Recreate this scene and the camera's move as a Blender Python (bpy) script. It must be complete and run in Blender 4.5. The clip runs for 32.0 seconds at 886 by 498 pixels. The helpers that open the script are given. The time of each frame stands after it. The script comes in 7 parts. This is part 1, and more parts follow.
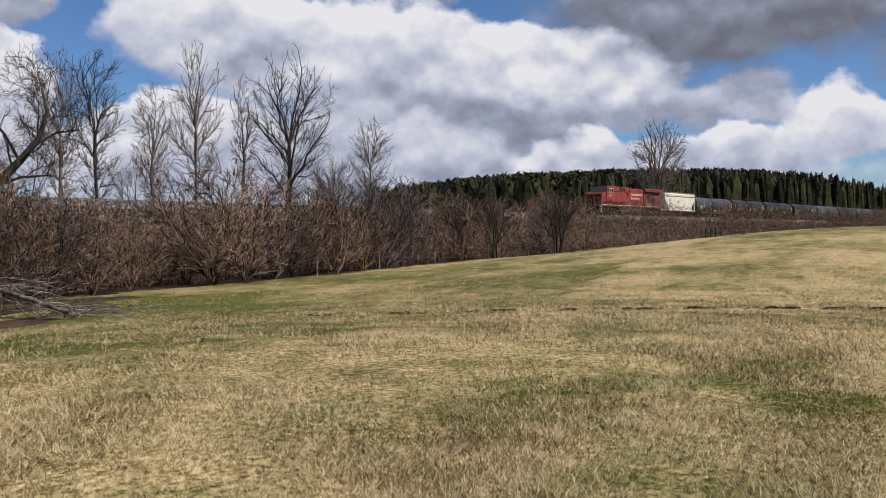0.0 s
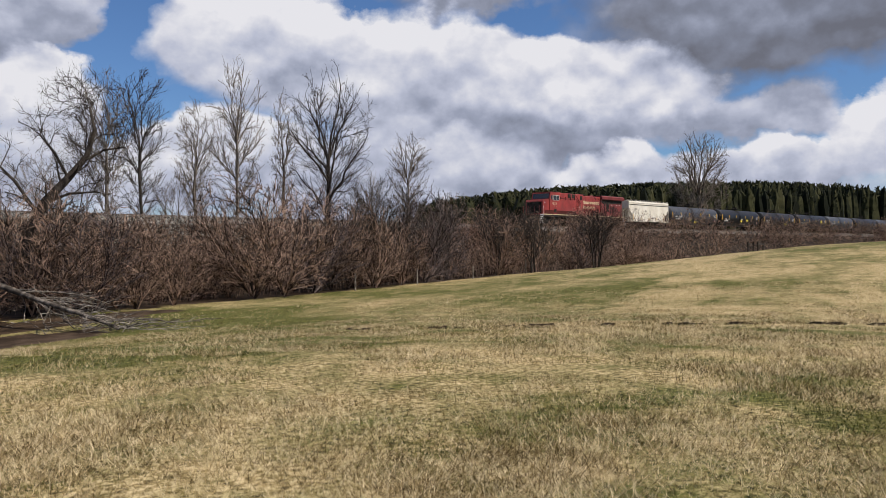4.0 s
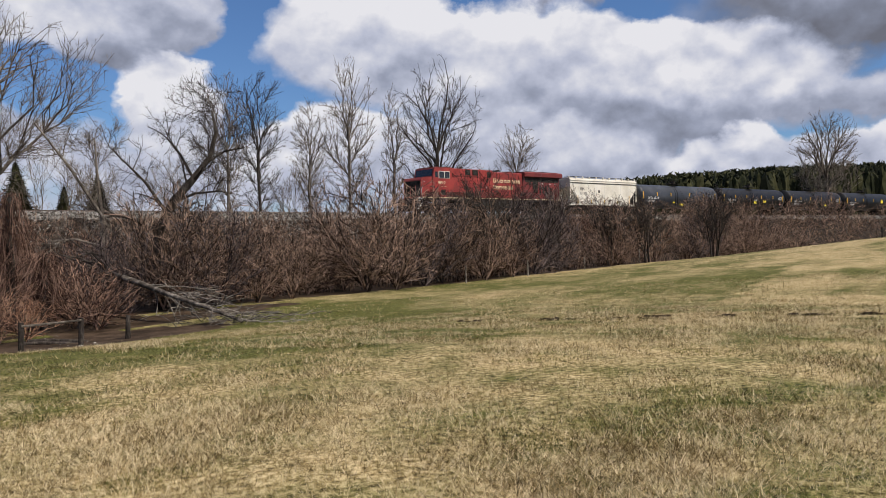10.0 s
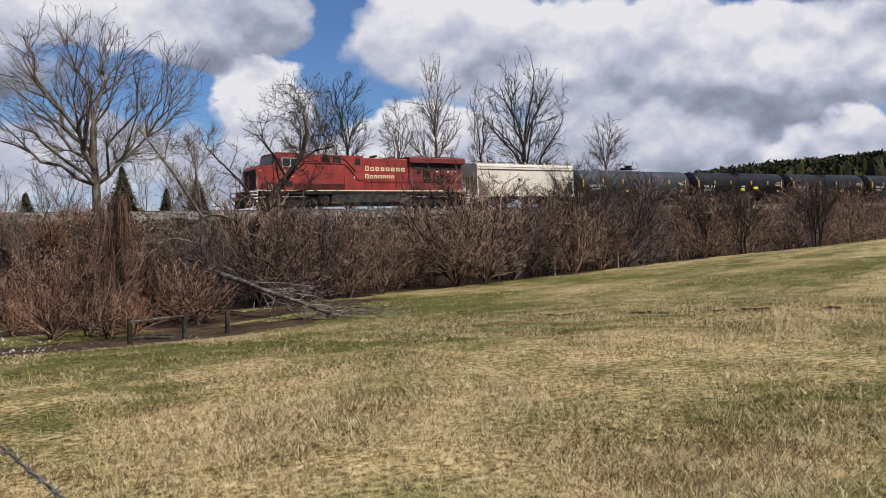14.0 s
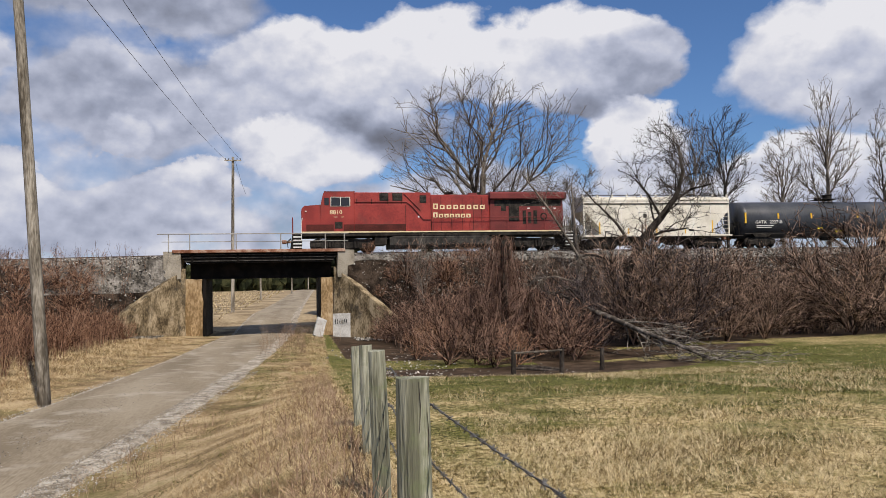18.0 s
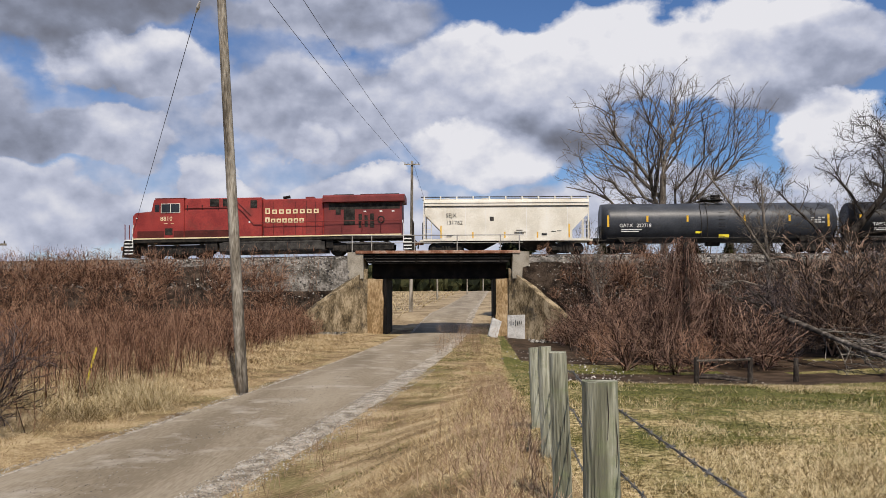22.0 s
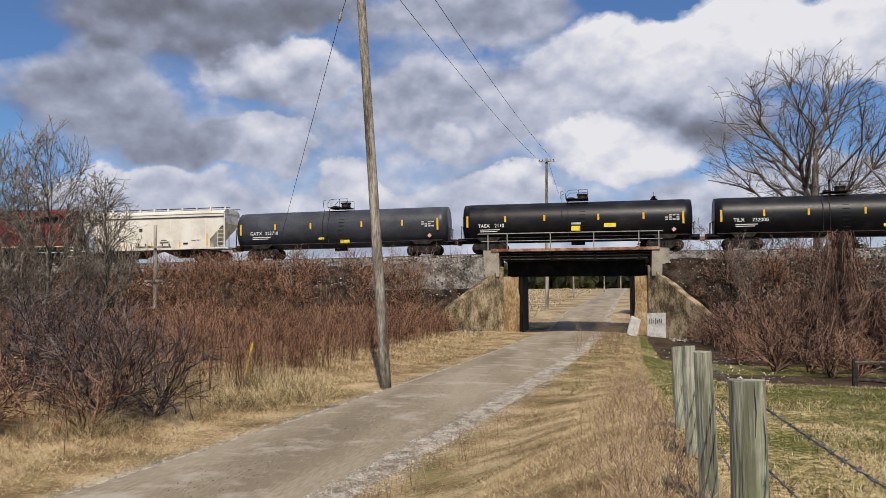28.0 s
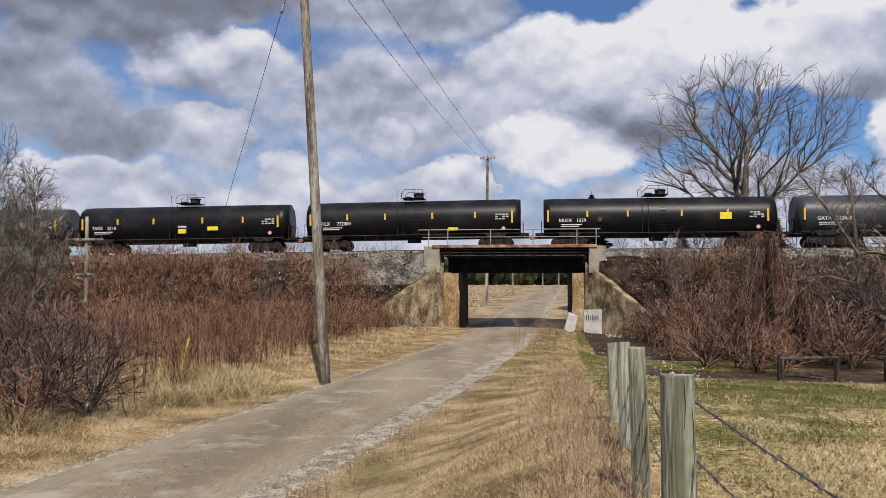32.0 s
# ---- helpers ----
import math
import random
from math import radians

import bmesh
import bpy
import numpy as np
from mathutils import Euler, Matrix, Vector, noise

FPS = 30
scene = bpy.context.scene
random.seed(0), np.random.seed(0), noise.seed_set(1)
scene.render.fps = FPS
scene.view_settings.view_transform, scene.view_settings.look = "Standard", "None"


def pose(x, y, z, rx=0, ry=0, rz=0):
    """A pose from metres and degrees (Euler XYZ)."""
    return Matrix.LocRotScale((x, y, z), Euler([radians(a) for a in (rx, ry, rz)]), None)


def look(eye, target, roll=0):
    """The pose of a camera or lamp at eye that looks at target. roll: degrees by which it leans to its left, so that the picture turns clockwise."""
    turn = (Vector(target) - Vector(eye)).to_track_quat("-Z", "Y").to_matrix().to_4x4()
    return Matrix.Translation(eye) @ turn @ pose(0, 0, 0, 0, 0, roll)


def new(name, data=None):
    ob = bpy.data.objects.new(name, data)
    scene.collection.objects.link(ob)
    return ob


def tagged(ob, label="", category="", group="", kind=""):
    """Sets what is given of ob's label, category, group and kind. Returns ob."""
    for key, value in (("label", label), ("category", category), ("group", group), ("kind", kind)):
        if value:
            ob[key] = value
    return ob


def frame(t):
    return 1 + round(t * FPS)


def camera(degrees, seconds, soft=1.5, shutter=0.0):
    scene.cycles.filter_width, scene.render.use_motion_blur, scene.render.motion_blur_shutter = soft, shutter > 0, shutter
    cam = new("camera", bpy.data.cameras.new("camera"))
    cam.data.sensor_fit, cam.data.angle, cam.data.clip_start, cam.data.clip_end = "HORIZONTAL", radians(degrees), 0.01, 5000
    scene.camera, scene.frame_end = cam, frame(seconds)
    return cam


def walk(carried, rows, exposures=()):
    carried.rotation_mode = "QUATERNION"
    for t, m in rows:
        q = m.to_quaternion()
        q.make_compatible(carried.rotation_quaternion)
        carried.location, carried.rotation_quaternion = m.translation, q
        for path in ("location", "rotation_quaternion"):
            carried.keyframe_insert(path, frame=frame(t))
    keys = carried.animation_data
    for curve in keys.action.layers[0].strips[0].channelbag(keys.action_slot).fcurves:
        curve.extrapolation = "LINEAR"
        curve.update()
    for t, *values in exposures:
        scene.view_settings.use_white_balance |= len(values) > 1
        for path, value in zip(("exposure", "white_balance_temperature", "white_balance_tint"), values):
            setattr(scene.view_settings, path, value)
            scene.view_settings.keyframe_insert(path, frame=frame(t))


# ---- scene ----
cam = camera(58.52, 32.0, soft=0.8)
# seconds, eye, turn in degrees
ROWS = [
    (0.0, 0.44, 0.413, 1.607, 88.66, 0.09, -54.34),
    (0.5, 0.441, 0.416, 1.608, 89.02, 0.19, -53.83),
    (1.0, 0.434, 0.411, 1.608, 89.32, 0.12, -53.33),
    (1.5, 0.42, 0.401, 1.612, 89.51, 0.09, -52.9),
    (2.0, 0.406, 0.391, 1.611, 89.6, 0.09, -52.47),
    (2.5, 0.392, 0.384, 1.612, 89.68, 0.1, -52.16),
    (3.0, 0.381, 0.375, 1.614, 89.71, 0.08, -51.92),
    (3.5, 0.378, 0.372, 1.614, 89.72, 0.13, -51.75),
    (5.5, 0.387, 0.38, 1.61, 89.49, 0.2, -51.11),
    (6.0, 0.398, 0.39, 1.609, 89.36, 0.19, -50.82),
    (6.5, 0.407, 0.394, 1.607, 89.29, 0.22, -50.43),
    (7.0, 0.418, 0.404, 1.605, 89.24, 0.32, -49.76),
    (7.5, 0.42, 0.404, 1.605, 89.19, 0.37, -49.0),
    (8.0, 0.421, 0.407, 1.604, 89.15, 0.48, -47.79),
    (8.5, 0.419, 0.402, 1.61, 89.15, 0.56, -46.72),
    (9.0, 0.42, 0.408, 1.608, 89.19, 0.77, -45.55),
    (9.5, 0.411, 0.404, 1.611, 89.21, 1.0, -44.55),
    (10.0, 0.407, 0.4, 1.613, 89.21, 1.18, -43.68),
    (10.5, 0.407, 0.402, 1.61, 89.19, 1.37, -43.06),
    (11.0, 0.418, 0.41, 1.607, 89.15, 1.47, -42.65),
    (11.5, 0.418, 0.41, 1.607, 89.04, 1.58, -42.32),
    (12.0, 0.418, 0.41, 1.607, 88.91, 1.62, -41.96),
    (12.5, 0.418, 0.41, 1.607, 88.76, 1.69, -41.56),
    (13.0, 0.418, 0.41, 1.607, 88.71, 1.8, -40.95),
    (13.5, 0.418, 0.41, 1.607, 88.77, 1.89, -39.6),
    (15.5, 0.161, 0.118, 1.609, 90.68, 2.14, -27.06),
    (16.0, 0.161, 0.068, 1.577, 91.39, 1.78, -23.34),
    (16.5, 0.131, 0.03, 1.589, 91.79, 1.75, -19.97),
    (17.0, 0.097, -0.022, 1.602, 92.07, 1.7, -16.77),
    (17.5, 0.067, -0.046, 1.609, 92.36, 1.46, -13.76),
    (18.0, 0.042, -0.024, 1.606, 92.58, 1.09, -10.9),
    (18.5, 0.03, 0.008, 1.602, 92.73, 0.88, -8.18),
    (19.0, 0.015, 0.041, 1.595, 92.84, 0.52, -5.71),
    (19.5, 0.011, 0.095, 1.591, 92.86, 0.45, -3.58),
    (20.0, 0.005, 0.093, 1.592, 92.88, 0.25, -1.83),
    (20.5, -0.001, 0.085, 1.59, 92.88, 0.14, -0.53),
    (21.0, -0.001, 0.084, 1.588, 92.88, 0.09, 0.44),
    (21.5, 0.001, 0.087, 1.589, 92.88, 0.15, 1.05),
    (22.0, 0.004, 0.112, 1.586, 92.87, 0.17, 1.65),
    (22.5, 0.008, 0.126, 1.581, 92.9, 0.13, 2.38),
    (23.0, 0.01, 0.142, 1.581, 92.91, 0.09, 3.6),
    (23.5, 0.01, 0.17, 1.581, 92.93, 0.06, 5.2),
    (24.0, 0.014, 0.181, 1.578, 92.94, 0.18, 7.12),
    (24.5, 0.016, 0.236, 1.575, 92.95, 0.13, 8.98),
    (25.0, 0.013, 0.224, 1.575, 92.93, 0.11, 10.49),
    (25.5, 0.002, 0.158, 1.578, 92.89, 0.19, 11.3),
    (27.5, -0.033, -0.119, 1.601, 92.7, 0.31, 11.65),
    (28.0, -0.038, -0.149, 1.606, 92.74, 0.35, 11.4),
    (28.5, -0.041, -0.173, 1.609, 92.73, 0.29, 11.08),
    (29.0, -0.041, -0.176, 1.607, 92.69, 0.2, 10.73),
    (29.5, -0.041, -0.175, 1.609, 92.67, 0.2, 10.28),
    (30.0, -0.046, -0.178, 1.611, 92.59, 0.15, 9.69),
    (30.5, -0.043, -0.195, 1.612, 92.57, 0.15, 9.02),
    (31.0, -0.044, -0.219, 1.614, 92.5, 0.15, 8.29),
    (31.5, -0.043, -0.225, 1.61, 92.46, -0.0, 7.63),
    (32.0, -0.046, -0.238, 1.615, 92.41, -0.07, 7.06),
]
walk(cam, [(t, pose(x, y, z, rx, ry, rz)) for t, x, y, z, rx, ry, rz in ROWS])

# ---- light ----
SUN = Vector((0.15, -0.60, 0.78)).normalized()  # towards the sun
sun = new("sun", bpy.data.lights.new("sun", "SUN"))
sun.data.energy, sun.data.angle, sun.data.color = 4.5, radians(0.6), (1.0, 0.93, 0.82)
sun.matrix_world = look((0, 0, 60), Vector((0, 0, 60)) - SUN)


def nodes_of(tree):
    tree.nodes.clear()

    def add(kind, **settings):
        n = tree.nodes.new(kind)
        for key, value in settings.items():
            if key.startswith("i_"):
                n.inputs[key[2:].replace("_", " ")].default_value = value
            else:
                setattr(n, key, value)
        return n

    return add, tree.links.new


def maths(add, link, op, a, b=None, c=None):
    n = add("ShaderNodeMath", operation=op)
    for i, v in enumerate((a, b, c)):
        if v is None:
            continue
        if isinstance(v, (int, float)):
            n.inputs[i].default_value = v
        else:
            link(v, n.inputs[i])
    return n.outputs[0]


def ramp(add, link, fac, stops):
    n = add("ShaderNodeValToRGB")
    while len(n.color_ramp.elements) < len(stops):
        n.color_ramp.elements.new(0.5)
    for e, (p, c) in zip(n.color_ramp.elements, stops):
        e.position = p
        e.color = (*c, 1) if len(c) == 3 else c
    link(fac, n.inputs[0])
    return n.outputs[0]


def mixed(add, link, fac, a, b, blend="MIX"):
    n = add("ShaderNodeMix", data_type="RGBA", blend_type=blend)
    for sock, v in ((n.inputs[0], fac), (n.inputs[6], a), (n.inputs[7], b)):
        if isinstance(v, (int, float)):
            sock.default_value = v
        elif isinstance(v, tuple):
            sock.default_value = (*v, 1)
        else:
            link(v, sock)
    return n.outputs[2]


# heaped white cloud and grey cloud sheets: bearing left of +y, height, half width and half height in degrees, tone
CUMULUS_EAST = [(-24.5, 9.3, 3.6, 2.8, 0.80), (-24.0, 15.8, 3.2, 2.6, 0.62), (-39, 13.6, 8, 4.0, 0.80), (-49, 12.6, 8, 3.6, 0.82), (-57.5, 11.2, 6, 2.6, 0.90),
                (-66, 11.0, 4.6, 2.4, 0.90), (-63.5, 5.2, 3.6, 1.5, 0.88), (-53, 5.6, 6, 1.8, 0.70), (-75, 5.4, 4, 1.5, 0.74), (-82, 7.0, 4.5, 2.4, 0.82), (-35, 6.2, 6, 2.3, 0.78)]
CUMULUS_WEST = [(-1.5, 14.8, 6.6, 2.9, 0.80), (-10.5, 16.2, 6, 3.0, 0.86), (-19, 15.6, 5.8, 3.2, 0.84), (-1.2, 9.8, 4.4, 2.0, 0.98), (-23.6, 10.4, 3.2, 2.0, 0.92), (6.6, 7.1, 2.8, 1.1, 0.88),
                (24.5, 9.6, 3.4, 2.0, 0.78), (18.2, 6.6, 2.6, 1.7, 0.78), (23, 15, 4.8, 1.8, 0.68), (11.5, 9.8, 1.6, 1.0, 0.74), (33, 6.6, 5, 1.6, 0.70)]
GREY_SHEETS = [(-53, 18.0, 6, 1.6, 0.42), (-75, 15.6, 14, 5.2, 0.27), (-60, 8.2, 14, 1.9, 0.46), (-74, 8.6, 5, 1.5, 0.54), (-7, 11.2, 6, 1.8, 0.40), (-21, 12.7, 4, 1.4, 0.44), (23, 19.4, 6, 1.8, 0.34),
               (9, 19.0, 8, 2.2, 0.52), (31, 18.2, 9, 2.6, 0.28), (35, 12.5, 5, 3.4, 0.42), (28.5, 10.2, 5.5, 1.8, 0.40), (10, 12.5, 7, 3.0, 0.60), (14, 4.6, 10, 2.2, 0.64),
               (-12, 6.2, 9, 2.3, 0.60), (-28, 4.6, 8, 2.2, 0.70), (-46, 4.0, 12, 2.0, 0.64), (-70, 3.8, 10, 1.8, 0.64), (28, 4.0, 8, 2.0, 0.62)]


VEIL = [(15, 10, 25, 10, 0.60), (-25, 2.5, 75, 4.5, 0.72), (-48, 9, 14, 7, 0.62)]


def make_sky():
    world = bpy.data.worlds.new("sky")
    scene.world = world
    world.use_nodes = True
    add, link = nodes_of(world.node_tree)
    out = add("ShaderNodeOutputWorld")
    sky = add("ShaderNodeTexSky", sky_type="NISHITA", sun_disc=False, sun_elevation=math.asin(SUN.z),
              sun_rotation=math.atan2(SUN.x, SUN.y), air_density=1.0, dust_density=0.3, ozone_density=2.0)
    clear = add("ShaderNodeBackground", i_Strength=0.085)
    link(mixed(add, link, 1.0, sky.outputs[0], (0.60, 0.84, 1.16), "MULTIPLY"), clear.inputs[0])
    where = add("ShaderNodeTexCoord").outputs["Generated"]
    axes = add("ShaderNodeSeparateXYZ")
    link(where, axes.inputs[0])
    bearing = maths(add, link, "MULTIPLY", maths(add, link, "ARCTAN2", maths(add, link, "MULTIPLY", axes.outputs[0], -1.0), axes.outputs[1]), 57.2958)
    height = maths(add, link, "MULTIPLY", maths(add, link, "ARCSINE", axes.outputs[2]), 57.2958)
    flat = add("ShaderNodeCombineXYZ")
    link(bearing, flat.inputs[0])
    link(height, flat.inputs[1])

    def noise_at(scale, detail, rough, lift=0.0):
        m = add("ShaderNodeMapping", vector_type="POINT")
        m.inputs["Location"].default_value = (CLOUDS[0], CLOUDS[1], CLOUDS[2] + lift)
        m.inputs["Scale"].default_value = (1.0, 1.0, 1.3)
        link(where, m.inputs[0])
        n = add("ShaderNodeTexNoise", i_Scale=scale, i_Detail=detail, i_Roughness=rough)
        link(m.outputs[0], n.inputs["Vector"])
        return n

    def moved(v, n, amount):
        """The place v shifted by a noise's colour, amount in degrees."""
        low = add("ShaderNodeVectorMath", operation="SUBTRACT")
        low.inputs[1].default_value = (0.5, 0.5, 0.5)
        link(n.outputs["Color"], low.inputs[0])
        m = add("ShaderNodeVectorMath", operation="MULTIPLY_ADD")
        m.inputs[1].default_value = (amount, amount * 0.8, 0.0)
        link(low.outputs[0], m.inputs[0])
        link(v, m.inputs[2])
        return m.outputs[0]

    bent = moved(moved(flat.outputs[0], noise_at(6.0, 2.0, 0.5), 7.0), noise_at(22.0, 5.0, 0.55), 3.6)
    up = add("ShaderNodeSeparateXYZ")
    link(bent, up.inputs[0])
    mass, toned = 0.0, 0.0
    for heaps, weight, slope in ((VEIL, 0.36, 0.0), (GREY_SHEETS, 0.8, 0.10), (CUMULUS_EAST, 1.5, 0.22), (CUMULUS_WEST, 1.5, 0.22)):
        for b, e, w, h, tone in heaps:
            n = add("ShaderNodeVectorMath", operation="MULTIPLY_ADD")
            n.inputs[1].default_value = (1 / w, 1 / h, 0)
            n.inputs[2].default_value = (-b / w, -e / h, 0)
            link(bent, n.inputs[0])
            r = add("ShaderNodeVectorMath", operation="DOT_PRODUCT")
            link(n.outputs[0], r.inputs[0])
            link(n.outputs[0], r.inputs[1])
            d = add("ShaderNodeMath", operation="MULTIPLY_ADD", use_clamp=True)
            d.inputs[1].default_value, d.inputs[2].default_value = -0.62, 1.0
            link(r.outputs["Value"], d.inputs[0])
            d = maths(add, link, "MULTIPLY", maths(add, link, "POWER", d.outputs[0], 1.5), weight)
            t = maths(add, link, "MULTIPLY_ADD", up.outputs[1], slope / h, tone - slope * e / h)
            mass = maths(add, link, "ADD", d, mass)
            toned = maths(add, link, "MULTIPLY_ADD", d, t, toned)
    # the rest of the sky, over and behind: broken heaps of the same cloud
    away = maths(add, link, "SUBTRACT", maths(add, link, "ABSOLUTE", maths(add, link, "ADD", bearing, 23.0)), 64.0)
    away = maths(add, link, "MAXIMUM", maths(add, link, "DIVIDE", away, 8.0), maths(add, link, "DIVIDE", maths(add, link, "SUBTRACT", height, 20.5), 6.0))
    step = add("ShaderNodeMath", operation="MULTIPLY", use_clamp=True)
    step.inputs[1].default_value = 1.0
    link(away, step.inputs[0])
    rest = add("ShaderNodeMath", operation="MULTIPLY_ADD", use_clamp=True)
    rest.inputs[1].default_value, rest.inputs[2].default_value = 5.0, -2.35
    link(noise_at(3.4, 6.0, 0.55).outputs[0], rest.inputs[0])
    rest = maths(add, link, "MULTIPLY", rest.outputs[0], step.outputs[0])
    mass = maths(add, link, "ADD", mass, rest)
    toned = maths(add, link, "MULTIPLY_ADD", rest, 0.70, toned)
    tone = maths(add, link, "DIVIDE", toned, maths(add, link, "MAXIMUM", mass, 0.02))
    # billows: frayed edges, and tops lighter than their undersides
    fray, over = noise_at(17.0, 7.0, 0.5), noise_at(17.0, 7.0, 0.5, 0.022)
    body = maths(add, link, "MULTIPLY_ADD", maths(add, link, "SUBTRACT", fray.outputs[0], 0.5), 0.55, mass)
    cover = ramp(add, link, body, [(0.10, (0, 0, 0)), (0.24, (0.42, 0.42, 0.42)), (0.46, (1, 1, 1))])
    relief = maths(add, link, "SUBTRACT", fray.outputs[0], over.outputs[0])
    broad = maths(add, link, "SUBTRACT", noise_at(8.0, 3.0, 0.5).outputs[0], noise_at(8.0, 3.0, 0.5, 0.05).outputs[0])
    tone = maths(add, link, "MULTIPLY_ADD", relief, 0.72, tone)
    tone = maths(add, link, "MULTIPLY_ADD", broad, 0.6, tone)
    colour = ramp(add, link, tone, [(0.10, (0.17, 0.185, 0.235)), (0.30, (0.24, 0.272, 0.36)), (0.50, (0.37, 0.418, 0.55)), (0.68, (0.56, 0.612, 0.76)), (0.92, (0.89, 0.915, 0.98))])
    cloud = add("ShaderNodeBackground", i_Strength=0.86)
    link(colour, cloud.inputs[0])
    both = add("ShaderNodeMixShader")
    link(cover, both.inputs[0])
    link(clear.outputs[0], both.inputs[1])
    link(cloud.outputs[0], both.inputs[2])
    link(both.outputs[0], out.inputs[0])


CLOUDS = (3.1, 1.7, 0.4)
make_sky()
scene.view_settings.exposure = 0.0
scene.view_settings.use_white_balance = True
scene.view_settings.white_balance_temperature = 6700
scene.view_settings.white_balance_tint = 12


# ---- materials ----
def material(name, stops, scale=4.0, rough=0.8, metal=0.0, bump=0.3, fine=40.0, stain=None, coat=0.0, spec=0.12, island=0.0, stretch=None):
    """A surface: a noise at two scales through the colour stops, relief, and stains of their own shape."""
    mat = bpy.data.materials.new(name)
    mat.use_nodes = True
    add, link = nodes_of(mat.node_tree)
    out, bsdf, where = add("ShaderNodeOutputMaterial"), add("ShaderNodeBsdfPrincipled"), add("ShaderNodeTexCoord")
    place = where.outputs["Object"]
    if stretch:
        m = add("ShaderNodeMapping", i_Scale=stretch)
        link(place, m.inputs[0])
        place = m.outputs[0]
    broad, grain = add("ShaderNodeTexNoise", i_Scale=scale, i_Detail=5.0), add("ShaderNodeTexNoise", i_Scale=fine, i_Detail=3.0)
    for n in (broad, grain):
        link(place, n.inputs["Vector"])
    fac = maths(add, link, "ADD", maths(add, link, "MULTIPLY", broad.outputs[0], 0.62), maths(add, link, "MULTIPLY", grain.outputs[0], 0.38))
    fac = maths(add, link, "MULTIPLY_ADD", fac, 1.9, -0.45)
    if island:
        geo, per = add("ShaderNodeNewGeometry"), add("ShaderNodeObjectInfo")
        both = maths(add, link, "FRACT", maths(add, link, "ADD", geo.outputs["Random Per Island"], per.outputs["Random"]))
        fac = maths(add, link, "ADD", fac, maths(add, link, "MULTIPLY_ADD", both, island, -island / 2))
    n = len(stops)
    col = ramp(add, link, fac, [(0.3 + 0.4 * i / max(1, n - 1), c) for i, c in enumerate(stops)])
    if stain:
        colour, size, amount = stain
        t = add("ShaderNodeTexNoise", i_Scale=size, i_Detail=8.0, i_Roughness=0.65)
        link(where.outputs["Object"], t.inputs["Vector"])
        mask = ramp(add, link, t.outputs[0], [(0.52, (0, 0, 0)), (0.66, (amount,) * 3)])
        col = mixed(add, link, mask, col, colour)
    link(col, bsdf.inputs["Base Color"])
    bsdf.inputs["Metallic"].default_value = metal
    bsdf.inputs["Specular IOR Level"].default_value = spec
    bsdf.inputs["Coat Weight"].default_value = coat
    r = maths(add, link, "MULTIPLY_ADD", grain.outputs[0], 0.25, rough - 0.125)
    link(r, bsdf.inputs["Roughness"])
    if bump:
        b = add("ShaderNodeBump", i_Strength=bump, i_Distance=0.02)
        link(grain.outputs[0], b.inputs["Height"])
        link(b.outputs[0], bsdf.inputs["Normal"])
    link(bsdf.outputs[0], out.inputs[0])
    return mat


M = {}
M["asphalt"] = material("asphalt", [(0.185, 0.150, 0.104), (0.25, 0.207, 0.148), (0.31, 0.262, 0.193)], 0.6, 0.9, bump=0.5, fine=25, stain=((0.42, 0.375, 0.31), 0.9, 0.6), stretch=(1, 0.16, 1))
M["gravel"] = material("gravel", [(0.17, 0.142, 0.105), (0.31, 0.268, 0.21), (0.48, 0.43, 0.355)], 3.0, 0.95, bump=1.0, fine=16)
M["ballast"] = material("ballast", [(0.04, 0.036, 0.030), (0.13, 0.118, 0.102), (0.28, 0.258, 0.228)], 1.2, 0.95, bump=1.0, fine=7)
M["stone"] = material("ballast stone", [(0.045, 0.040, 0.034), (0.17, 0.156, 0.137), (0.40, 0.378, 0.34)], 3, 0.9, bump=0.5, fine=30, island=0.7)
# litter colour taken near black: it carries the shade in gaps under the brush
M["shade_soil"] = material("leaf litter", [(0.010, 0.007, 0.005), (0.030, 0.021, 0.015), (0.075, 0.054, 0.039)], 1.5, 0.95, bump=0.8, fine=11)
M["mud"] = material("mud", [(0.026, 0.017, 0.010), (0.052, 0.034, 0.021), (0.095, 0.065, 0.043)], 1.2, 0.75, bump=0.7, fine=9)
M["bark"] = material("grey bark", [(0.065, 0.053, 0.042), (0.145, 0.120, 0.098), (0.27, 0.235, 0.195)], 3, 0.92, bump=0.7, fine=26, stretch=(1, 1, 0.3))
M["dark_bark"] = material("dark bark", [(0.020, 0.016, 0.014), (0.045, 0.037, 0.031), (0.09, 0.076, 0.064)], 3, 0.92, bump=0.7, fine=26, stretch=(1, 1, 0.3))
M["twig"] = material("twigs", [(0.022, 0.015, 0.011), (0.135, 0.087, 0.064), (0.45, 0.31, 0.23)], 2, 0.88, bump=0.1, fine=18, island=0.6)
M["dark_twig"] = material("dark red brown twigs", [(0.022, 0.012, 0.009), (0.125, 0.070, 0.050), (0.36, 0.23, 0.165)], 2, 0.88, bump=0.1, fine=18, island=0.6)
M["red_twig"] = material("red brown twigs", [(0.042, 0.020, 0.013), (0.185, 0.090, 0.054), (0.42, 0.255, 0.165)], 2, 0.85, bump=0.2, fine=18, island=0.6)
M["dead_wood"] = material("dead wood", [(0.055, 0.046, 0.037), (0.165, 0.142, 0.118), (0.34, 0.305, 0.26)], 3, 0.9, bump=0.5, fine=25, island=0.3)
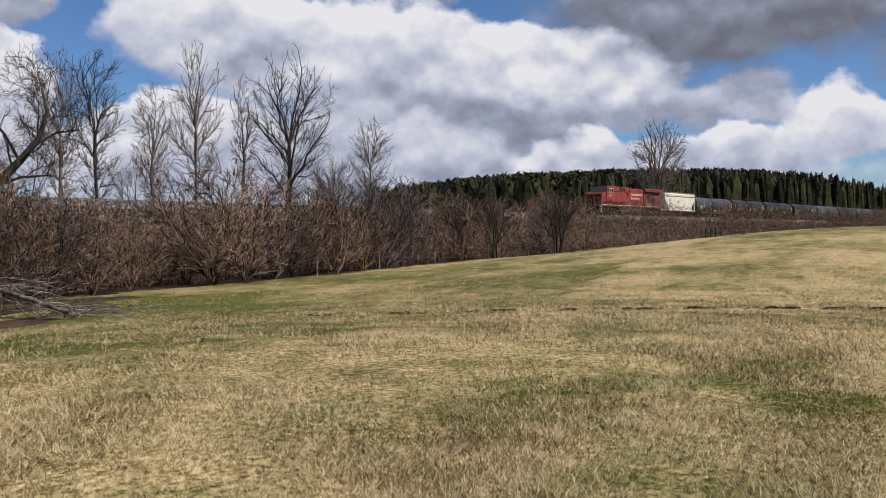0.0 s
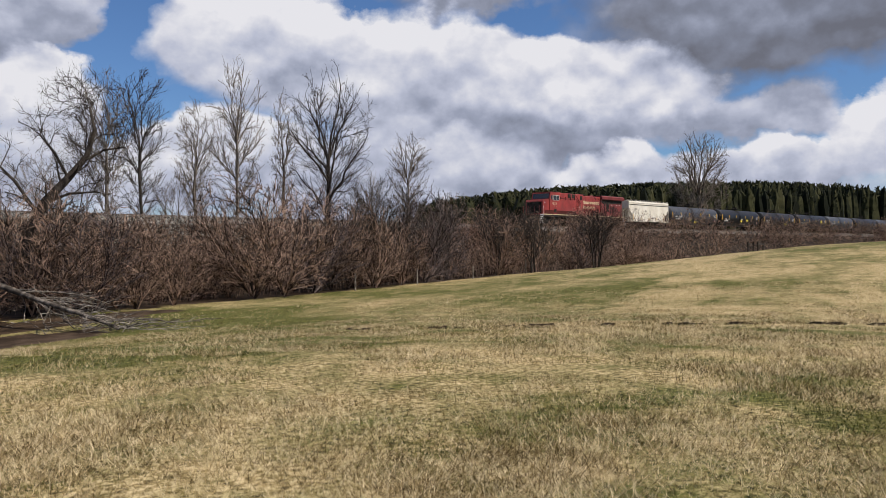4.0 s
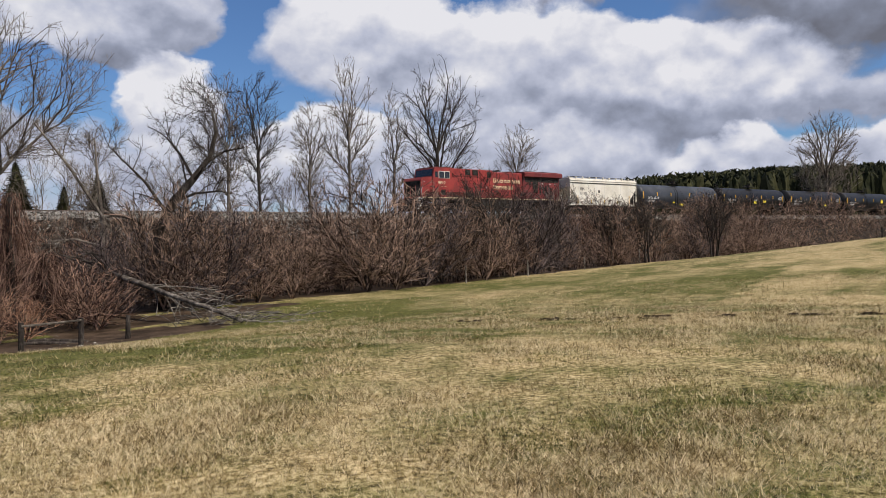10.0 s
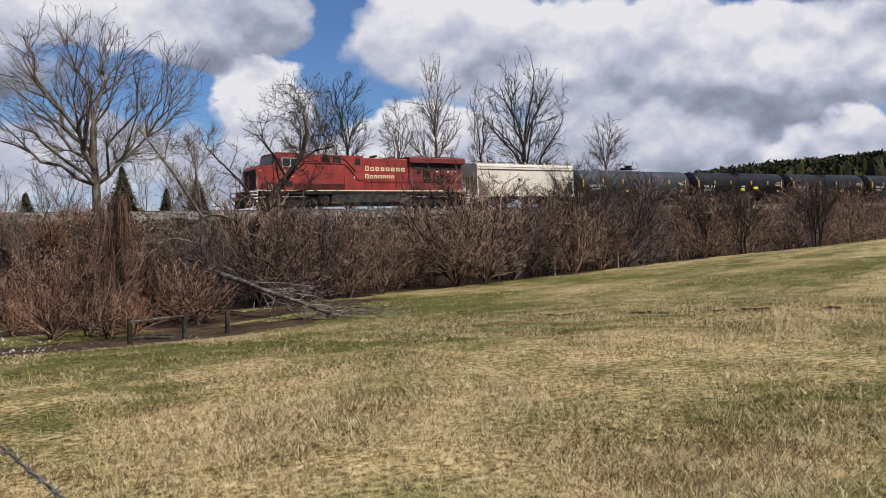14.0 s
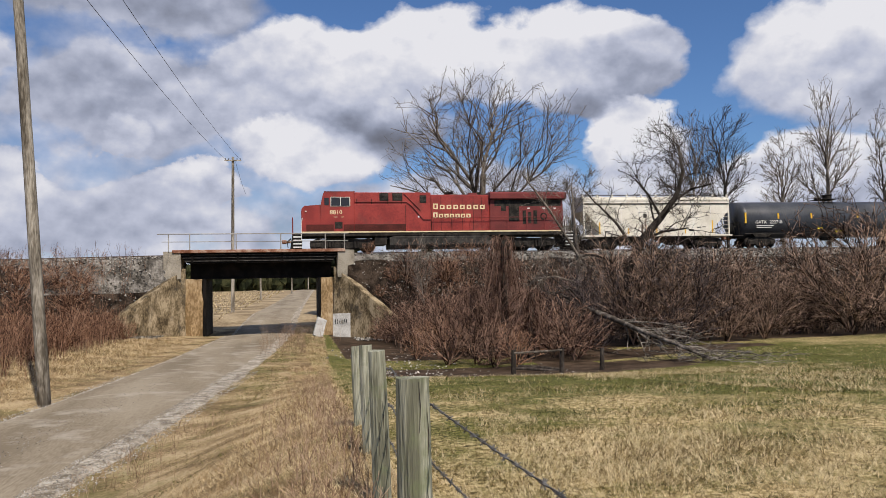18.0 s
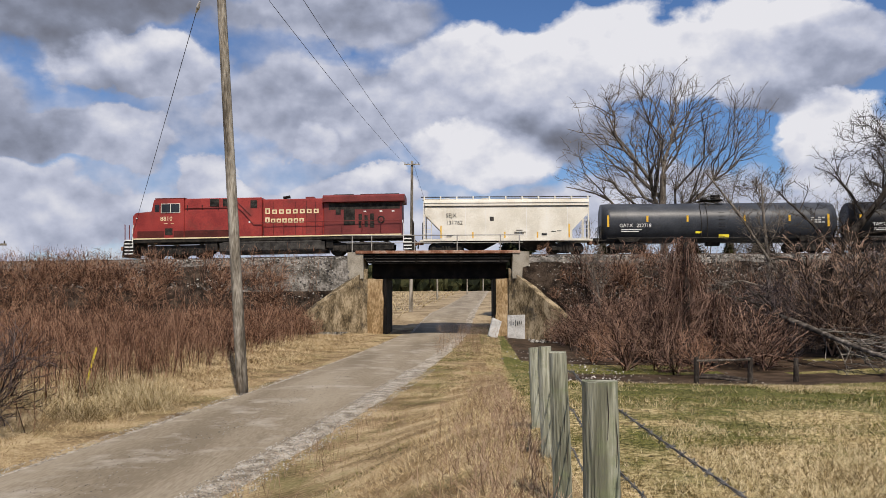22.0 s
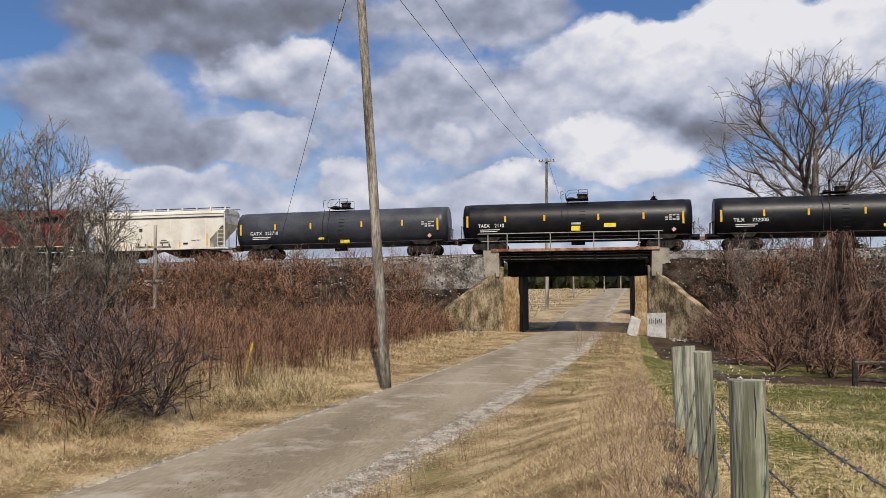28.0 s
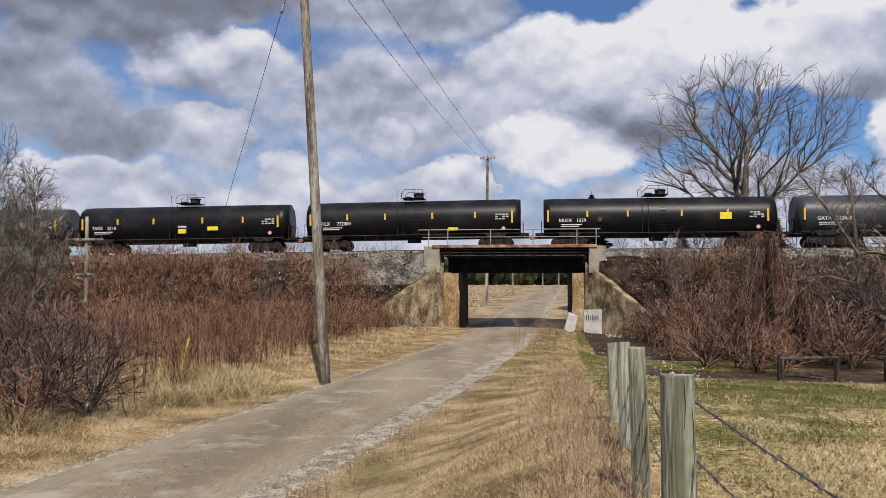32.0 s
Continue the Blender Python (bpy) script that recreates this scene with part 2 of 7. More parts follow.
M["needles"] = material("evergreen needles", [(0.006, 0.008, 0.003), (0.017, 0.021, 0.008), (0.045, 0.045, 0.018)], 0.6, 0.8, bump=0.6, fine=4, island=0.5)
M["red_paint"] = material("red locomotive paint", [(0.20, 0.021, 0.017), (0.28, 0.032, 0.025), (0.35, 0.046, 0.035)], 0.7, 0.45, bump=0.05, fine=12, stain=((0.13, 0.040, 0.03), 0.55, 0.65), spec=0.45)
M["dull_red"] = material("dull red paint", [(0.11, 0.014, 0.012), (0.155, 0.021, 0.019), (0.20, 0.032, 0.027)], 0.7, 0.6, bump=0.05, fine=12, spec=0.45)
M["black_paint"] = material("black tank paint", [(0.004, 0.004, 0.005), (0.007, 0.007, 0.008), (0.012, 0.012, 0.013)], 0.5, 0.42, bump=0.03, fine=10, stain=((0.035, 0.032, 0.029), 0.5, 0.5), spec=0.25)
M["grey_tank"] = material("weathered grey tank paint", [(0.028, 0.031, 0.037), (0.042, 0.046, 0.054), (0.060, 0.065, 0.074)], 0.5, 0.42, bump=0.03, fine=10, stain=((0.08, 0.082, 0.085), 0.5, 0.4), spec=0.3)
M["cream"] = material("cream hopper paint", [(0.62, 0.58, 0.48), (0.72, 0.68, 0.58), (0.78, 0.75, 0.66)], 0.6, 0.6, bump=0.05, fine=12, stain=((0.42, 0.37, 0.29), 0.4, 0.5), spec=0.45)
M["dark_steel"] = material("dirty dark steel", [(0.012, 0.011, 0.010), (0.026, 0.023, 0.020), (0.05, 0.043, 0.036)], 2.5, 0.75, bump=0.3, fine=20)
M["frame_steel"] = material("grey dusty steel", [(0.022, 0.020, 0.018), (0.045, 0.042, 0.038), (0.085, 0.078, 0.07)], 2.5, 0.7, bump=0.3, fine=20)
M["rail"] = material("rail steel", [(0.10, 0.07, 0.055), (0.17, 0.125, 0.10), (0.26, 0.21, 0.18)], 2, 0.5, metal=0.6, bump=0.2, spec=0.45)
M["tie"] = material("dark timber tie", [(0.04, 0.033, 0.027), (0.08, 0.066, 0.055), (0.13, 0.11, 0.095)], 3, 0.9, bump=0.6)
M["concrete"] = material("stained concrete", [(0.16, 0.14, 0.11), (0.27, 0.24, 0.19), (0.38, 0.345, 0.285)], 0.8, 0.9, bump=0.5, fine=14, stain=((0.15, 0.125, 0.095), 0.45, 0.8))
M["tan_concrete"] = material("spalled tan concrete", [(0.20, 0.13, 0.062), (0.38, 0.265, 0.145), (0.52, 0.40, 0.25)], 0.9, 0.9, bump=0.8, fine=9, stain=((0.17, 0.10, 0.05), 0.9, 0.9), stretch=(1, 1, 0.45))
M["wing_concrete"] = material("brown stained concrete", [(0.07, 0.052, 0.030), (0.21, 0.16, 0.095), (0.40, 0.32, 0.21)], 1.8, 0.9, bump=0.6, fine=11, stain=((0.065, 0.055, 0.042), 1.1, 0.9), stretch=(1, 1, 0.5))
M["pale_concrete"] = material("pale concrete", [(0.36, 0.35, 0.33), (0.48, 0.47, 0.45), (0.58, 0.57, 0.55)], 1.5, 0.9, bump=0.3, fine=14, stain=((0.2, 0.19, 0.18), 2.0, 0.6))
# sooty steel, with the black shade below the deck worked into its colour
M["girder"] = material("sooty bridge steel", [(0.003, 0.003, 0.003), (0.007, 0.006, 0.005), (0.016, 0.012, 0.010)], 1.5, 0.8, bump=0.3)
M["rust"] = material("rusted steel", [(0.13, 0.055, 0.032), (0.26, 0.12, 0.075), (0.42, 0.30, 0.23)], 1.6, 0.85, bump=0.4, fine=16)
M["rail_paint"] = material("grey rail paint", [(0.20, 0.19, 0.17), (0.30, 0.285, 0.26), (0.38, 0.365, 0.335)], 3, 0.6, bump=0.1, spec=0.45)
M["pole_wood"] = material("weathered pole wood", [(0.085, 0.072, 0.055), (0.23, 0.203, 0.163), (0.42, 0.385, 0.325)], 3.0, 0.92, bump=0.9, fine=26, stretch=(1, 1, 0.16))
M["post_wood"] = material("weathered grey green post wood", [(0.14, 0.14, 0.10), (0.30, 0.30, 0.225), (0.47, 0.465, 0.37)], 7, 0.92, bump=1.0, fine=60, stain=((0.17, 0.20, 0.10), 5.0, 0.6), stretch=(1, 1, 0.07))
M["wire"] = material("galvanised wire", [(0.10, 0.10, 0.10), (0.17, 0.165, 0.16), (0.24, 0.235, 0.23)], 20, 0.5, metal=0.7, bump=0.0, spec=0.45)
M["cable"] = material("dark cable", [(0.03, 0.03, 0.032), (0.045, 0.045, 0.047), (0.06, 0.06, 0.062)], 5, 0.6, bump=0.0)
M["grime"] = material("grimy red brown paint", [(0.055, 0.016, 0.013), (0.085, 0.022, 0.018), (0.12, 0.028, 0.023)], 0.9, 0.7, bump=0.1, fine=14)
M["pebble"] = material("pale pebbles", [(0.17, 0.155, 0.135), (0.33, 0.31, 0.275), (0.52, 0.495, 0.45)], 3, 0.9, bump=0.3, fine=30, island=0.6)
M["white"] = material("white paint", [(0.62, 0.61, 0.58), (0.74, 0.73, 0.70), (0.80, 0.79, 0.77)], 3, 0.6, bump=0.03, spec=0.45)
M["gold"] = material("pale gold lettering", [(0.62, 0.50, 0.27), (0.72, 0.60, 0.36), (0.78, 0.68, 0.45)], 3, 0.6, bump=0.03, spec=0.45)
M["yellow"] = material("yellow reflective strip", [(0.62, 0.33, 0.02), (0.72, 0.42, 0.03), (0.78, 0.48, 0.05)], 4, 0.5, bump=0.03, spec=0.45)
M["lemon"] = material("yellow placard", [(0.70, 0.55, 0.02), (0.78, 0.64, 0.03), (0.82, 0.68, 0.06)], 4, 0.5, bump=0.03, spec=0.45)
M["pink"] = material("pale red placard", [(0.55, 0.22, 0.20), (0.68, 0.36, 0.33), (0.75, 0.5, 0.48)], 9, 0.5, bump=0.02)
M["black_letters"] = material("black lettering", [(0.015, 0.015, 0.016), (0.025, 0.025, 0.027), (0.04, 0.04, 0.042)], 4, 0.7, bump=0.0)
M["glass"] = material("dark cab glass", [(0.008, 0.009, 0.010), (0.012, 0.013, 0.015), (0.018, 0.019, 0.022)], 2, 0.12, bump=0.0, spec=0.8)
M["straw"] = material("dry tall grass", [(0.17, 0.112, 0.055), (0.40, 0.285, 0.15), (0.64, 0.51, 0.31)], 1.2, 0.9, bump=0.1, fine=8, island=0.6)


def field_material(name, lo, hi):
    """Dormant pasture: straw over green, in patches of two sizes."""
    mat = bpy.data.materials.new(name)
    mat.use_nodes = True
    add, link = nodes_of(mat.node_tree)
    out, bsdf, where = add("ShaderNodeOutputMaterial"), add("ShaderNodeBsdfPrincipled", i_Roughness=0.95), add("ShaderNodeTexCoord")
    bsdf.inputs["Specular IOR Level"].default_value = 0.15

    def noise_of(scale, detail, rough=0.6):
        n = add("ShaderNodeTexNoise", i_Scale=scale, i_Detail=detail, i_Roughness=rough)
        link(where.outputs["Object"], n.inputs["Vector"])
        return n.outputs[0]

    patch, tuft, blade = noise_of(0.11, 4.0), noise_of(0.9, 5.0, 0.7), noise_of(14.0, 4.0, 0.75)
    straw = ramp(add, link, blade, [(0.36, (0.055, 0.038, 0.014)), (0.48, (0.32, 0.235, 0.10)), (0.60, (0.68, 0.545, 0.315))])
    green = ramp(add, link, blade, [(0.36, (0.014, 0.018, 0.004)), (0.5, (0.080, 0.088, 0.018)), (0.64, (0.23, 0.205, 0.065))])
    mask = maths(add, link, "ADD", maths(add, link, "MULTIPLY", patch, 0.55), maths(add, link, "MULTIPLY", tuft, 0.45))
    col = mixed(add, link, ramp(add, link, mask, [(lo, (1, 1, 1)), (hi, (0, 0, 0))]), straw, green)
    link(col, bsdf.inputs["Base Color"])
    b = add("ShaderNodeBump", i_Strength=0.7, i_Distance=0.03)
    link(maths(add, link, "ADD", blade, maths(add, link, "MULTIPLY", tuft, 1.5)), b.inputs["Height"])
    link(b.outputs[0], bsdf.inputs["Normal"])
    link(bsdf.outputs[0], out.inputs[0])
    return mat


M["field"] = field_material("pasture", 0.41, 0.565)
M["low_field"] = field_material("low damp pasture", 0.47, 0.66)
M["verge"] = material("dry verge grass", [(0.12, 0.08, 0.04), (0.28, 0.20, 0.105), (0.44, 0.34, 0.20)], 0.8, 0.95, bump=0.9, fine=12, stain=((0.14, 0.145, 0.05), 0.5, 0.5))
M["stubble"] = material("corn stubble", [(0.16, 0.115, 0.066), (0.29, 0.22, 0.132), (0.42, 0.335, 0.215)], 0.25, 0.95, bump=0.9, fine=3.5)
M["green_blade"] = material("green grass", [(0.016, 0.022, 0.004), (0.075, 0.086, 0.016), (0.21, 0.195, 0.052)], 1.2, 0.8, bump=0, fine=8, island=0.6)
M["straw_blade"] = material("straw grass", [(0.10, 0.068, 0.026), (0.38, 0.28, 0.13), (0.75, 0.62, 0.39)], 1.0, 0.9, bump=0, fine=8, island=1.0)
M["weed"] = material("grey brown weeds", [(0.16, 0.10, 0.062), (0.34, 0.225, 0.145), (0.52, 0.38, 0.26)], 2, 0.9, bump=0, fine=12, island=0.5)
M["vine"] = material("tangled vines", [(0.035, 0.018, 0.013), (0.11, 0.062, 0.045), (0.25, 0.16, 0.12)], 2, 0.9, bump=0.1, fine=14, island=0.6)
M["grey_shrub"] = material("grey purple twigs", [(0.020, 0.015, 0.015), (0.07, 0.053, 0.052), (0.21, 0.165, 0.15)], 2, 0.88, bump=0.1, fine=14, island=0.5)


# ---- building tools ----
def mesh_of(name, verts, faces, mat, smooth=False):
    me = bpy.data.meshes.new(name)
    me.from_pydata([tuple(v) for v in verts], [], [tuple(f) for f in faces])
    if mat:
        me.materials.append(mat)
    if smooth:
        me.polygons.foreach_set("use_smooth", [True] * len(me.polygons))
    me.update()
    return me


class Form:
    """Collects boxes, tubes and plates of one part."""

    def __init__(self):
        self.v, self.f = [], []

    def put(self, verts, faces):
        n = len(self.v)
        self.v += [tuple(p) for p in verts]
        self.f += [tuple(i + n for i in f) for f in faces]
        return self

    def box(self, x0, x1, y0, y1, z0, z1, m=None, bevel=0.0):
        b = min(bevel, (x1 - x0) / 3, (y1 - y0) / 3, (z1 - z0) / 3)
        if b <= 0:
            p = [(x, y, z) for z in (z0, z1) for x, y in ((x0, y0), (x1, y0), (x1, y1), (x0, y1))]
            f = [(3, 2, 1, 0), (4, 5, 6, 7), (0, 1, 5, 4), (1, 2, 6, 5), (2, 3, 7, 6), (3, 0, 4, 7)]
        else:
            def ring(i, z):
                return [(x0 + i, y0 + i + 0, z), (x1 - i, y0 + i, z), (x1 - i, y1 - i, z), (x0 + i, y1 - i, z)]
            def eight(z):
                return [(x0 + b, y0, z), (x1 - b, y0, z), (x1, y0 + b, z), (x1, y1 - b, z), (x1 - b, y1, z), (x0 + b, y1, z), (x0, y1 - b, z), (x0, y0 + b, z)]
            def inner(z):
                return [(x0 + b, y0 + b, z), (x1 - b, y0 + b, z), (x1 - b, y0 + b, z), (x1 - b, y1 - b, z), (x1 - b, y1 - b, z), (x0 + b, y1 - b, z), (x0 + b, y1 - b, z), (x0 + b, y0 + b, z)]
            p = inner(z0) + eight(z0 + b) + eight(z1 - b) + inner(z1)
            f = [(k * 8 + i, k * 8 + (i + 1) % 8, k * 8 + 8 + (i + 1) % 8, k * 8 + 8 + i) for k in range(3) for i in range(8)]
            f += [tuple(range(7, -1, -1)), tuple(range(24, 32))]
        if m:
            p = [m @ Vector(q) for q in p]
        return self.put(p, f)

    def tube(self, points, radii, sides=6, caps=True):
        pts = [Vector(p) for p in points]
        if isinstance(radii, (int, float)):
            radii = [radii] * len(pts)
        v, f = [], []
        for i, p in enumerate(pts):
            d = (pts[min(i + 1, len(pts) - 1)] - pts[max(i - 1, 0)]).normalized()
            a = d.orthogonal().normalized() if i == 0 else (a - d * a.dot(d)).normalized()
            b = d.cross(a)
            v += [p + radii[i] * (math.cos(2 * math.pi * k / sides) * a + math.sin(2 * math.pi * k / sides) * b) for k in range(sides)]
        for i in range(len(pts) - 1):
            f += [(i * sides + k, i * sides + (k + 1) % sides, (i + 1) * sides + (k + 1) % sides, (i + 1) * sides + k) for k in range(sides)]
        if caps:
            f += [tuple(range(sides - 1, -1, -1)), tuple(range((len(pts) - 1) * sides, len(pts) * sides))]
        return self.put(v, f)

    def prism(self, outline, y0, y1):
        """An outline in x and z, drawn out from y0 to y1."""
        n = len(outline)
        v = [(x, y0, z) for x, z in outline] + [(x, y1, z) for x, z in outline]
        f = [tuple(range(n)), tuple(range(2 * n - 1, n - 1, -1))] + [(i + n, (i + 1) % n + n, (i + 1) % n, i) for i in range(n)]
        return self.put(v, f)

    def along(self, outline, x0, x1):
        """An outline in y and z, drawn out from x0 to x1."""
        n = len(outline)
        v = [(x0, y, z) for y, z in outline] + [(x1, y, z) for y, z in outline]
        f = [tuple(range(n - 1, -1, -1)), tuple(range(n, 2 * n))] + [(i, (i + 1) % n, (i + 1) % n + n, i + n) for i in range(n)]
        return self.put(v, f)

    def mesh(self, name, mat, smooth=False):
        return mesh_of(name, self.v, self.f, mat, smooth)


def part(name, form, mat, parent=None, label="", smooth=False):
    ob = new(name, form if isinstance(form, bpy.types.Mesh) else form.mesh(name, mat, smooth))
    ob.parent = parent
    if label:
        ob["label"] = label
    return ob


def thing(name, label, category, group="", kind="", at=None):
    ob = tagged(new(name), label, category, group, kind)
    if at:
        ob.matrix_world = at
    return ob


def lettering(name, text, size, mat, parent, m, label=""):
    """Raised letters as a mesh, standing in the x-z plane and facing -y."""
    cu = bpy.data.curves.new(name, "FONT")
    cu.body, cu.size, cu.extrude, cu.resolution_u = text, size, 0.004, 2
    tmp = bpy.data.objects.new(name, cu)
    me = bpy.data.meshes.new_from_object(tmp)
    bpy.data.objects.remove(tmp)
    me.materials.clear()
    me.materials.append(mat)
    me.transform(m @ pose(0, 0, 0, 90, 0, 0))
    ob = new(name, me)
    ob.parent = parent
    if label:
        ob["label"] = label
    return ob


def smoothstep(a, b, x):
    u = np.clip((x - a) / (b - a), 0, 1)
    return u * u * (3 - 2 * u)


# ---- plan ----
RAIL_Z, TRACK_Y, BEND, BEND2 = 4.12, 59.82, -1.2212e-3, 3.3485e-6
_S = np.arange(-400.0, 700.0, 1.0)
_H = BEND * (_S - 0.5) + BEND2 * (_S - 0.5) ** 2
_H = np.where(_S > 182, BEND * 182 + BEND2 * 182 ** 2, np.where(_S < -110, BEND * -110 + BEND2 * 110 ** 2, _H))
_X, _Y = np.cumsum(np.cos(_H)), np.cumsum(np.sin(_H))
_X, _Y = _X - _X[400], _Y - _Y[400] + TRACK_Y


def track(s, side=0.0):
    """Place and heading on the line, side metres to the camera's side of its middle."""
    h = np.interp(s, _S, _H)
    return np.interp(s, _S, _X) + side * np.sin(h), np.interp(s, _S, _Y) - side * np.cos(h), h


def track_y(x):
    return np.interp(x, _X, _Y)


def fall(x):
    """How far the line has dropped at x, west of the bridge."""
    d = np.maximum(0.0, -3.0 - np.asarray(x, float))
    return np.where(d < 40, 0.0125 * d * np.minimum(1, 0.4 + d / 25), 0.5)


def road_x(y):
    """The middle of the lane."""
    y = np.asarray(y, float)
    u = np.clip(y, -40, 62)
    near = -8.05 + 0.1595 * u - 0.00105 * u ** 2
    return np.where(y > 62, near + 0.04 * (y - 62), near)


ROAD_Z = -1.62


def far_rise(y):
    """How far the lane lies above its level before the bridge: a dip below the deck, then a long climb."""
    y = np.asarray(y, float)
    return -0.24 * np.exp(-((y - 61) / 3.2) ** 2) + 0.75 * smoothstep(61, 82, y) + 1.75 * smoothstep(72, 225, y)


def ground_z(x, y):
    x, y = np.asarray(x, float), np.asarray(y, float)
    r = np.hypot(x, y)
    field = -2.0 * smoothstep(6, 40, r) + 3.95 * np.exp(-((x - 77) ** 2 / 1352 + (y - 8) ** 2 / 800)) - 0.45 * np.exp(-((x - 9) ** 2 + (y - 33) ** 2) / 98)
    west = -1.35 + 0.25 * np.sin(x * 0.13 + 1) * np.cos(y * 0.11)
    rx = road_x(y)
    field = np.where(x > rx, field, west)
    off = np.abs(x - rx) - 2.35
    near = ROAD_Z - 0.03 + far_rise(np.minimum(y, 61)) + (field - ROAD_Z) * smoothstep(0.3, 5.5, off)
    north = -1.65 + far_rise(y) + 9.0 * np.exp(-((x - 270) ** 2 / (2 * 80 ** 2) + (y - 105) ** 2 / (2 * 50 ** 2))) * smoothstep(12, 50, y - track_y(x))
    ty = track_y(x)
    z = near + (north - near) * smoothstep(ty - 6, ty + 6, y)
    far = smoothstep(250, 900, r)
    return z * (1 - far) + 0.5 * far


# ---- ground and road ----
def stretched(lo, hi, mid, fine, grow):
    """Grid lines, close together near mid and wider away from it."""
    out, step, v = [mid], fine, mid
    while v < hi:
        v += step
        step *= grow if abs(v - mid) > 45 else 1.0
        out.append(v)
    step, v = fine, mid
    while v > lo:
        v -= step
        step *= grow if abs(v - mid) > 45 else 1.0
        out.insert(0, v)
    return np.array(out)


def low_mud(x, y):
    """Under 1 on the trodden mud at the foot of the bank."""
    return np.minimum(((x - 11) / 8.0) ** 2 + ((y - 33.6) / 3.2) ** 2, ((x - 17) / 8) ** 2 + ((y - 38.5) / 2.2) ** 2)


def make_ground():
    xs, ys = stretched(-2600, 2600, 18, 0.9, 1.13), stretched(-2600, 2600, 24, 0.9, 1.13)
    X, Y = np.meshgrid(xs, ys)
    Z = ground_z(X, Y)
    rough = np.array([noise.noise((x * 0.5, y * 0.5, 0)) for x, y in zip(X.ravel(), Y.ravel())]).reshape(X.shape)
    keep = smoothstep(2.4, 3.5, np.abs(X - road_x(Y)))
    Z = Z + 0.05 * rough * keep
    # a shallow drain across the pasture
    line = 15.0 + 0.55 * np.sin(X * 0.35) - (X - 17) * 0.95
    Z -= 0.16 * np.exp(-((Y - line) / 0.5) ** 2) * smoothstep(12, 15, X) * (1 - smoothstep(36, 44, X))
    nx = len(xs)
    faces = [(j * nx + i, j * nx + i + 1, (j + 1) * nx + i + 1, (j + 1) * nx + i) for j in range(len(ys) - 1) for i in range(nx - 1)]
    me = mesh_of("ground", np.stack([X.ravel(), Y.ravel(), Z.ravel()], 1), faces, M["field"], True)
    for k in ("verge", "stubble", "mud", "low_field"):
        me.materials.append(M[k])
    for p in me.polygons:
        x, y, _ = p.center
        rx, w = float(road_x(y)), 1.2 * noise.noise((x * 0.4, y * 0.4, 7))
        if y > track_y(x) + 6:
            p.material_index = 2 if x < 20 else 0
        elif x < rx or (x + w < 0.6 and y < 56):
            p.material_index = 1
        elif low_mud(x, y) + 0.5 * w < 1 or (y > (40.0 if x < 14 else 41.2 + w) and x > 3):
            p.material_index = 3
        elif y > 10 + 3 * w and 2 < x < 46 and y > 0.25 * x + 8:
            p.material_index = 4
    ob = new("ground", me)
    tagged(ob, "dormant straw and green pasture rolling to the horizon", "ground", kind="structure")


def ribbon(name, ys, left, right, lift, mat, label, category, kind="structure", crown=0.0, drop=(0.0, 0.0)):
    v, f, k = [], [], 5
    for y in ys:
        for i in range(k):
            u = i / (k - 1)
            x = left(y) * (1 - u) + right(y) * u
            v.append((x, y, ROAD_Z + float(far_rise(y)) + lift + crown * (1 - (2 * u - 1) ** 2) - drop[0] * max(0, 1 - 2 * u) - drop[1] * max(0, 2 * u - 1) + 0.004 * noise.noise((x * 2, y * 2, 3))))
    for j in range(len(ys) - 1):
        f += [(j * k + i, j * k + i + 1, (j + 1) * k + i + 1, (j + 1) * k + i) for i in range(k - 1)]
    ob = new(name, mesh_of(name, v, f, mat, True))
    tagged(ob, label, category, kind=kind)
    return ob


make_ground()
ROAD_YS = [-40 + 0.5 * i for i in range(540)]
wob = lambda y, k: 0.10 * noise.noise((k * 7.0, y * 0.45, 0)) + 0.05 * noise.noise((k * 3.0, y * 1.7, 1))
ribbon("road", ROAD_YS, lambda y: float(road_x(y)) - 1.88 + wob(y, 1), lambda y: float(road_x(y)) + 1.88 + wob(y, 2), 0.017, M["asphalt"], "worn dusty asphalt lane passing under the railway", "road", crown=0.05)
ribbon("gravel_shoulder", ROAD_YS, lambda y: float(road_x(y)) + 1.8, lambda y: float(road_x(y)) + 2.72 + 2.2 * wob(y, 3), 0.012, M["gravel"], "loose grey gravel shoulder beside the lane", "shoulder", drop=(0, 0.09))
ribbon("gravel_shoulder", ROAD_YS, lambda y: float(road_x(y)) - 2.2 + wob(y, 4), lambda y: float(road_x(y)) - 1.8, 0.012, M["gravel"], "loose grey gravel shoulder beside the lane", "shoulder", drop=(0.07, 0))

# ---- railway bank ----
GAP = (-7.9, 3.9)


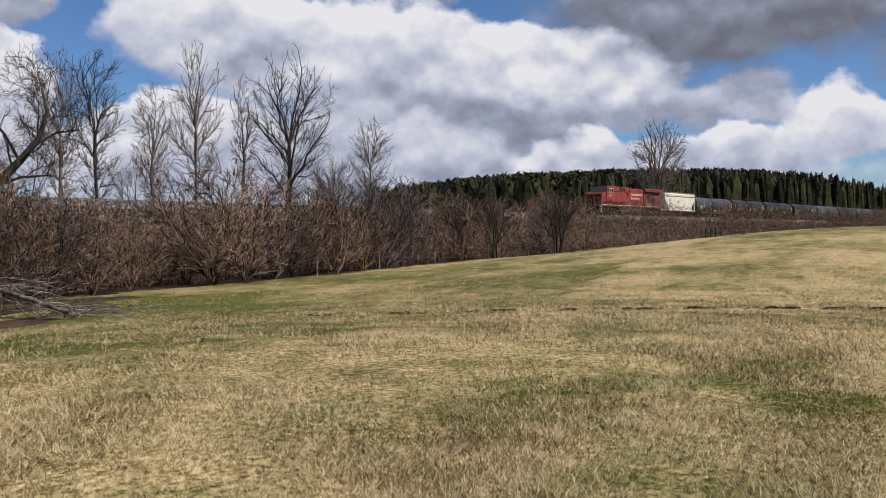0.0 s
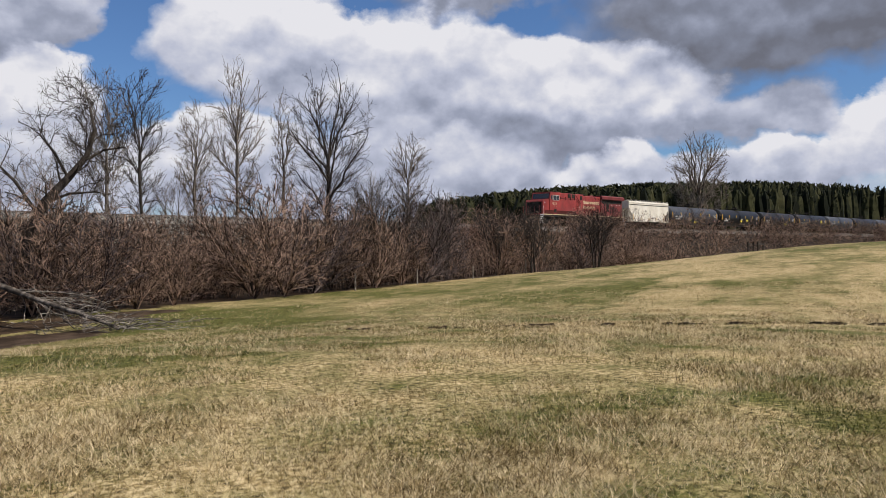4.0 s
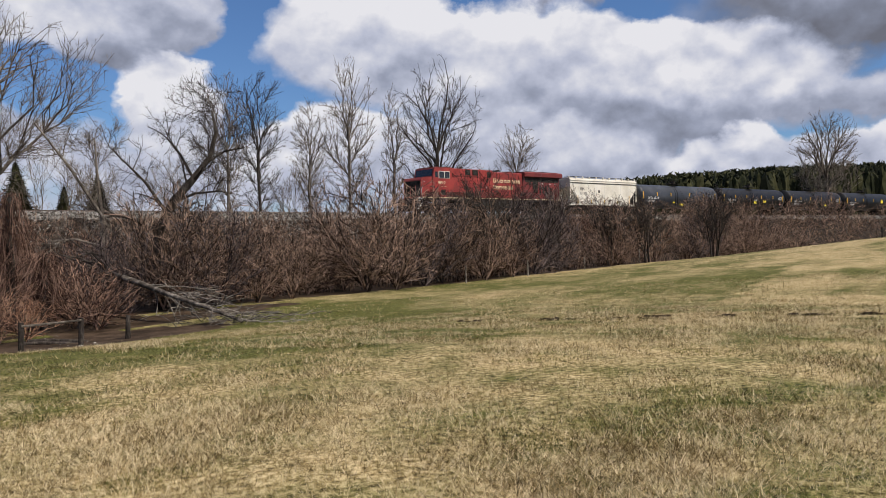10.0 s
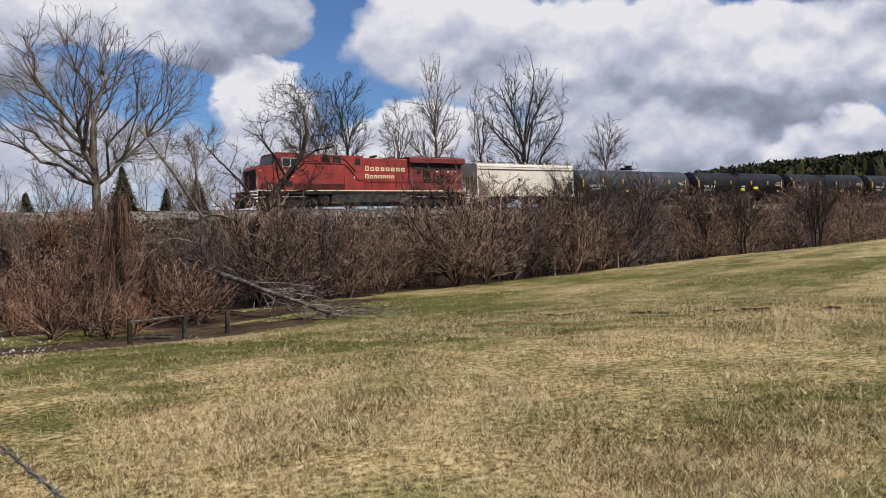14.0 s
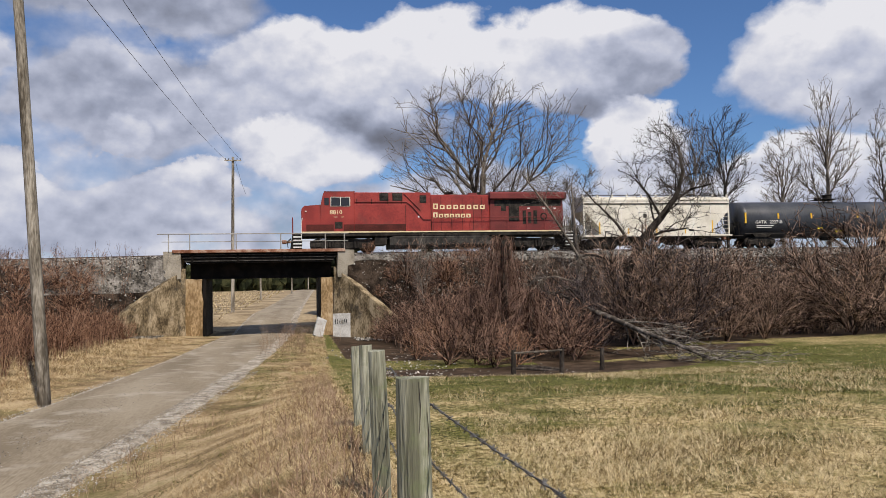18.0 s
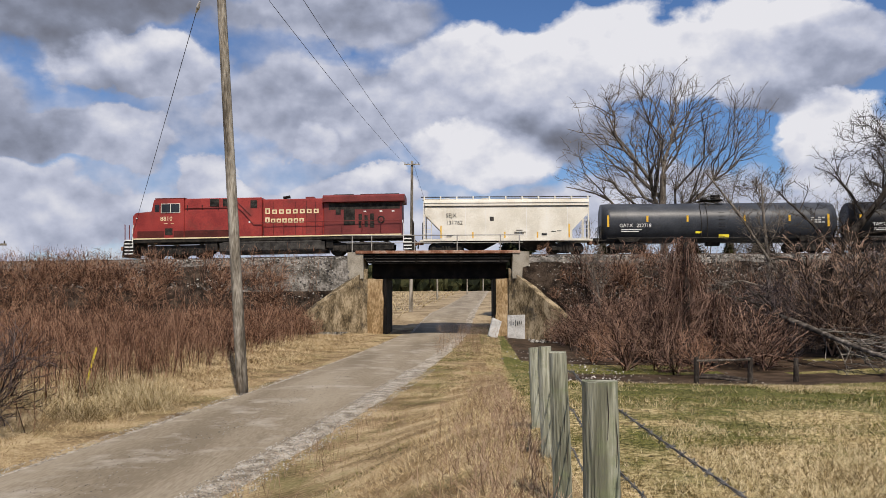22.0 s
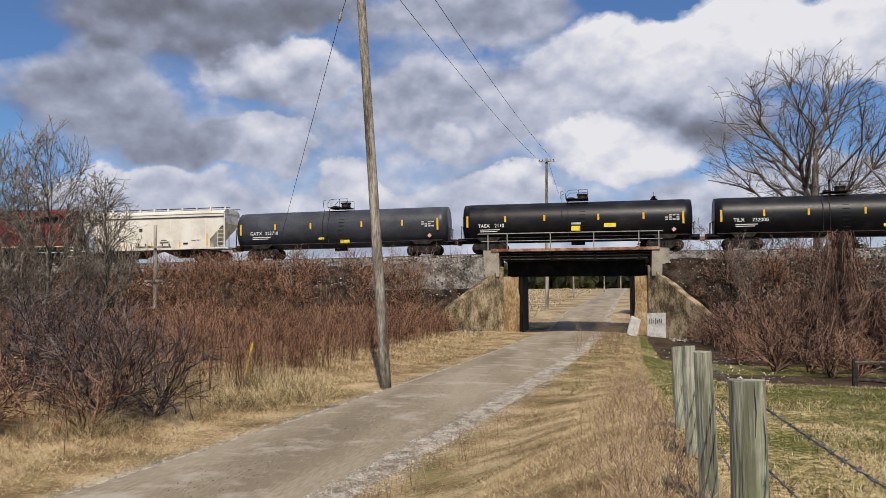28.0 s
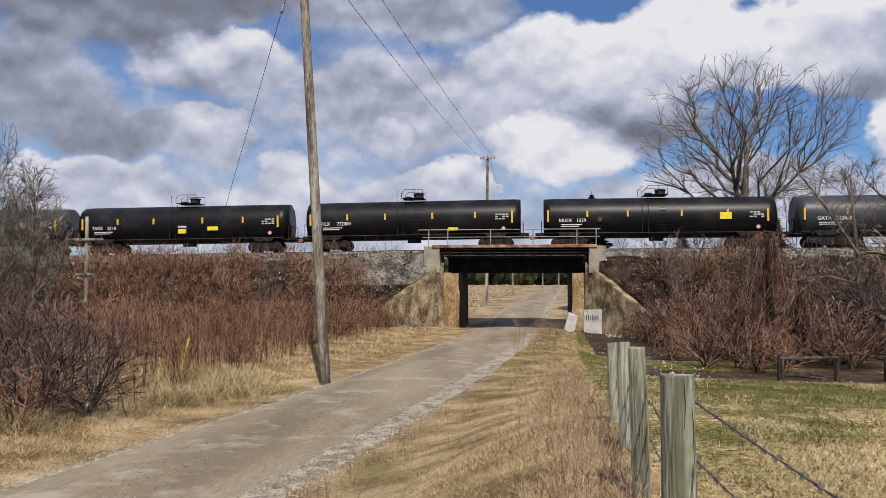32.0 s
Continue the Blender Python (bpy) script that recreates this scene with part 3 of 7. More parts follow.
def make_bank(s0, s1, name):
    prof = [(-13.5, -3.2), (-4.1, RAIL_Z - 0.75), (-3.0, RAIL_Z - 0.32), (-1.6, RAIL_Z - 0.17), (1.6, RAIL_Z - 0.17), (3.0, RAIL_Z - 0.32), (4.1, RAIL_Z - 0.75), (7.5, 1.4), (13.5, -3.2)]
    n, v, f = len(prof), [], []
    ss = np.arange(s0, s1 + 0.01, (s1 - s0) / max(1, round((s1 - s0) / 1.2)))
    for s in ss:
        ends = min(abs(s - GAP[0]), abs(s - GAP[1]))
        steep = min(1.0, 0.02 + 0.097 * ends)
        for k, (side, z) in enumerate(prof):
            if abs(side) > 3.0:
                side = math.copysign(3.0 + (abs(side) - 3.0) * steep, side)
            x, y, h = track(s, side)
            w = 0.22 if k in (0, 1, 6, 7, 8) else 0.03
            if z > 2:
                z = z - float(fall(x))
            v.append((x, y + w * noise.noise((x * 0.6, side, 2)), z + w * noise.noise((x * 0.5, side * 2, 5))))
    for j in range(len(ss) - 1):
        f += [(j * n + k, (j + 1) * n + k, (j + 1) * n + k + 1, j * n + k + 1) for k in range(n - 1)]
    f += [tuple(range(n)), tuple(range((len(ss) - 1) * n + n - 1, (len(ss) - 1) * n - 1, -1))]
    me = mesh_of(name, v, f, M["ballast"])
    me.materials.append(M["shade_soil"])
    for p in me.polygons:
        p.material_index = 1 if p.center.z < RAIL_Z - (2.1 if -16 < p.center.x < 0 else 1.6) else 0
    ob = new(name, me)
    tagged(ob, "railway embankment of ballast and leaf litter", "embankment", kind="structure")


make_bank(-390, GAP[0], "embankment_west")
make_bank(GAP[1], 650, "embankment_east")


def make_rails():
    for side, nm in ((0.76, "near_rail"), (-0.76, "far_rail")):
        form = Form()
        ss = list(np.arange(-390, -120, 10)) + list(np.arange(-120, 260, 3)) + list(np.arange(260, 650, 10))
        sect = [(-0.075, -0.17), (0.075, -0.17), (0.03, -0.14), (0.012, -0.05), (0.036, -0.03), (0.036, 0), (-0.036, 0), (-0.036, -0.03), (-0.012, -0.05), (-0.03, -0.14)]
        v, f, n = [], [], len(sect)
        for s in ss:
            for a, z in sect:
                x, y, h = track(s, side + a)
                v.append((x, y, RAIL_Z + z - float(fall(x))))
        for j in range(len(ss) - 1):
            f += [(j * n + k, j * n + (k + 1) % n, (j + 1) * n + (k + 1) % n, (j + 1) * n + k) for k in range(n)]
        tagged(new("rail", mesh_of("rail", v, f, M["rail"])), "worn steel rail on timber ties", "rail", "rails of the line", "structure")


make_rails()


# ---- bare trees and shrubs ----
def spread_dir(rng, d, angle):
    a = d.orthogonal().normalized()
    b = d.cross(a)
    p = rng.uniform(0, 2 * math.pi)
    return (d * math.cos(angle) + (a * math.cos(p) + b * math.sin(p)) * math.sin(angle)).normalized()


def limb(rng, out, start, way, length, radius, level, opt):
    """One limb as a bent line, with its own limbs; out takes (level, points, radii)."""
    steps = opt.get("steps", (5, 4, 3, 2, 2))[min(level, 4)]
    p, d, pts, rad = Vector(start), Vector(way), [Vector(start)], [radius]
    tip = opt.get("tip", 0.3)
    for i in range(steps):
        d = (d + Vector((rng.gauss(0, 1), rng.gauss(0, 1), rng.gauss(0, 1))) * opt["bend"] + Vector((0, 0, opt["up"][min(level, len(opt["up"]) - 1)])) ).normalized()
        p = p + d * (length / steps)
        pts.append(p.copy())
        rad.append(max(opt["thin"], radius * (1 - (1 - tip) * (i + 1) / steps)))
    out.append((level, pts, rad))
    if level >= opt["levels"]:
        return
    kids = opt["kids"][level]
    lo = opt["from"][level]
    for k in range(kids):
        u = lo + (1 - lo) * (k + rng.random()) / kids
        i = min(steps - 1, int(u * steps))
        q = pts[i].lerp(pts[i + 1], u * steps - i)
        r = rad[i] * (1 - (u * steps - i)) + rad[i + 1] * (u * steps - i)
        seg = (pts[i + 1] - pts[i]).normalized()
        a = radians(rng.uniform(*opt["angle"]))
        limb(rng, out, q, spread_dir(rng, seg, a), length * rng.uniform(*opt["shrink"]) * (1.15 - 0.5 * (u - lo) / (1 - lo)), max(opt["thin"], r * rng.uniform(0.5, 0.72)), level + 1, opt)


def limbs_form(limbs, sides=(7, 5, 4, 3, 3, 3)):
    form = Form()
    for level, pts, rad in limbs:
        form.tube(pts, rad, sides[min(level, len(sides) - 1)], caps=False)
    return form


def spike(form, a, b, r):
    """A twig that ends in a point."""
    d = (b - a).normalized()
    p = d.orthogonal().normalized() * r
    q = d.cross(p)
    form.put([a + p, a - 0.5 * p + 0.87 * q, a - 0.5 * p - 0.87 * q, b], [(0, 1, 3), (1, 2, 3), (2, 0, 3)])


def twigs_on(form, rng, limbs, gap, length, r, lowest=1, up=0.25, sprays=2):
    """Fine pointed twigs along limbs, each with side twigs."""
    for level, pts, rad in limbs:
        if level < lowest:
            continue
        for a, b in zip(pts, pts[1:]):
            seg = b - a
            for k in range(int(seg.length / gap + rng.random())):
                p = a + seg * rng.random()
                d = (spread_dir(rng, seg.normalized(), radians(rng.uniform(25, 65))) + Vector((0, 0, up))).normalized()
                ln = length * rng.uniform(0.5, 1.2)
                e = p + d * ln
                spike(form, p, e, r)
                for j in range(sprays):
                    c = p.lerp(e, rng.uniform(0.25, 0.8))
                    spike(form, c, c + (spread_dir(rng, d, radians(rng.uniform(25, 60))) + Vector((0, 0, up * 0.5))).normalized() * ln * rng.uniform(0.35, 0.7), r * 0.8)


def branched(rng, targets, stem, girth, thin, upper=0.5, swing=0.10, rise=0.10, girths=(0.016, 0.011, 0.007)):
    """Limbs that reach for three sets of targets: main limbs from the stem, limbs from those, then the small branches.
    Each leaves its host where the turn towards its target is gentle. Gives (level, points, radii)."""
    limbs = [(0, stem, [girth * (1 - 0.45 * i / (len(stem) - 1)) for i in range(len(stem))])]
    P, D, R = [], [], []

    def known(pts, rad, lo):
        for i in range(lo, len(pts)):
            d = pts[min(i + 1, len(pts) - 1)] - pts[max(i - 1, 0)]
            P.append(tuple(pts[i]))
            D.append(tuple(d.normalized()))
            R.append(rad[i])

    known(stem, limbs[0][2], int(len(stem) * upper))
    for level, (goals, n) in enumerate(zip(targets, (7, 4, 2)), 1):
        p, d, r = np.array(P), np.array(D), np.array(R)
        for goal in goals:
            way = np.array(goal) - p
            far = np.linalg.norm(way, axis=1) + 1e-6
            cosine = (way * d).sum(1) / far
            k = int((far * (1.25 - cosine) ** (0.8 if level == 1 else 1.0)).argmin())
            a, b, ln = Vector(p[k]), Vector(goal), float(far[k])
            if ln < 0.15:
                continue
            mid = (a + b) / 2 + (Vector(d[k]) * 0.22 + Vector((0, 0, -rise if level == 1 else rise * 0.4))) * ln * 0.5
            pts = [a]
            for i in range(1, n + 1):
                u = i / n
                q = a * (1 - u) ** 2 + mid * (2 * u * (1 - u)) + b * u * u
                pts.append(q + Vector((rng.gauss(0, 1), rng.gauss(0, 1), rng.gauss(0, 0.7))) * swing * ln / n)
            r0 = min(float(r[k]) * 0.82, thin + girths[level - 1] * ln)
            rad = [max(thin, r0 * (1 - 0.8 * i / n)) for i in range(n + 1)]
            limbs.append((level, pts, rad))
            known(pts, rad, 1)
    return limbs


def oval_targets(rng, seed, n, centre, half, wide, vase, floor, inner, outer, squash=0.2):
    """Points in an upright oval, its outline uneven, between the shells inner and outer."""
    out = []
    while len(out) < n:
        v = Vector((rng.gauss(0, 1), rng.gauss(0, 1), rng.gauss(0, 1))).normalized()
        v *= (1.0 + squash * noise.noise(v * 2.1 + Vector((seed * 1.7, 0, 0)))) * (inner + (outer - inner) * rng.random() ** 0.6)
        narrow = vase + (1 - vase) * min(1.0, (v.z + 1) / 1.5)
        p = (v.x * wide / 2 * narrow, v.y * wide / 2 * narrow, centre + v.z * half)
        if p[2] > floor:
            out.append(p)
    return out


def crown_tree(seed, top, wide, fork, label, counts=(10, 110, 700), low=0.2, bark="bark", thin=0.017, girth=0.4, twig=1.0, vase=1.0, stems=1, lean=0.0, gap=0.5, swing=0.10):
    """A leafless tree: its crown fills an upright oval from low * top up to the top; its limbs leave the trunk round the height fork."""
    rng = random.Random(seed)
    mid, half = top * (1 + low) / 2, top * (1 - low) / 2
    limbs = []
    sets = [oval_targets(rng, seed, n, mid, half, wide, vase, max(fork * 1.02, low * top) if level == 0 else low * top, lo, 1.0) for level, (n, lo) in enumerate(zip(counts, (0.72, 0.35, 0.25)))]
    for k in range(stems):
        a = 2 * math.pi * (k + 0.5) / stems
        off = Vector((math.cos(a), math.sin(a), 0)) * (0.0 if stems == 1 else 0.3)
        mine = [[p for p in q if stems == 1 or p[0] * math.cos(a) + p[1] * math.sin(a) > -0.06 * wide] for q in sets]
        if stems > 1:
            mine = [[p for i, p in enumerate(q) if i % 3 or k == i % stems] for q in mine]
        reach = fork + (top - fork) * (0.30 if stems == 1 else 0.45)
        tip = off * (1 + (0.0 if stems == 1 else 0.10 * wide / 0.3))
        stem = [off.lerp(tip, u) + Vector((lean * u * reach + 0.25 * noise.noise((u * 3, seed, k)), 0.25 * noise.noise((u * 3, k, seed + 4)), -0.4 + (reach + 0.4) * u)) for u in np.linspace(0, 1, 12)]
        limbs += branched(rng, mine, stem, girth / stems ** 0.5, thin, upper=fork / reach * 0.9, swing=swing)
    root = thing("bare_tree", label, "tree")
    form, fine = Form(), Form()
    for level, q, r in limbs:
        if level:
            fine.tube(q, r, 6 if r[0] > 0.12 else (4 if r[0] > 0.05 else 3), caps=False)
        else:
            form.tube(q, r, 9, caps=False)
    twigs_on(fine, rng, limbs, gap, 0.75 * twig, thin * 0.9, lowest=2, sprays=1)
    part("trunk", form, M[bark], root, smooth=True)
    part("crown", fine, M[bark], root, "bare branches and twigs", smooth=True)
    return root


TREE = dict(bend=0.12, up=(0.03, 0.10, 0.08, 0.05, 0.03), thin=0.012, levels=4, kids=(8, 6, 5, 4), angle=(25, 55), shrink=(0.42, 0.66))
TREE["from"] = (0.28, 0.2, 0.15, 0.1)


def bare_tree(seed, height, trunk=0.28, label="leafless deciduous tree", stems=1, opt=None, bark="bark", lean=(0, 0), twig=None, name="bare_tree"):
    rng = random.Random(seed)
    o = dict(TREE)
    o.update(opt or {})
    root, trunks, crown = thing(name, label, "tree"), [], []
    for k in range(stems):
        out = []
        a = 2 * math.pi * k / stems + rng.random()
        tilt = 0.0 if stems == 1 else 0.13
        d = Vector((lean[0] + tilt * math.cos(a), lean[1] + tilt * math.sin(a), 1)).normalized()
        limb(rng, out, (0.25 * math.cos(a) * (stems > 1), 0.25 * math.sin(a) * (stems > 1), -0.4), d, height * 0.72 / (1 if k == 0 else rng.uniform(1.05, 1.3)), trunk / (1 if stems == 1 else 1.3), 0, o)
        trunks += [q for q in out if q[0] == 0]
        crown += [q for q in out if q[0] > 0]
    part("trunk", limbs_form(trunks, (9,)), M[bark], root, smooth=True)
    form = limbs_form(crown)
    twigs_on(form, rng, crown, 0.35, 0.7, o["thin"] * 0.9)
    part("crown", form, M[twig or bark], root, "bare branches and twigs", smooth=True)
    return root


def place_tree(root, x, y, turn=0, z=None, scale=1.0):
    zz = float(ground_z(x, y)) if z is None else z
    root.matrix_world = pose(x, y, zz, 0, 0, turn) @ Matrix.Scale(scale, 4)


def dome_shrub(seed, height, wide, mat, counts=(9, 50, 140), thin=0.011, spray=0.36, droop=0.0, gap=0.48, open_foot=0.10):
    """A rounded leafless shrub: stems from one foot that reach a domed outline, and fine twigs."""
    rng = random.Random(seed)
    sets = [oval_targets(rng, seed, n, height * 0.46, height * 0.54, wide, 1.0, height * lo, inner, 1.0, 0.34) for n, inner, lo in zip(counts, (0.75, 0.45, 0.35), (0.45, open_foot, open_foot))]
    foot = [Vector((0.1 * math.cos(k * 2.4), 0.1 * math.sin(k * 2.4), -0.2 + 0.12 * k)) for k in range(5)]
    limbs = branched(rng, sets, foot, 0.06, thin, upper=0.3, swing=0.16, rise=0.12 - droop, girths=(0.008, 0.005, 0.003))
    stem, crown = Form(), Form()
    for level, q, r in limbs[1:]:
        (stem if level == 1 else crown).tube(q, r, 4 if level == 1 else 3, caps=False)
    twigs_on(crown, rng, limbs, gap, spray, thin * 0.9, lowest=2, up=0.12 - droop, sprays=1)
    return stem.mesh("stems", mat), crown.mesh("crown", mat)


def bank_z(x, y):
    """The ground or the bank's slope, whichever is higher."""
    side = track_y(x) - y
    steep = min(1.0, 0.02 + 0.097 * min(abs(x - GAP[0]), abs(x - GAP[1])))
    if side > 3.0:
        side = 3.0 + (side - 3.0) / steep
    slope = np.interp(side, (1.6, 3.0, 4.1, 7.5, 13.5), (RAIL_Z - 0.17, RAIL_Z - 0.32, RAIL_Z - 0.75, 1.4, -3.2))
    slope = slope - (float(fall(x)) if slope > 2 else 0)
    if GAP[0] < x < GAP[1]:
        slope = -9
    return max(float(ground_z(x, y)), float(slope))


def at_bearing(bearing, y):
    """The place at that bearing from the camera, in degrees to the left of +y, at that y."""
    return -math.tan(radians(bearing)) * y, y


# ---- bridge ----
BY = 56.6  # the face towards the camera
bridge = thing("railway_bridge", "short steel girder railway bridge on stained concrete abutments", "bridge")
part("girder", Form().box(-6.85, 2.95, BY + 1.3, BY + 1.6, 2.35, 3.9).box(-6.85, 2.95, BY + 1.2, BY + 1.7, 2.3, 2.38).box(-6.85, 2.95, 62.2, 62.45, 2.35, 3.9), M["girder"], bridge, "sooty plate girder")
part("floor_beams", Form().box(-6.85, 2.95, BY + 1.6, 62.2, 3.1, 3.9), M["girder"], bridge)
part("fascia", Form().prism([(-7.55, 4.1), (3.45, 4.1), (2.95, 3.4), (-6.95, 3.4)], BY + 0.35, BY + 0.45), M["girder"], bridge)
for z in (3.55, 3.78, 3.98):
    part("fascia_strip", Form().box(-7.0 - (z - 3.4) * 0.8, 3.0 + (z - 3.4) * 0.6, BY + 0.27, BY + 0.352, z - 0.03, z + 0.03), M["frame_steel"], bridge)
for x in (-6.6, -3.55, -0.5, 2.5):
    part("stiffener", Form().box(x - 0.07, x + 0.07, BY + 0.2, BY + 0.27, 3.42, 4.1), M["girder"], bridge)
part("deck_edge", Form().box(-7.9, 3.9, BY, BY + 0.5, 4.1, 4.32, bevel=0.03), M["rust"], bridge, "rusted deck edge with flaking pale paint")
part("deck", Form().box(-7.9, 3.9, BY + 0.5, 63.0, 3.9, 4.05), M["dark_steel"], bridge)
for x in np.arange(-7.7, 3.8, 0.55):
    part("tie", Form().box(x - 0.12, x + 0.12, 58.45, 61.2, RAIL_Z - 0.30, RAIL_Z - 0.172), M["tie"], bridge)
part("handrail", Form().tube([(-8.9, BY + 0.1, 5.42), (4.15, BY + 0.1, 5.42)], 0.035, 6), M["rail_paint"], bridge, "grey pipe handrail")
part("mid_rail", Form().tube([(-8.6, BY + 0.1, 4.88), (4.1, BY + 0.1, 4.88)], 0.025, 6), M["rail_paint"], bridge)
for x in (-8.15, -6.75, -3.65, -0.6, 2.5, 3.85):
    part("handrail_post", Form().tube([(x, BY + 0.1, 4.2), (x, BY + 0.1, 5.42)], 0.04, 6), M["rail_paint"], bridge)


def worn(form, amount, scale, seed):
    """Chipped, uneven faces: cuts each face into a grid and shifts it."""
    bm = bmesh.new()
    bm.from_mesh(form.mesh("tmp", None))
    bmesh.ops.subdivide_edges(bm, edges=bm.edges[:], cuts=5, use_grid_fill=True)
    for v in bm.verts:
        p = v.co * scale
        v.co += Vector((noise.noise((p.x, p.y, p.z + seed)), noise.noise((p.x + 9, p.y, p.z + seed)), noise.noise((p.x, p.y + 9, p.z + seed)))) * amount
    me = bpy.data.meshes.new("worn")
    bm.to_mesh(me)
    bm.free()
    return me


def worn_part(name, form, mat, parent, label="", amount=0.09, scale=0.9, seed=0):
    me = worn(form, amount, scale, seed)
    me.materials.append(mat)
    return part(name, me, mat, parent, label)


worn_part("abutment", Form().box(-8.6, -6.0, BY + 0.9, 63.4, -2.4, 2.3), M["tan_concrete"], bridge, "spalled tan concrete abutment", 0.17, 1.1, 1)
worn_part("abutment", Form().box(2.2, 5.0, BY + 0.9, 63.4, -2.4, 2.3), M["tan_concrete"], bridge, "spalled tan concrete abutment", 0.17, 1.1, 2)
worn_part("bearing_block", Form().box(-8.5, -7.35, BY + 0.1, BY + 3.2, 2.3, 4.22), M["concrete"], bridge, "pale grey concrete block", 0.05, seed=3)
worn_part("bearing_block", Form().box(3.35, 4.55, BY + 0.1, BY + 3.2, 2.3, 4.22), M["concrete"], bridge, "pale grey concrete block", 0.05, seed=4)
def wing_wall(x0, y0, x1, y1, out, seed):
    """From the abutment at x0, y0 down to its low end at x1, y1; out: the side of its back."""
    n, front, back = 8, [], []
    for k in range(n + 1):
        u = k / n
        x, y = x0 + (x1 - x0) * u, y0 + (y1 - y0) * u
        top = 3.05 - 4.1 * u
        front += [(x, y, -2.6), (x, y, top)]
        back += [(x + out * 0.45, y + 0.45, -2.6), (x + out * 0.45, y + 0.45, top)]
    m = len(front)
    f = []
    for k in range(n):
        a, b = 2 * k, 2 * k + 2
        f += [(a, b, b + 1, a + 1), (m + b, m + a, m + a + 1, m + b + 1), (a + 1, b + 1, m + b + 1, m + a + 1)]
    f += [(2 * n, m + 2 * n, m + 2 * n + 1, 2 * n + 1), (0, 1, m + 1, m)]
    worn_part("wing_wall", Form().put(front + back, f), M["wing_concrete"], bridge, "sloping stained concrete wing wall", 0.06, 1.2, seed)


wing_wall(-7.1, 57.2, -11.8, 52.4, -1, 5)
wing_wall(3.1, 57.2, 7.4, 53.0, 1, 6)
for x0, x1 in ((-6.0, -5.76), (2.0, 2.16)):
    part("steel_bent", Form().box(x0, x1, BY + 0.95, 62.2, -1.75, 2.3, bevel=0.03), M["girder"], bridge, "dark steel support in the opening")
worn_part("patch_panel", Form().box(2.92, 4.15, BY - 0.62, BY - 0.42, -2.2, -0.28), M["pale_concrete"], bridge, "pale patched concrete panel with dark scrawls", 0.02, seed=8)
scrawl = Form()
rngs = random.Random(3)
for k in range(7):
    x = 3.08 + 0.13 * k
    scrawl.box(x, x + 0.045, BY - 0.665, BY - 0.645, -0.95 + rngs.uniform(-0.1, 0.05), -0.72 + rngs.uniform(-0.05, 0.15))
part("scrawl", scrawl, M["black_letters"], bridge, "illegible dark strokes")
slab = new("concrete_slab", worn(Form().box(-0.35, 0.35, -0.08, 0.08, 0, 1.35), 0.03, 1.5, 4))
slab.data.materials.append(M["pale_concrete"])
slab.matrix_world = pose(1.78, BY - 2.4, -1.75, -14, 24, 25)
tagged(slab, "pale broken concrete slab leaning beside the abutment", "slab")


# ---- poles and wires ----
def wood_pole(name, label, base, top, r0, r1, arms=(), seed=0):
    root = thing(name, label, "utility pole")
    b, t = Vector(base), Vector(top)
    pts = [b.lerp(t, k / 14) + Vector((noise.noise((k, seed, 0)), noise.noise((k, seed, 5)), 0)) * 0.02 for k in range(15)]
    part("shaft", Form().tube(pts, [r0 + (r1 - r0) * k / 14 for k in range(15)], 12), M["pole_wood"], root, smooth=True)
    for z, half in arms:
        p = b.lerp(t, (z - b.z) / (t.z - b.z))
        part("crossarm", Form().box(p.x - half, p.x + half, p.y - r1 - 0.12, p.y - r1, p.z - 0.06, p.z + 0.06), M["pole_wood"], root)
        for dx in (-half + 0.1, -half / 2, half / 2, half - 0.1):
            part("insulator", Form().tube([(p.x + dx, p.y - r1 - 0.06, p.z + 0.06), (p.x + dx, p.y - r1 - 0.06, p.z + 0.12), (p.x + dx, p.y - r1 - 0.06, p.z + 0.22)], [0.02, 0.045, 0.03], 8), M["frame_steel"], root)
    return root


wood_pole("utility_pole", "tall weathered wooden utility pole beside the lane", (-6.88, 24.5, -1.8), (-7.85, 24.3, 14.2), 0.178, 0.125, ((13.7, 0.85),))
wood_pole("utility_pole", "wooden utility pole with a crossarm beyond the bridge", (-5.9, 85, -1.9), (-5.75, 85, 15.4), 0.20, 0.14, ((15.0, 0.85),), 2)
for k, (x, y, h) in enumerate([(-1.6, 128, 8), (3.3, 168, 8), (7.5, 205, 8), (-22, 190, 8)]):
    wood_pole("utility_pole", "distant wooden utility pole along the lane", (x - 3, y, float(ground_z(x - 3, y)) - 0.3), (x - 3, y, float(ground_z(x - 3, y)) + h), 0.16, 0.12, (), 5 + k)
wood_pole("telegraph_pole", "short old telegraph pole with two crossarms beside the line", (-27.6, 45.0, -1.0), (-27.6, 45, 5.6), 0.13, 0.10, ((4.2, 1.15), (2.1, 0.6)), 9)


def cable(name, a, b, sag, r=0.02, label="thin dark overhead cable"):
    a, b = Vector(a), Vector(b)
    pts = [a.lerp(b, k / 24) - Vector((0, 0, 4 * sag * (k / 24) * (1 - k / 24))) for k in range(25)]
    tagged(new(name, Form().tube(pts, r, 5).mesh(name, M["cable"])), label, "cable")


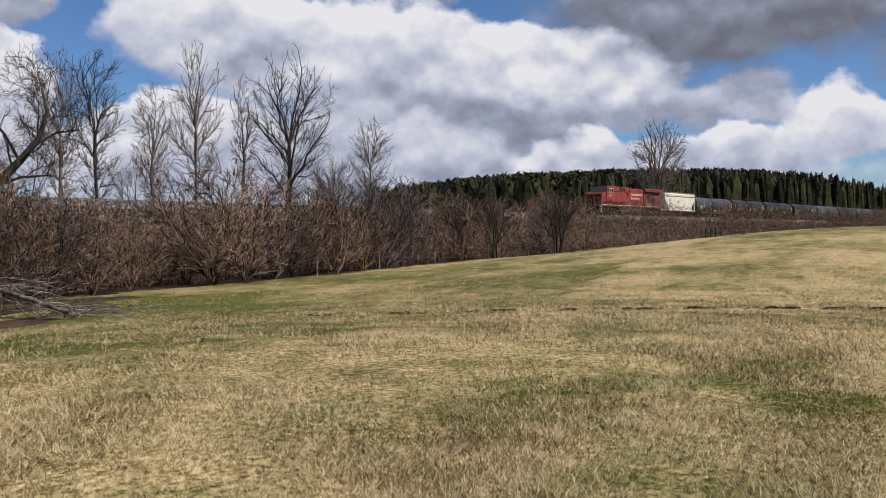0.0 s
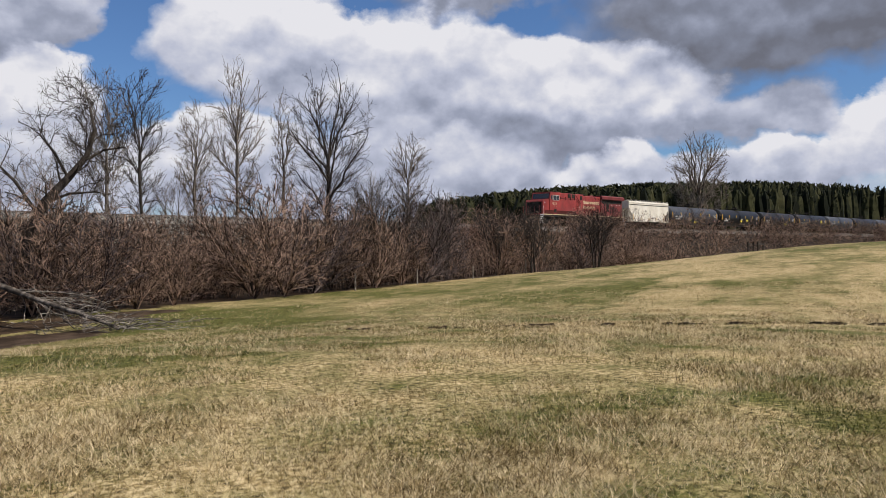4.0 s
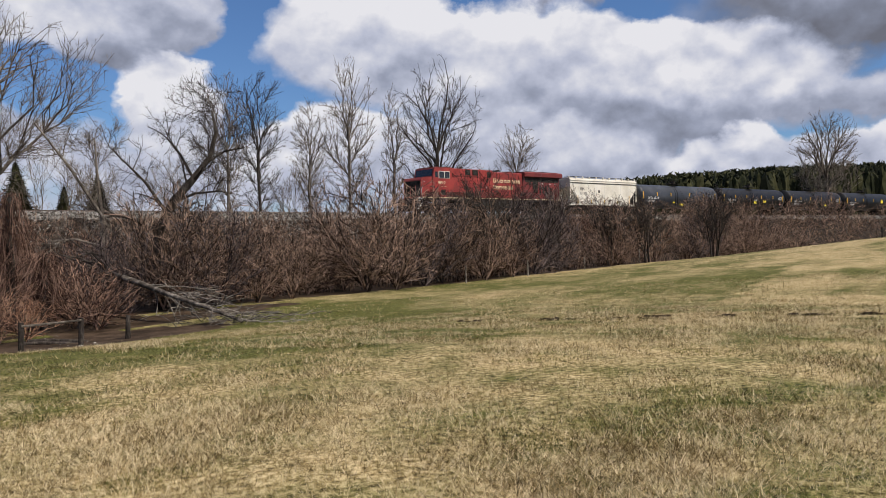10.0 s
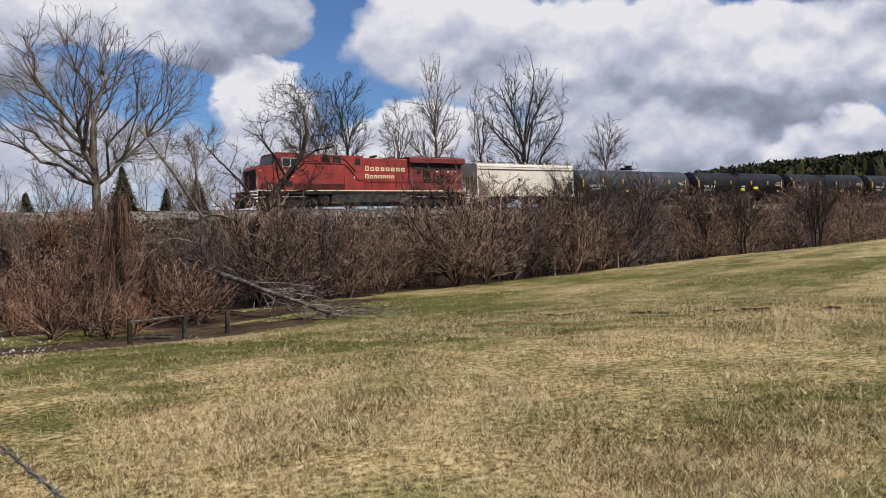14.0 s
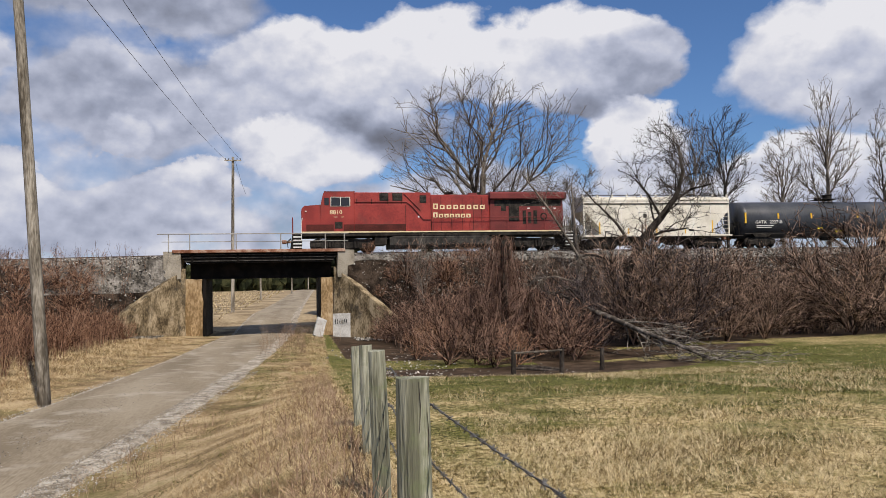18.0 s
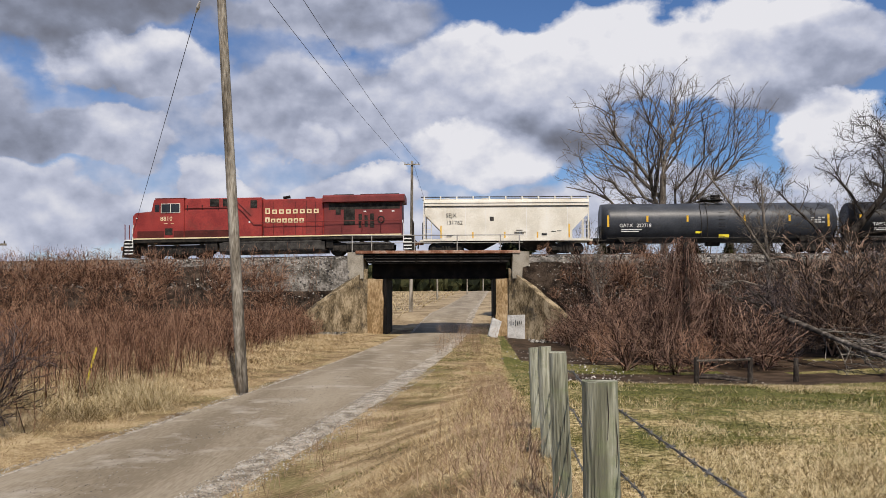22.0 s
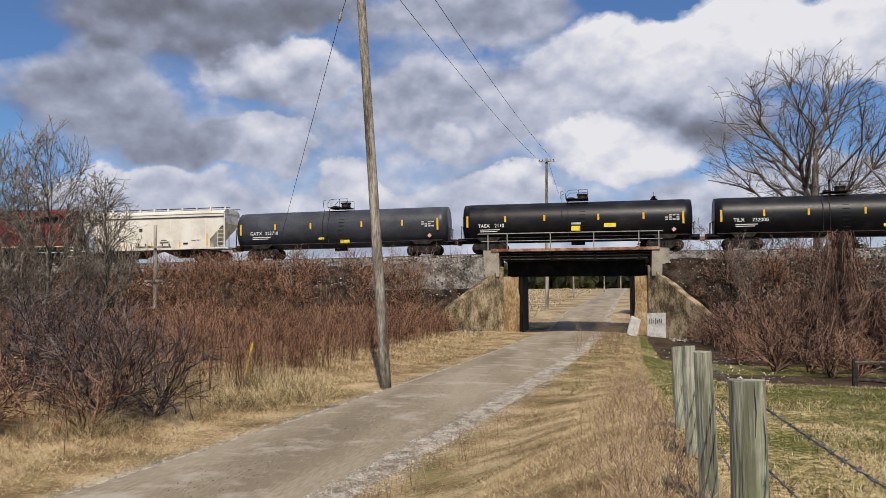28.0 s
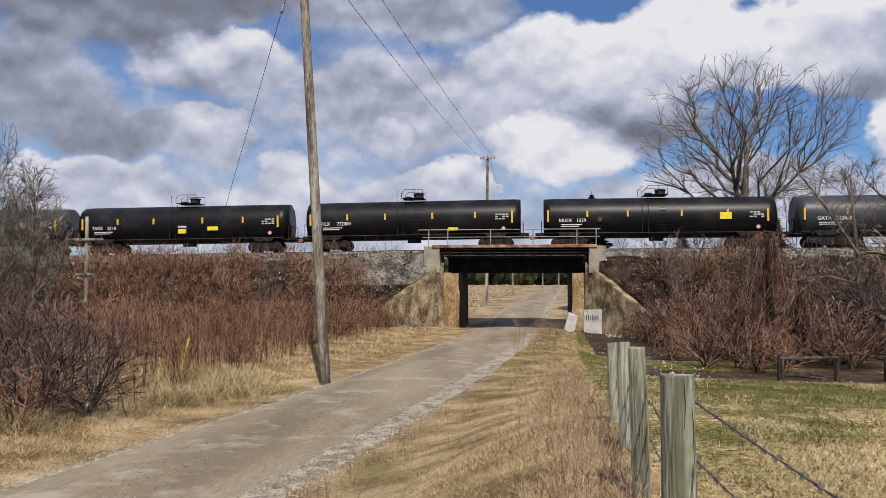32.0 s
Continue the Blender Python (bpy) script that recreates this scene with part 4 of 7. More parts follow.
cable("overhead_cable", (-5.0, 84.9, 15.1), (-7.1, 24.1, 13.85), 0.5, 0.013)
cable("overhead_cable", (-6.5, 84.9, 15.1), (-8.55, 24.1, 13.85), 0.5, 0.013)
cable("drop_cable", (-5.5, 84.9, 14.9), (-4.5, 84.9, 11.5), 0.1, 0.014)
guy = thing("guy_wire", "slack steel guy wire with an insulator", "cable")
part("strand", Form().tube([(-7.75, 24.3, 12.3), (-8.63, 25, 10.64), (-16.63, 40, 5.86), (-21.2, 48.6, 3.0)], 0.011, 5), M["cable"], guy)
part("insulator", Form().tube([(-8.52, 24.9, 10.85), (-8.6, 25.0, 10.7), (-8.72, 25.15, 10.58)], [0.03, 0.06, 0.03], 8), M["pale_concrete"], guy)
marker = new("marker_post", Form().box(-0.032, 0.032, -0.010, 0.010, 0, 1.35, bevel=0.01).mesh("marker_post", M["lemon"]))
marker.matrix_world = pose(*at_bearing(25.8, 23.5), -1.45, 0, 14, 10)
tagged(marker, "slanted yellow plastic marker post in dry grass", "marker post")


# ---- fence ----
def fence_post(x, y, r, top, lean=(0, 0), square=False, seed=0):
    root = thing("fence_post", "weathered grey-green round wooden fence post with cracks", "fence post", "posts of the wire fence")
    z0 = float(ground_z(x, y)) - 0.3
    pts, rad = [], []
    for k in range(9):
        u = k / 8
        pts.append((x + lean[0] * u, y + lean[1] * u, z0 + (top - z0) * u))
        rad.append(r * (1.03 - 0.06 * u))
    rad[-1] *= 0.97
    f = Form().tube(pts, rad, 22)
    f.v = [(p[0] + 0.006 * noise.noise((p[0] * 30, p[1] * 30, p[2] * 1.5 + seed)), p[1] + 0.006 * noise.noise((p[0] * 30, p[1] * 30, p[2] * 1.5 + seed + 7)), p[2] + (0.012 * noise.noise((p[0] * 12, p[1] * 12, seed)) if p[2] > top - 0.01 else 0)) for p in f.v]
    part("shaft", f, M["post_wood"], root, smooth=False)
    rg = random.Random(seed)
    for k in range(4):
        a, z = rg.uniform(-2.6, -0.5), rg.uniform(0.15, 0.85) * top
        c = Vector((x + lean[0] * z / top + r * 1.0 * math.cos(a), y + lean[1] * z / top + r * 1.0 * math.sin(a), z))
        h = rg.uniform(0.12, 0.35)
        part("crack", Form().tube([c, c + Vector((0.006, 0, h * 0.5)), c + Vector((0, 0, h))], [0.0012, 0.003, 0.001], 4), M["dark_bark"], root)
    return root


POSTS = [(0.615, 3.72, 0.083, 1.17, (-0.01, 0.0)), (0.70, 5.85, 0.066, 1.13, (-0.04, 0)), (0.79, 7.7, 0.068, 1.03, (-0.04, 0)), (0.86, 9.6, 0.070, 0.88, (-0.05, 0)),
         (1.22, 13.5, 0.03, 0.42, (-0.10, 0)), (1.7, 19, 0.05, -0.15, (0.05, 0)), (2.4, 26, 0.06, -0.7, (0, 0)), (0.93, -0.35, 0.07, 1.12, (0, 0)), (1.05, -4.0, 0.085, 1.15, (0, 0))]
for k, (x, y, r, top, lean) in enumerate(POSTS):
    fence_post(x, y, r, top, lean, seed=10 * k)


def barbed(level):
    order = sorted(POSTS, key=lambda p: p[1])
    root = thing("barbed_wire", "twisted galvanised barbed wire stapled to the fence posts", "wire", "strands of the wire fence")
    barbs, rg = [], random.Random(int(level * 70) + 1)
    for (x0, y0, r0, t0, _), (x1, y1, r1, t1, _) in zip(order, order[1:]):
        a, b = Vector((x0 + r0 * 1.05, y0, t0 - level)), Vector((x1 + r1 * 1.05, y1, t1 - level))
        near = y0 < 8
        n = max(8, int((b - a).length / 0.05)) if near else 12
        strand = Form()
        for ph in (0, math.pi):
            pts = []
            for k in range(n + 1):
                u = k / n
                c = a.lerp(b, u) - Vector((0, 0, 4 * 0.03 * u * (1 - u)))
                w = 0.0035 if near else 0.0
                pts.append(c + Vector((w * math.cos(k * 1.3 + ph), 0, w * math.sin(k * 1.3 + ph))))
            strand.tube(pts, 0.0028, 4, caps=False)
        part("strand", strand, M["wire"], root)
        if y0 < 6:
            m = int((b - a).length / 0.12)
            for k in range(m):
                u = (k + 0.5) / m
                barbs.append(a.lerp(b, u) - Vector((0, 0, 4 * 0.03 * u * (1 - u))))
    for c in barbs:
        f = Form()
        for j in range(4):
            d = Vector((rg.gauss(0, 1), rg.gauss(0, 0.4), rg.gauss(0, 1))).normalized() * 0.018
            f.tube([c - d, c + d], [0.0016, 0.0016], 4)
        f.tube([c + Vector((0, -0.008, 0)), c + Vector((0, 0.008, 0))], 0.007, 6)
        part("barb", f, M["wire"], root)


for level in (0.14, 0.42, 0.70):
    barbed(level)


def rail_fence():
    """The old posts with a top board at the foot of the bank."""
    spots = [(8.9, 31.2, 1.05), (11.1, 31.6, 1.05), (13.2, 32.4, 0.95)]
    for x, y, h in spots:
        z = float(ground_z(x, y))
        ob = thing("fence_post", "old grey wooden post at the edge of the mud", "fence post", "old posts at the mud")
        part("shaft", Form().tube([(x, y, z - 0.3), (x + 0.02, y, z + h * 0.5), (x + 0.03, y, z + h)], [0.11, 0.10, 0.09], 9), M["dark_bark"], ob)
    a, b = spots[0], spots[1]
    za, zb = float(ground_z(a[0], a[1])), float(ground_z(b[0], b[1]))
    ob = new("fence_board", Form().tube([(a[0], a[1] - 0.1, za + 0.92), (b[0], b[1] - 0.1, zb + 0.97)], 0.045, 6).mesh("fence_board", M["dead_wood"]))
    tagged(ob, "weathered grey rail between two old posts", "fence rail")
    for k, (x, y, h) in enumerate([(40.4, 40, 1.25), (47.2, 40, 1.25), (62.8, 40, 1.3), (54.5, 40, 1.1)]):
        z = float(ground_z(x, y))
        ob = thing("fence_post", "thin pale wooden post of the pasture fence", "fence post", "posts of the pasture fence")
        part("shaft", Form().tube([(x, y, z - 0.3), (x, y, z + h)], [0.05, 0.045], 8), M["dead_wood"], ob)


rail_fence()


def hunting_stand():
    x, y = at_bearing(-73.3, 20.5)
    z = float(ground_z(x, y))
    ob = thing("wooden_frame", "small dark wooden frame standing on the rise", "frame")
    for dx, dy in ((-0.7, 0), (0.7, 0), (-0.7, 0.8), (0.7, 0.8)):
        part("leg", Form().box(x + dx - 0.05, x + dx + 0.05, y + dy - 0.05, y + dy + 0.05, z - 0.2, z + 0.75), M["dark_bark"], ob)
    part("rail", Form().box(x - 0.9, x + 0.9, y - 0.08, y - 0.05, z + 0.5, z + 0.62), M["dark_bark"], ob)
    part("rail", Form().box(x - 0.75, x + 0.75, y + 0.85, y + 0.88, z + 0.5, z + 0.62), M["dark_bark"], ob)


hunting_stand()


# ---- trees ----
def set_tree(bearing, y, seed, height, trunk, label, stems=1, opt=None, bark="bark", lean=(0, 0), turn=0, twig=None):
    x, yy = at_bearing(bearing, y)
    place_tree(bare_tree(seed, height, trunk, label, stems, opt, bark, lean, twig), x, yy, turn, bank_z(x, yy) if yy < track_y(x) else None)


SMALL = dict(kids=(8, 6), levels=2, angle=(18, 50), bend=0.14, thin=0.014)
def set_crown(bearing, y, seed, top_z, wide, label, fork, **more):
    """The tree's top lies at the height top_z."""
    x, yy = at_bearing(bearing, y)
    z = bank_z(x, yy) if yy < track_y(x) else float(ground_z(x, yy))
    root = crown_tree(seed, top_z - z, wide, fork, label, **more)
    root.matrix_world = pose(x, yy, z, 0, 0, bearing)


set_crown(-14.0, 70, 11, 22.0, 19.0, "large leafless tree with a broad rounded crown beyond the railway", 8.5, counts=(9, 95, 820), low=0.36, thin=0.017, twig=0.9, girth=0.46, swing=0.2)
for k, (bearing, y, top, wide, fork, stems, vase) in enumerate([(-28.7, 70, 18.6, 5.4, 5.0, 2, 0.7), (-30.8, 71, 19.8, 6.6, 4.5, 2, 0.7), (-34.3, 72, 16.8, 5.2, 3.5, 2, 0.6), (-37.1, 70, 21.9, 7.8, 6.0, 2, 0.6), (-40.3, 73, 20.0, 4.2, 6.0, 1, 0.6),
                                                                (-43.4, 68, 22.8, 12.0, 8.0, 1, 0.8), (-49.1, 66, 16.6, 7.2, 4.5, 2, 0.45)]):
    set_crown(bearing, y, 20 + k, top, wide, "tall slender leafless tree beyond the railway bank", fork, counts=(10, 100, 620) if wide > 9 else (9, 60, 380), stems=stems, low=0.24, vase=vase, thin=0.020, girth=0.36 if wide > 9 else 0.27, bark="dark_bark" if k in (1, 5) else "bark", twig=0.95)


def past_track(bearing, off):
    """The y at which that bearing lies off metres past the line."""
    y = 60.0
    for k in range(40):
        y = float(track_y(-math.tan(radians(bearing)) * y)) + off
    return y


set_crown(-69.5, past_track(-69.5, 8), 31, 24.0, 13.4, "lone leafless tree with a full oval crown", 7.0, counts=(18, 140, 1000), low=0.22, vase=0.75, thin=0.026, girth=0.45, twig=1.1)


def shaped_tree(name, label, bearing, y, seed, path, radii, low_limbs, opt, bark):
    """A tree whose trunk follows path (metres across the view and up), with limbs grown along it."""
    rg = random.Random(seed)
    x, yy = at_bearing(bearing, y)
    root = thing(name, label, "tree", at=pose(x, yy, bank_z(x, yy), 0, 0, bearing))
    o = dict(TREE)
    o.update(opt)
    pts = [Vector((a, 0.25 * math.sin(3 * h), h)) for a, h in path]
    part("trunk", Form().tube(pts, radii, 9), M[bark], root, smooth=True)
    out = []
    for i in range(2, len(pts)):
        for k in range(3 if i < len(pts) - 1 else 5):
            p = pts[i - 1].lerp(pts[i], rg.random())
            d = spread_dir(rg, (pts[i] - pts[i - 1]).normalized(), radians(rg.uniform(30, 75)))
            limb(rg, out, p, d, rg.uniform(1.2, 2.6), radii[i] * 0.36, 1, o)
    for a0, h0, a1, h1, r in low_limbs:
        line = [Vector((a0, 0, h0)), Vector(((a0 + a1) / 2, 0.2, (h0 + h1) / 2 + 0.25)), Vector((a1, 0, h1))]
        out.append((1, line, [r, r * 0.8, r * 0.5]))
        for k in range(5):
            limb(rg, out, line[1].lerp(line[2], rg.random()), spread_dir(rg, (line[2] - line[0]).normalized(), radians(rg.uniform(25, 70))), rg.uniform(1.2, 2.4), r * 0.4, 2, o)
    crown = limbs_form(out)
    twigs_on(crown, rg, out, 0.3, 0.75, o["thin"] * 0.8, up=0.1)
    part("crown", crown, M[bark], root, "bare twisted branches", smooth=True)


shaped_tree("gnarled_tree", "gnarled dark leafless tree with a bent trunk below the bank", -24.1, 43.5, 41, [(0.2, -0.4), (0.0, 2.0), (0.1, 4.4), (0.9, 6.0), (2.0, 7.3), (2.9, 8.5), (3.3, 9.9), (3.1, 11.2)], [0.36, 0.32, 0.29, 0.25, 0.20, 0.15, 0.10, 0.06],
            [(0.1, 4.3, -2.9, 5.4, 0.13), (0.5, 5.4, -1.6, 8.2, 0.10), (2.0, 7.3, 0.6, 9.6, 0.09), (2.7, 8.2, 4.8, 9.1, 0.08), (0.6, 5.8, 3.4, 6.6, 0.09)], dict(bend=0.26, kids=(6, 5, 4, 4), angle=(30, 75), thin=0.014, levels=3), "dark_bark")
shaped_tree("slim_tree", "slim bare tree with an arching limb below the bank", -20.6, 44.5, 43, [(0.1, -0.4), (0.0, 2.5), (0.1, 5.0), (-0.1, 7.2), (-0.2, 9.4)], [0.17, 0.15, 0.12, 0.08, 0.04],
            [(0.1, 5.2, -3.1, 10.2, 0.09), (0.0, 3.6, -2.6, 3.9, 0.08)], dict(bend=0.18, kids=(5, 4, 4, 3), thin=0.013, levels=3), "bark")
set_tree(-10.1, 51.5, 44, 7.5, 0.06, "young bare sapling on the bank", 1, dict(SMALL, thin=0.01), "bark")
for k, (bearing, y, top, wide) in enumerate([(38.6, 38, 11.2, 8.0), (42.5, 36, 10.8, 8.0), (35.0, 40, 8.6, 4.6)]):
    set_crown(bearing, y, 51 + k, top, wide, "leafless bushy tree beside the railway bank", 1.6, counts=(12, 100, 700), stems=3, low=0.06, thin=0.013, girth=0.16, twig=0.8, bark="dead_wood")
for k, (bearing, y, h, seed) in enumerate([(-51.5, 44, 8.5, 54), (-55.5, 43, 7.5, 55), (-58, 41, 7.5, 56), (-46.5, 44, 9, 57), (-62.5, 37, 7, 58), (-47.8, 46, 11, 59)]):
    set_tree(bearing, y, seed, h, 0.12, "leafless bushy tree beside the railway bank", 4, SMALL, turn=50 * k, bark="dark_bark")
for k, (bearing, y, h, seed) in enumerate([(-72.0, past_track(-72, 7), 12, 74), (-75.5, past_track(-75.5, 9), 11, 75), (-66.5, past_track(-66.5, 9), 10, 76), (-12.0, 78, 13, 61), (-10.2, 82, 12, 62), (-17.5, 80, 13, 63), (-20.5, 78, 12, 64), (-24, 82, 13, 65), (-33, 80, 14, 66), (20.5, 150, 12, 67), (22, 155, 12, 68), (-63, 62, 9, 69), (-26.5, 76, 15, 72), (-46.5, 72, 14, 73)]):
    set_tree(bearing, y, seed, h, 0.12, "small leafless tree beyond the railway", 2, SMALL, turn=31 * k)


def evergreen(seed, height, wide, label):
    """A spruce: tiers of drooping boughs round a straight trunk."""
    rg = random.Random(seed)
    root = thing("spruce", label, "tree")
    part("trunk", Form().tube([(0, 0, -0.3), (0, 0, height)], [0.16, 0.02], 7), M["dark_bark"], root)
    f = Form()
    n = int(height * 3.6)
    for i in range(n):
        z = height * (0.28 + 0.7 * i / n)
        reach = wide * 0.85 * (1 - (i / n)) ** 0.85 * rg.uniform(0.8, 1.1) + 0.12
        for k in range(15):
            a = rg.uniform(0, 2 * math.pi)
            d = Vector((math.cos(a), math.sin(a), 0))
            q = Vector((-d.y, d.x, 0))
            for j in range(3):
                u = (j + 0.4) / 3
                c = Vector((0, 0, z)) + d * reach * u + Vector((0, 0, -0.25 * reach * u))
                w = 0.26 * reach * (1.1 - u) + 0.10
                t = d * (reach * 0.36) + Vector((0, 0, rg.uniform(-0.25, 0.1) * reach * 0.4))
                f.put([c - q * w, c + q * w, c + t], [(0, 1, 2)])
                f.put([c - Vector((0, 0, w * 0.5)), c + Vector((0, 0, w * 0.35)), c + t * 0.9], [(0, 1, 2)])
    core = [(0, 0, height * 0.97)]
    for i in range(7):
        z = height * (0.92 - 0.1 * i)
        for k in range(12):
            r = (wide * (0.08 + 0.1 * i) ** 0.9 * 0.78 + 0.05) * rg.uniform(0.7, 1.2)
            core.append((r * math.cos(k * 0.5236), r * math.sin(k * 0.5236), z + rg.uniform(-0.3, 0.3)))
    f.put(core, [(0, 1 + k, 1 + (k + 1) % 12) for k in range(12)] + [(1 + 12 * i + k, 13 + 12 * i + k, 13 + 12 * i + (k + 1) % 12, 1 + 12 * i + (k + 1) % 12) for i in range(6) for k in range(12)])
    part("foliage", f, M["needles"], root, "dark green needles")
    return root


for bearing, y, h, w in ((-3.6, 76, 11.4, 3.1), (-15.6, 84, 11.0, 2.9), (-18.3, 88, 9.0, 2.0), (-20.3, 84, 10.0, 2.5), (-9.8, 95, 8.8, 2.6)):
    x, yy = at_bearing(bearing, y)
    place_tree(evergreen(int(-bearing * 10), h, w, "dark green spruce beyond the railway"), x, yy, z=float(ground_z(x, yy)))


def far_woods():
    """The conifer woods on the rise, and the dark tree line past the lane."""
    rg, f = random.Random(8), Form()

    def cone(x, y, h, w):
        z, v, n = float(ground_z(x, y)) - 0.5, [], 6
        for u, r in ((0.1, 0.8), (0.3, 1.0), (0.52, 0.95), (0.72, 0.8), (0.88, 0.52)):
            for k in range(n):
                a = 2 * math.pi * (k + rg.random() * 0.8) / n
                q = w * r * rg.uniform(0.65, 1.15)
                v.append((x + q * math.cos(a), y + q * math.sin(a), z + h * u + rg.uniform(-0.05, 0.05) * h))
        v.append((x + rg.uniform(-0.6, 0.6), y, z + h))
        f.put(v, [(j * n + k, j * n + (k + 1) % n, (j + 1) * n + (k + 1) % n, (j + 1) * n + k) for j in range(4) for k in range(n)] + [(4 * n + k, 4 * n + (k + 1) % n, 5 * n) for k in range(n)])
        for k in range(9):
            a, u = rg.uniform(0, 2 * math.pi), rg.uniform(0.5, 0.98)
            d = Vector((math.cos(a), math.sin(a), rg.uniform(0.2, 1.2)))
            c = Vector((x, y, z + h * u)) + d * w * 0.6 * (1.1 - u)
            spike(f, c, c + d.normalized() * w * rg.uniform(0.5, 0.9), w * 0.22)

    for k in range(3200):
        x = rg.uniform(130, 450)
        y = float(track_y(x)) + rg.uniform(24, 95)
        a = math.degrees(math.atan2(x, y))
        if not 50 < a < 86:
            continue
        d = math.hypot(x, y)
        lift = float(np.interp(a, (50, 54, 58, 66, 74, 80, 86), (3.2, 3.7, 4.15, 4.4, 4.3, 3.8, 3.0)))
        h = 1.6 + d * math.tan(radians(lift)) - float(ground_z(x, y))
        cone(x, y, min(24, max(5, h)) * rg.uniform(0.82, 1.02), rg.uniform(1.2, 2.2))
    for k in range(200):
        x, y = rg.uniform(-32, 32), rg.uniform(225, 245)
        cone(x, y, rg.uniform(6, 8.5), rg.uniform(1.8, 2.6))
    ob = new("woods", f.mesh("woods", M["needles"]))
    tagged(ob, "dark conifer woods along a distant rise", "woods", kind="stuff")


far_woods()

# ---- shrubs and thickets ----
rng = random.Random(5)
SHRUBS = [dome_shrub(100 + k, rng.uniform(3.2, 4.2), rng.uniform(3.6, 4.8), M["twig"], thin=0.0125) for k in range(7)]
DARKS = [dome_shrub(120 + k, rng.uniform(3.0, 4.0), rng.uniform(3.6, 4.8), M["dark_twig"], thin=0.0125, droop=0.10) for k in range(4)]
GREYS = [dome_shrub(150 + k, 3.0, 3.8, M["grey_shrub"], counts=(16, 90, 420), thin=0.0075, spray=0.36) for k in range(2)]
REDS = [dome_shrub(200 + k, rng.uniform(2.1, 2.7), rng.uniform(2.6, 3.2), M["red_twig"], counts=(10, 50, 140), thin=0.0095, spray=0.36, droop=0.04) for k in range(5)]


def plant(mesh, x, y, scale, label, group):
    ob = new("shrub", mesh[0])
    part("crown", mesh[1], None, ob)
    ob.matrix_world = pose(x, y, bank_z(x, y) - 0.05, rng.uniform(-8, 8), rng.uniform(-8, 8), rng.uniform(0, 360)) @ Matrix.Scale(scale, 4)
    tagged(ob, label, "shrub", group)


for k in range(100):
    x = 7 + 88 * rng.random() ** 1.1
    side = rng.choice((rng.uniform(5.0, 16.0), rng.uniform(10.5, 16.5)))
    y = float(track_y(x)) - side
    if x < 17 and side > 14.5:
        y += 3
    plant(rng.choice(DARKS if x < 27 else SHRUBS), x, y, rng.uniform(0.7, 1.15) * (1.0 if side > 8 else 0.7), "leafless brown shrub tangled on the bank", "brown shrubs on the bank")
for x, y, s in ((6.6, 52.6, 0.7), (7.4, 51.6, 0.75), (8.3, 50.6, 0.8), (9.2, 52.5, 0.7), (7.0, 49.2, 0.7), (8.8, 48.4, 0.85), (10.4, 50.2, 0.8), (6.2, 50.6, 0.6)):
    plant(rng.choice(DARKS), x, y, s, "leafless brown shrub tangled on the bank", "brown shrubs on the bank")
for k in range(34):
    x = 60 + 50 * rng.random()
    side = rng.uniform(4.6, 8.5) if k % 3 else rng.uniform(8, 16)
    plant(rng.choice(SHRUBS + DARKS), x, float(track_y(x)) - side, rng.uniform(0.75, 1.15), "leafless brown shrub tangled on the bank", "brown shrubs on the bank")


def far_brush():
    """The brush on the bank past the rise, joined."""
    verts, faces, base = [], [], 0
    for k in range(115):
        x = 92 + 215 * rng.random() ** 1.5
        y = float(track_y(x)) - (rng.uniform(4.4, 7.5) if k % 3 else rng.uniform(7, 14))
        me = rng.choice(SHRUBS + DARKS)[1]
        m = pose(x, y, bank_z(x, y) - 0.1, rng.uniform(-8, 8), rng.uniform(-8, 8), rng.uniform(0, 360)) @ Matrix.Scale(rng.uniform(0.95, 1.35) * (1 + 0.35 * float(smoothstep(200, 240, x))), 4)
        co = np.empty(len(me.vertices) * 3)
        me.vertices.foreach_get("co", co)
        a = np.array(m)
        verts.append(co.reshape(-1, 3) @ a[:3, :3].T + a[:3, 3])
        faces += [tuple(v + base for v in p.vertices) for p in me.polygons if len(p.vertices) == 3 or p.index % 2]
        base += len(me.vertices)
    tagged(new("far_brush", mesh_of("far_brush", np.concatenate(verts), faces, M["twig"])), "leafless brown brush along the far bank", "brush", kind="stuff")


far_brush()
for k in range(14):
    x = rng.uniform(6.0, 17)
    y = rng.uniform(46, 55.2)
    plant(rng.choice(DARKS), x, y, rng.uniform(0.6, 0.95), "leafless brown shrub tangled on the bank", "brown shrubs on the bank")
for k in range(26):
    x, y = 6.0 + 9 * rng.random(), rng.uniform(35.5, 51)
    plant(rng.choice(REDS + DARKS), x, y, rng.uniform(0.75, 1.1), "red-brown leafless shrub at the foot of the bank", "red-brown shrubs east of the bridge")
for k in range(62):
    y = 14 + 42 * rng.random() ** 0.9
    x = -10.6 - rng.random() ** 1.4 * min(34, 0.95 * y)
    plant(rng.choice(REDS), x, y, rng.uniform(0.75, 1.2) * (0.8 if y > 52 or y < 19 else 1.0), "leafless red-brown shrub in the thicket west of the lane", "red-brown shrubs west of the lane")
for k in range(26):
    x = rng.uniform(-40, -11.5)
    y = float(track_y(x)) - rng.uniform(5.2, 9.5)
    plant(rng.choice(REDS), x, y, rng.uniform(0.85, 1.15), "leafless red-brown shrub in the thicket west of the lane", "red-brown shrubs west of the lane")
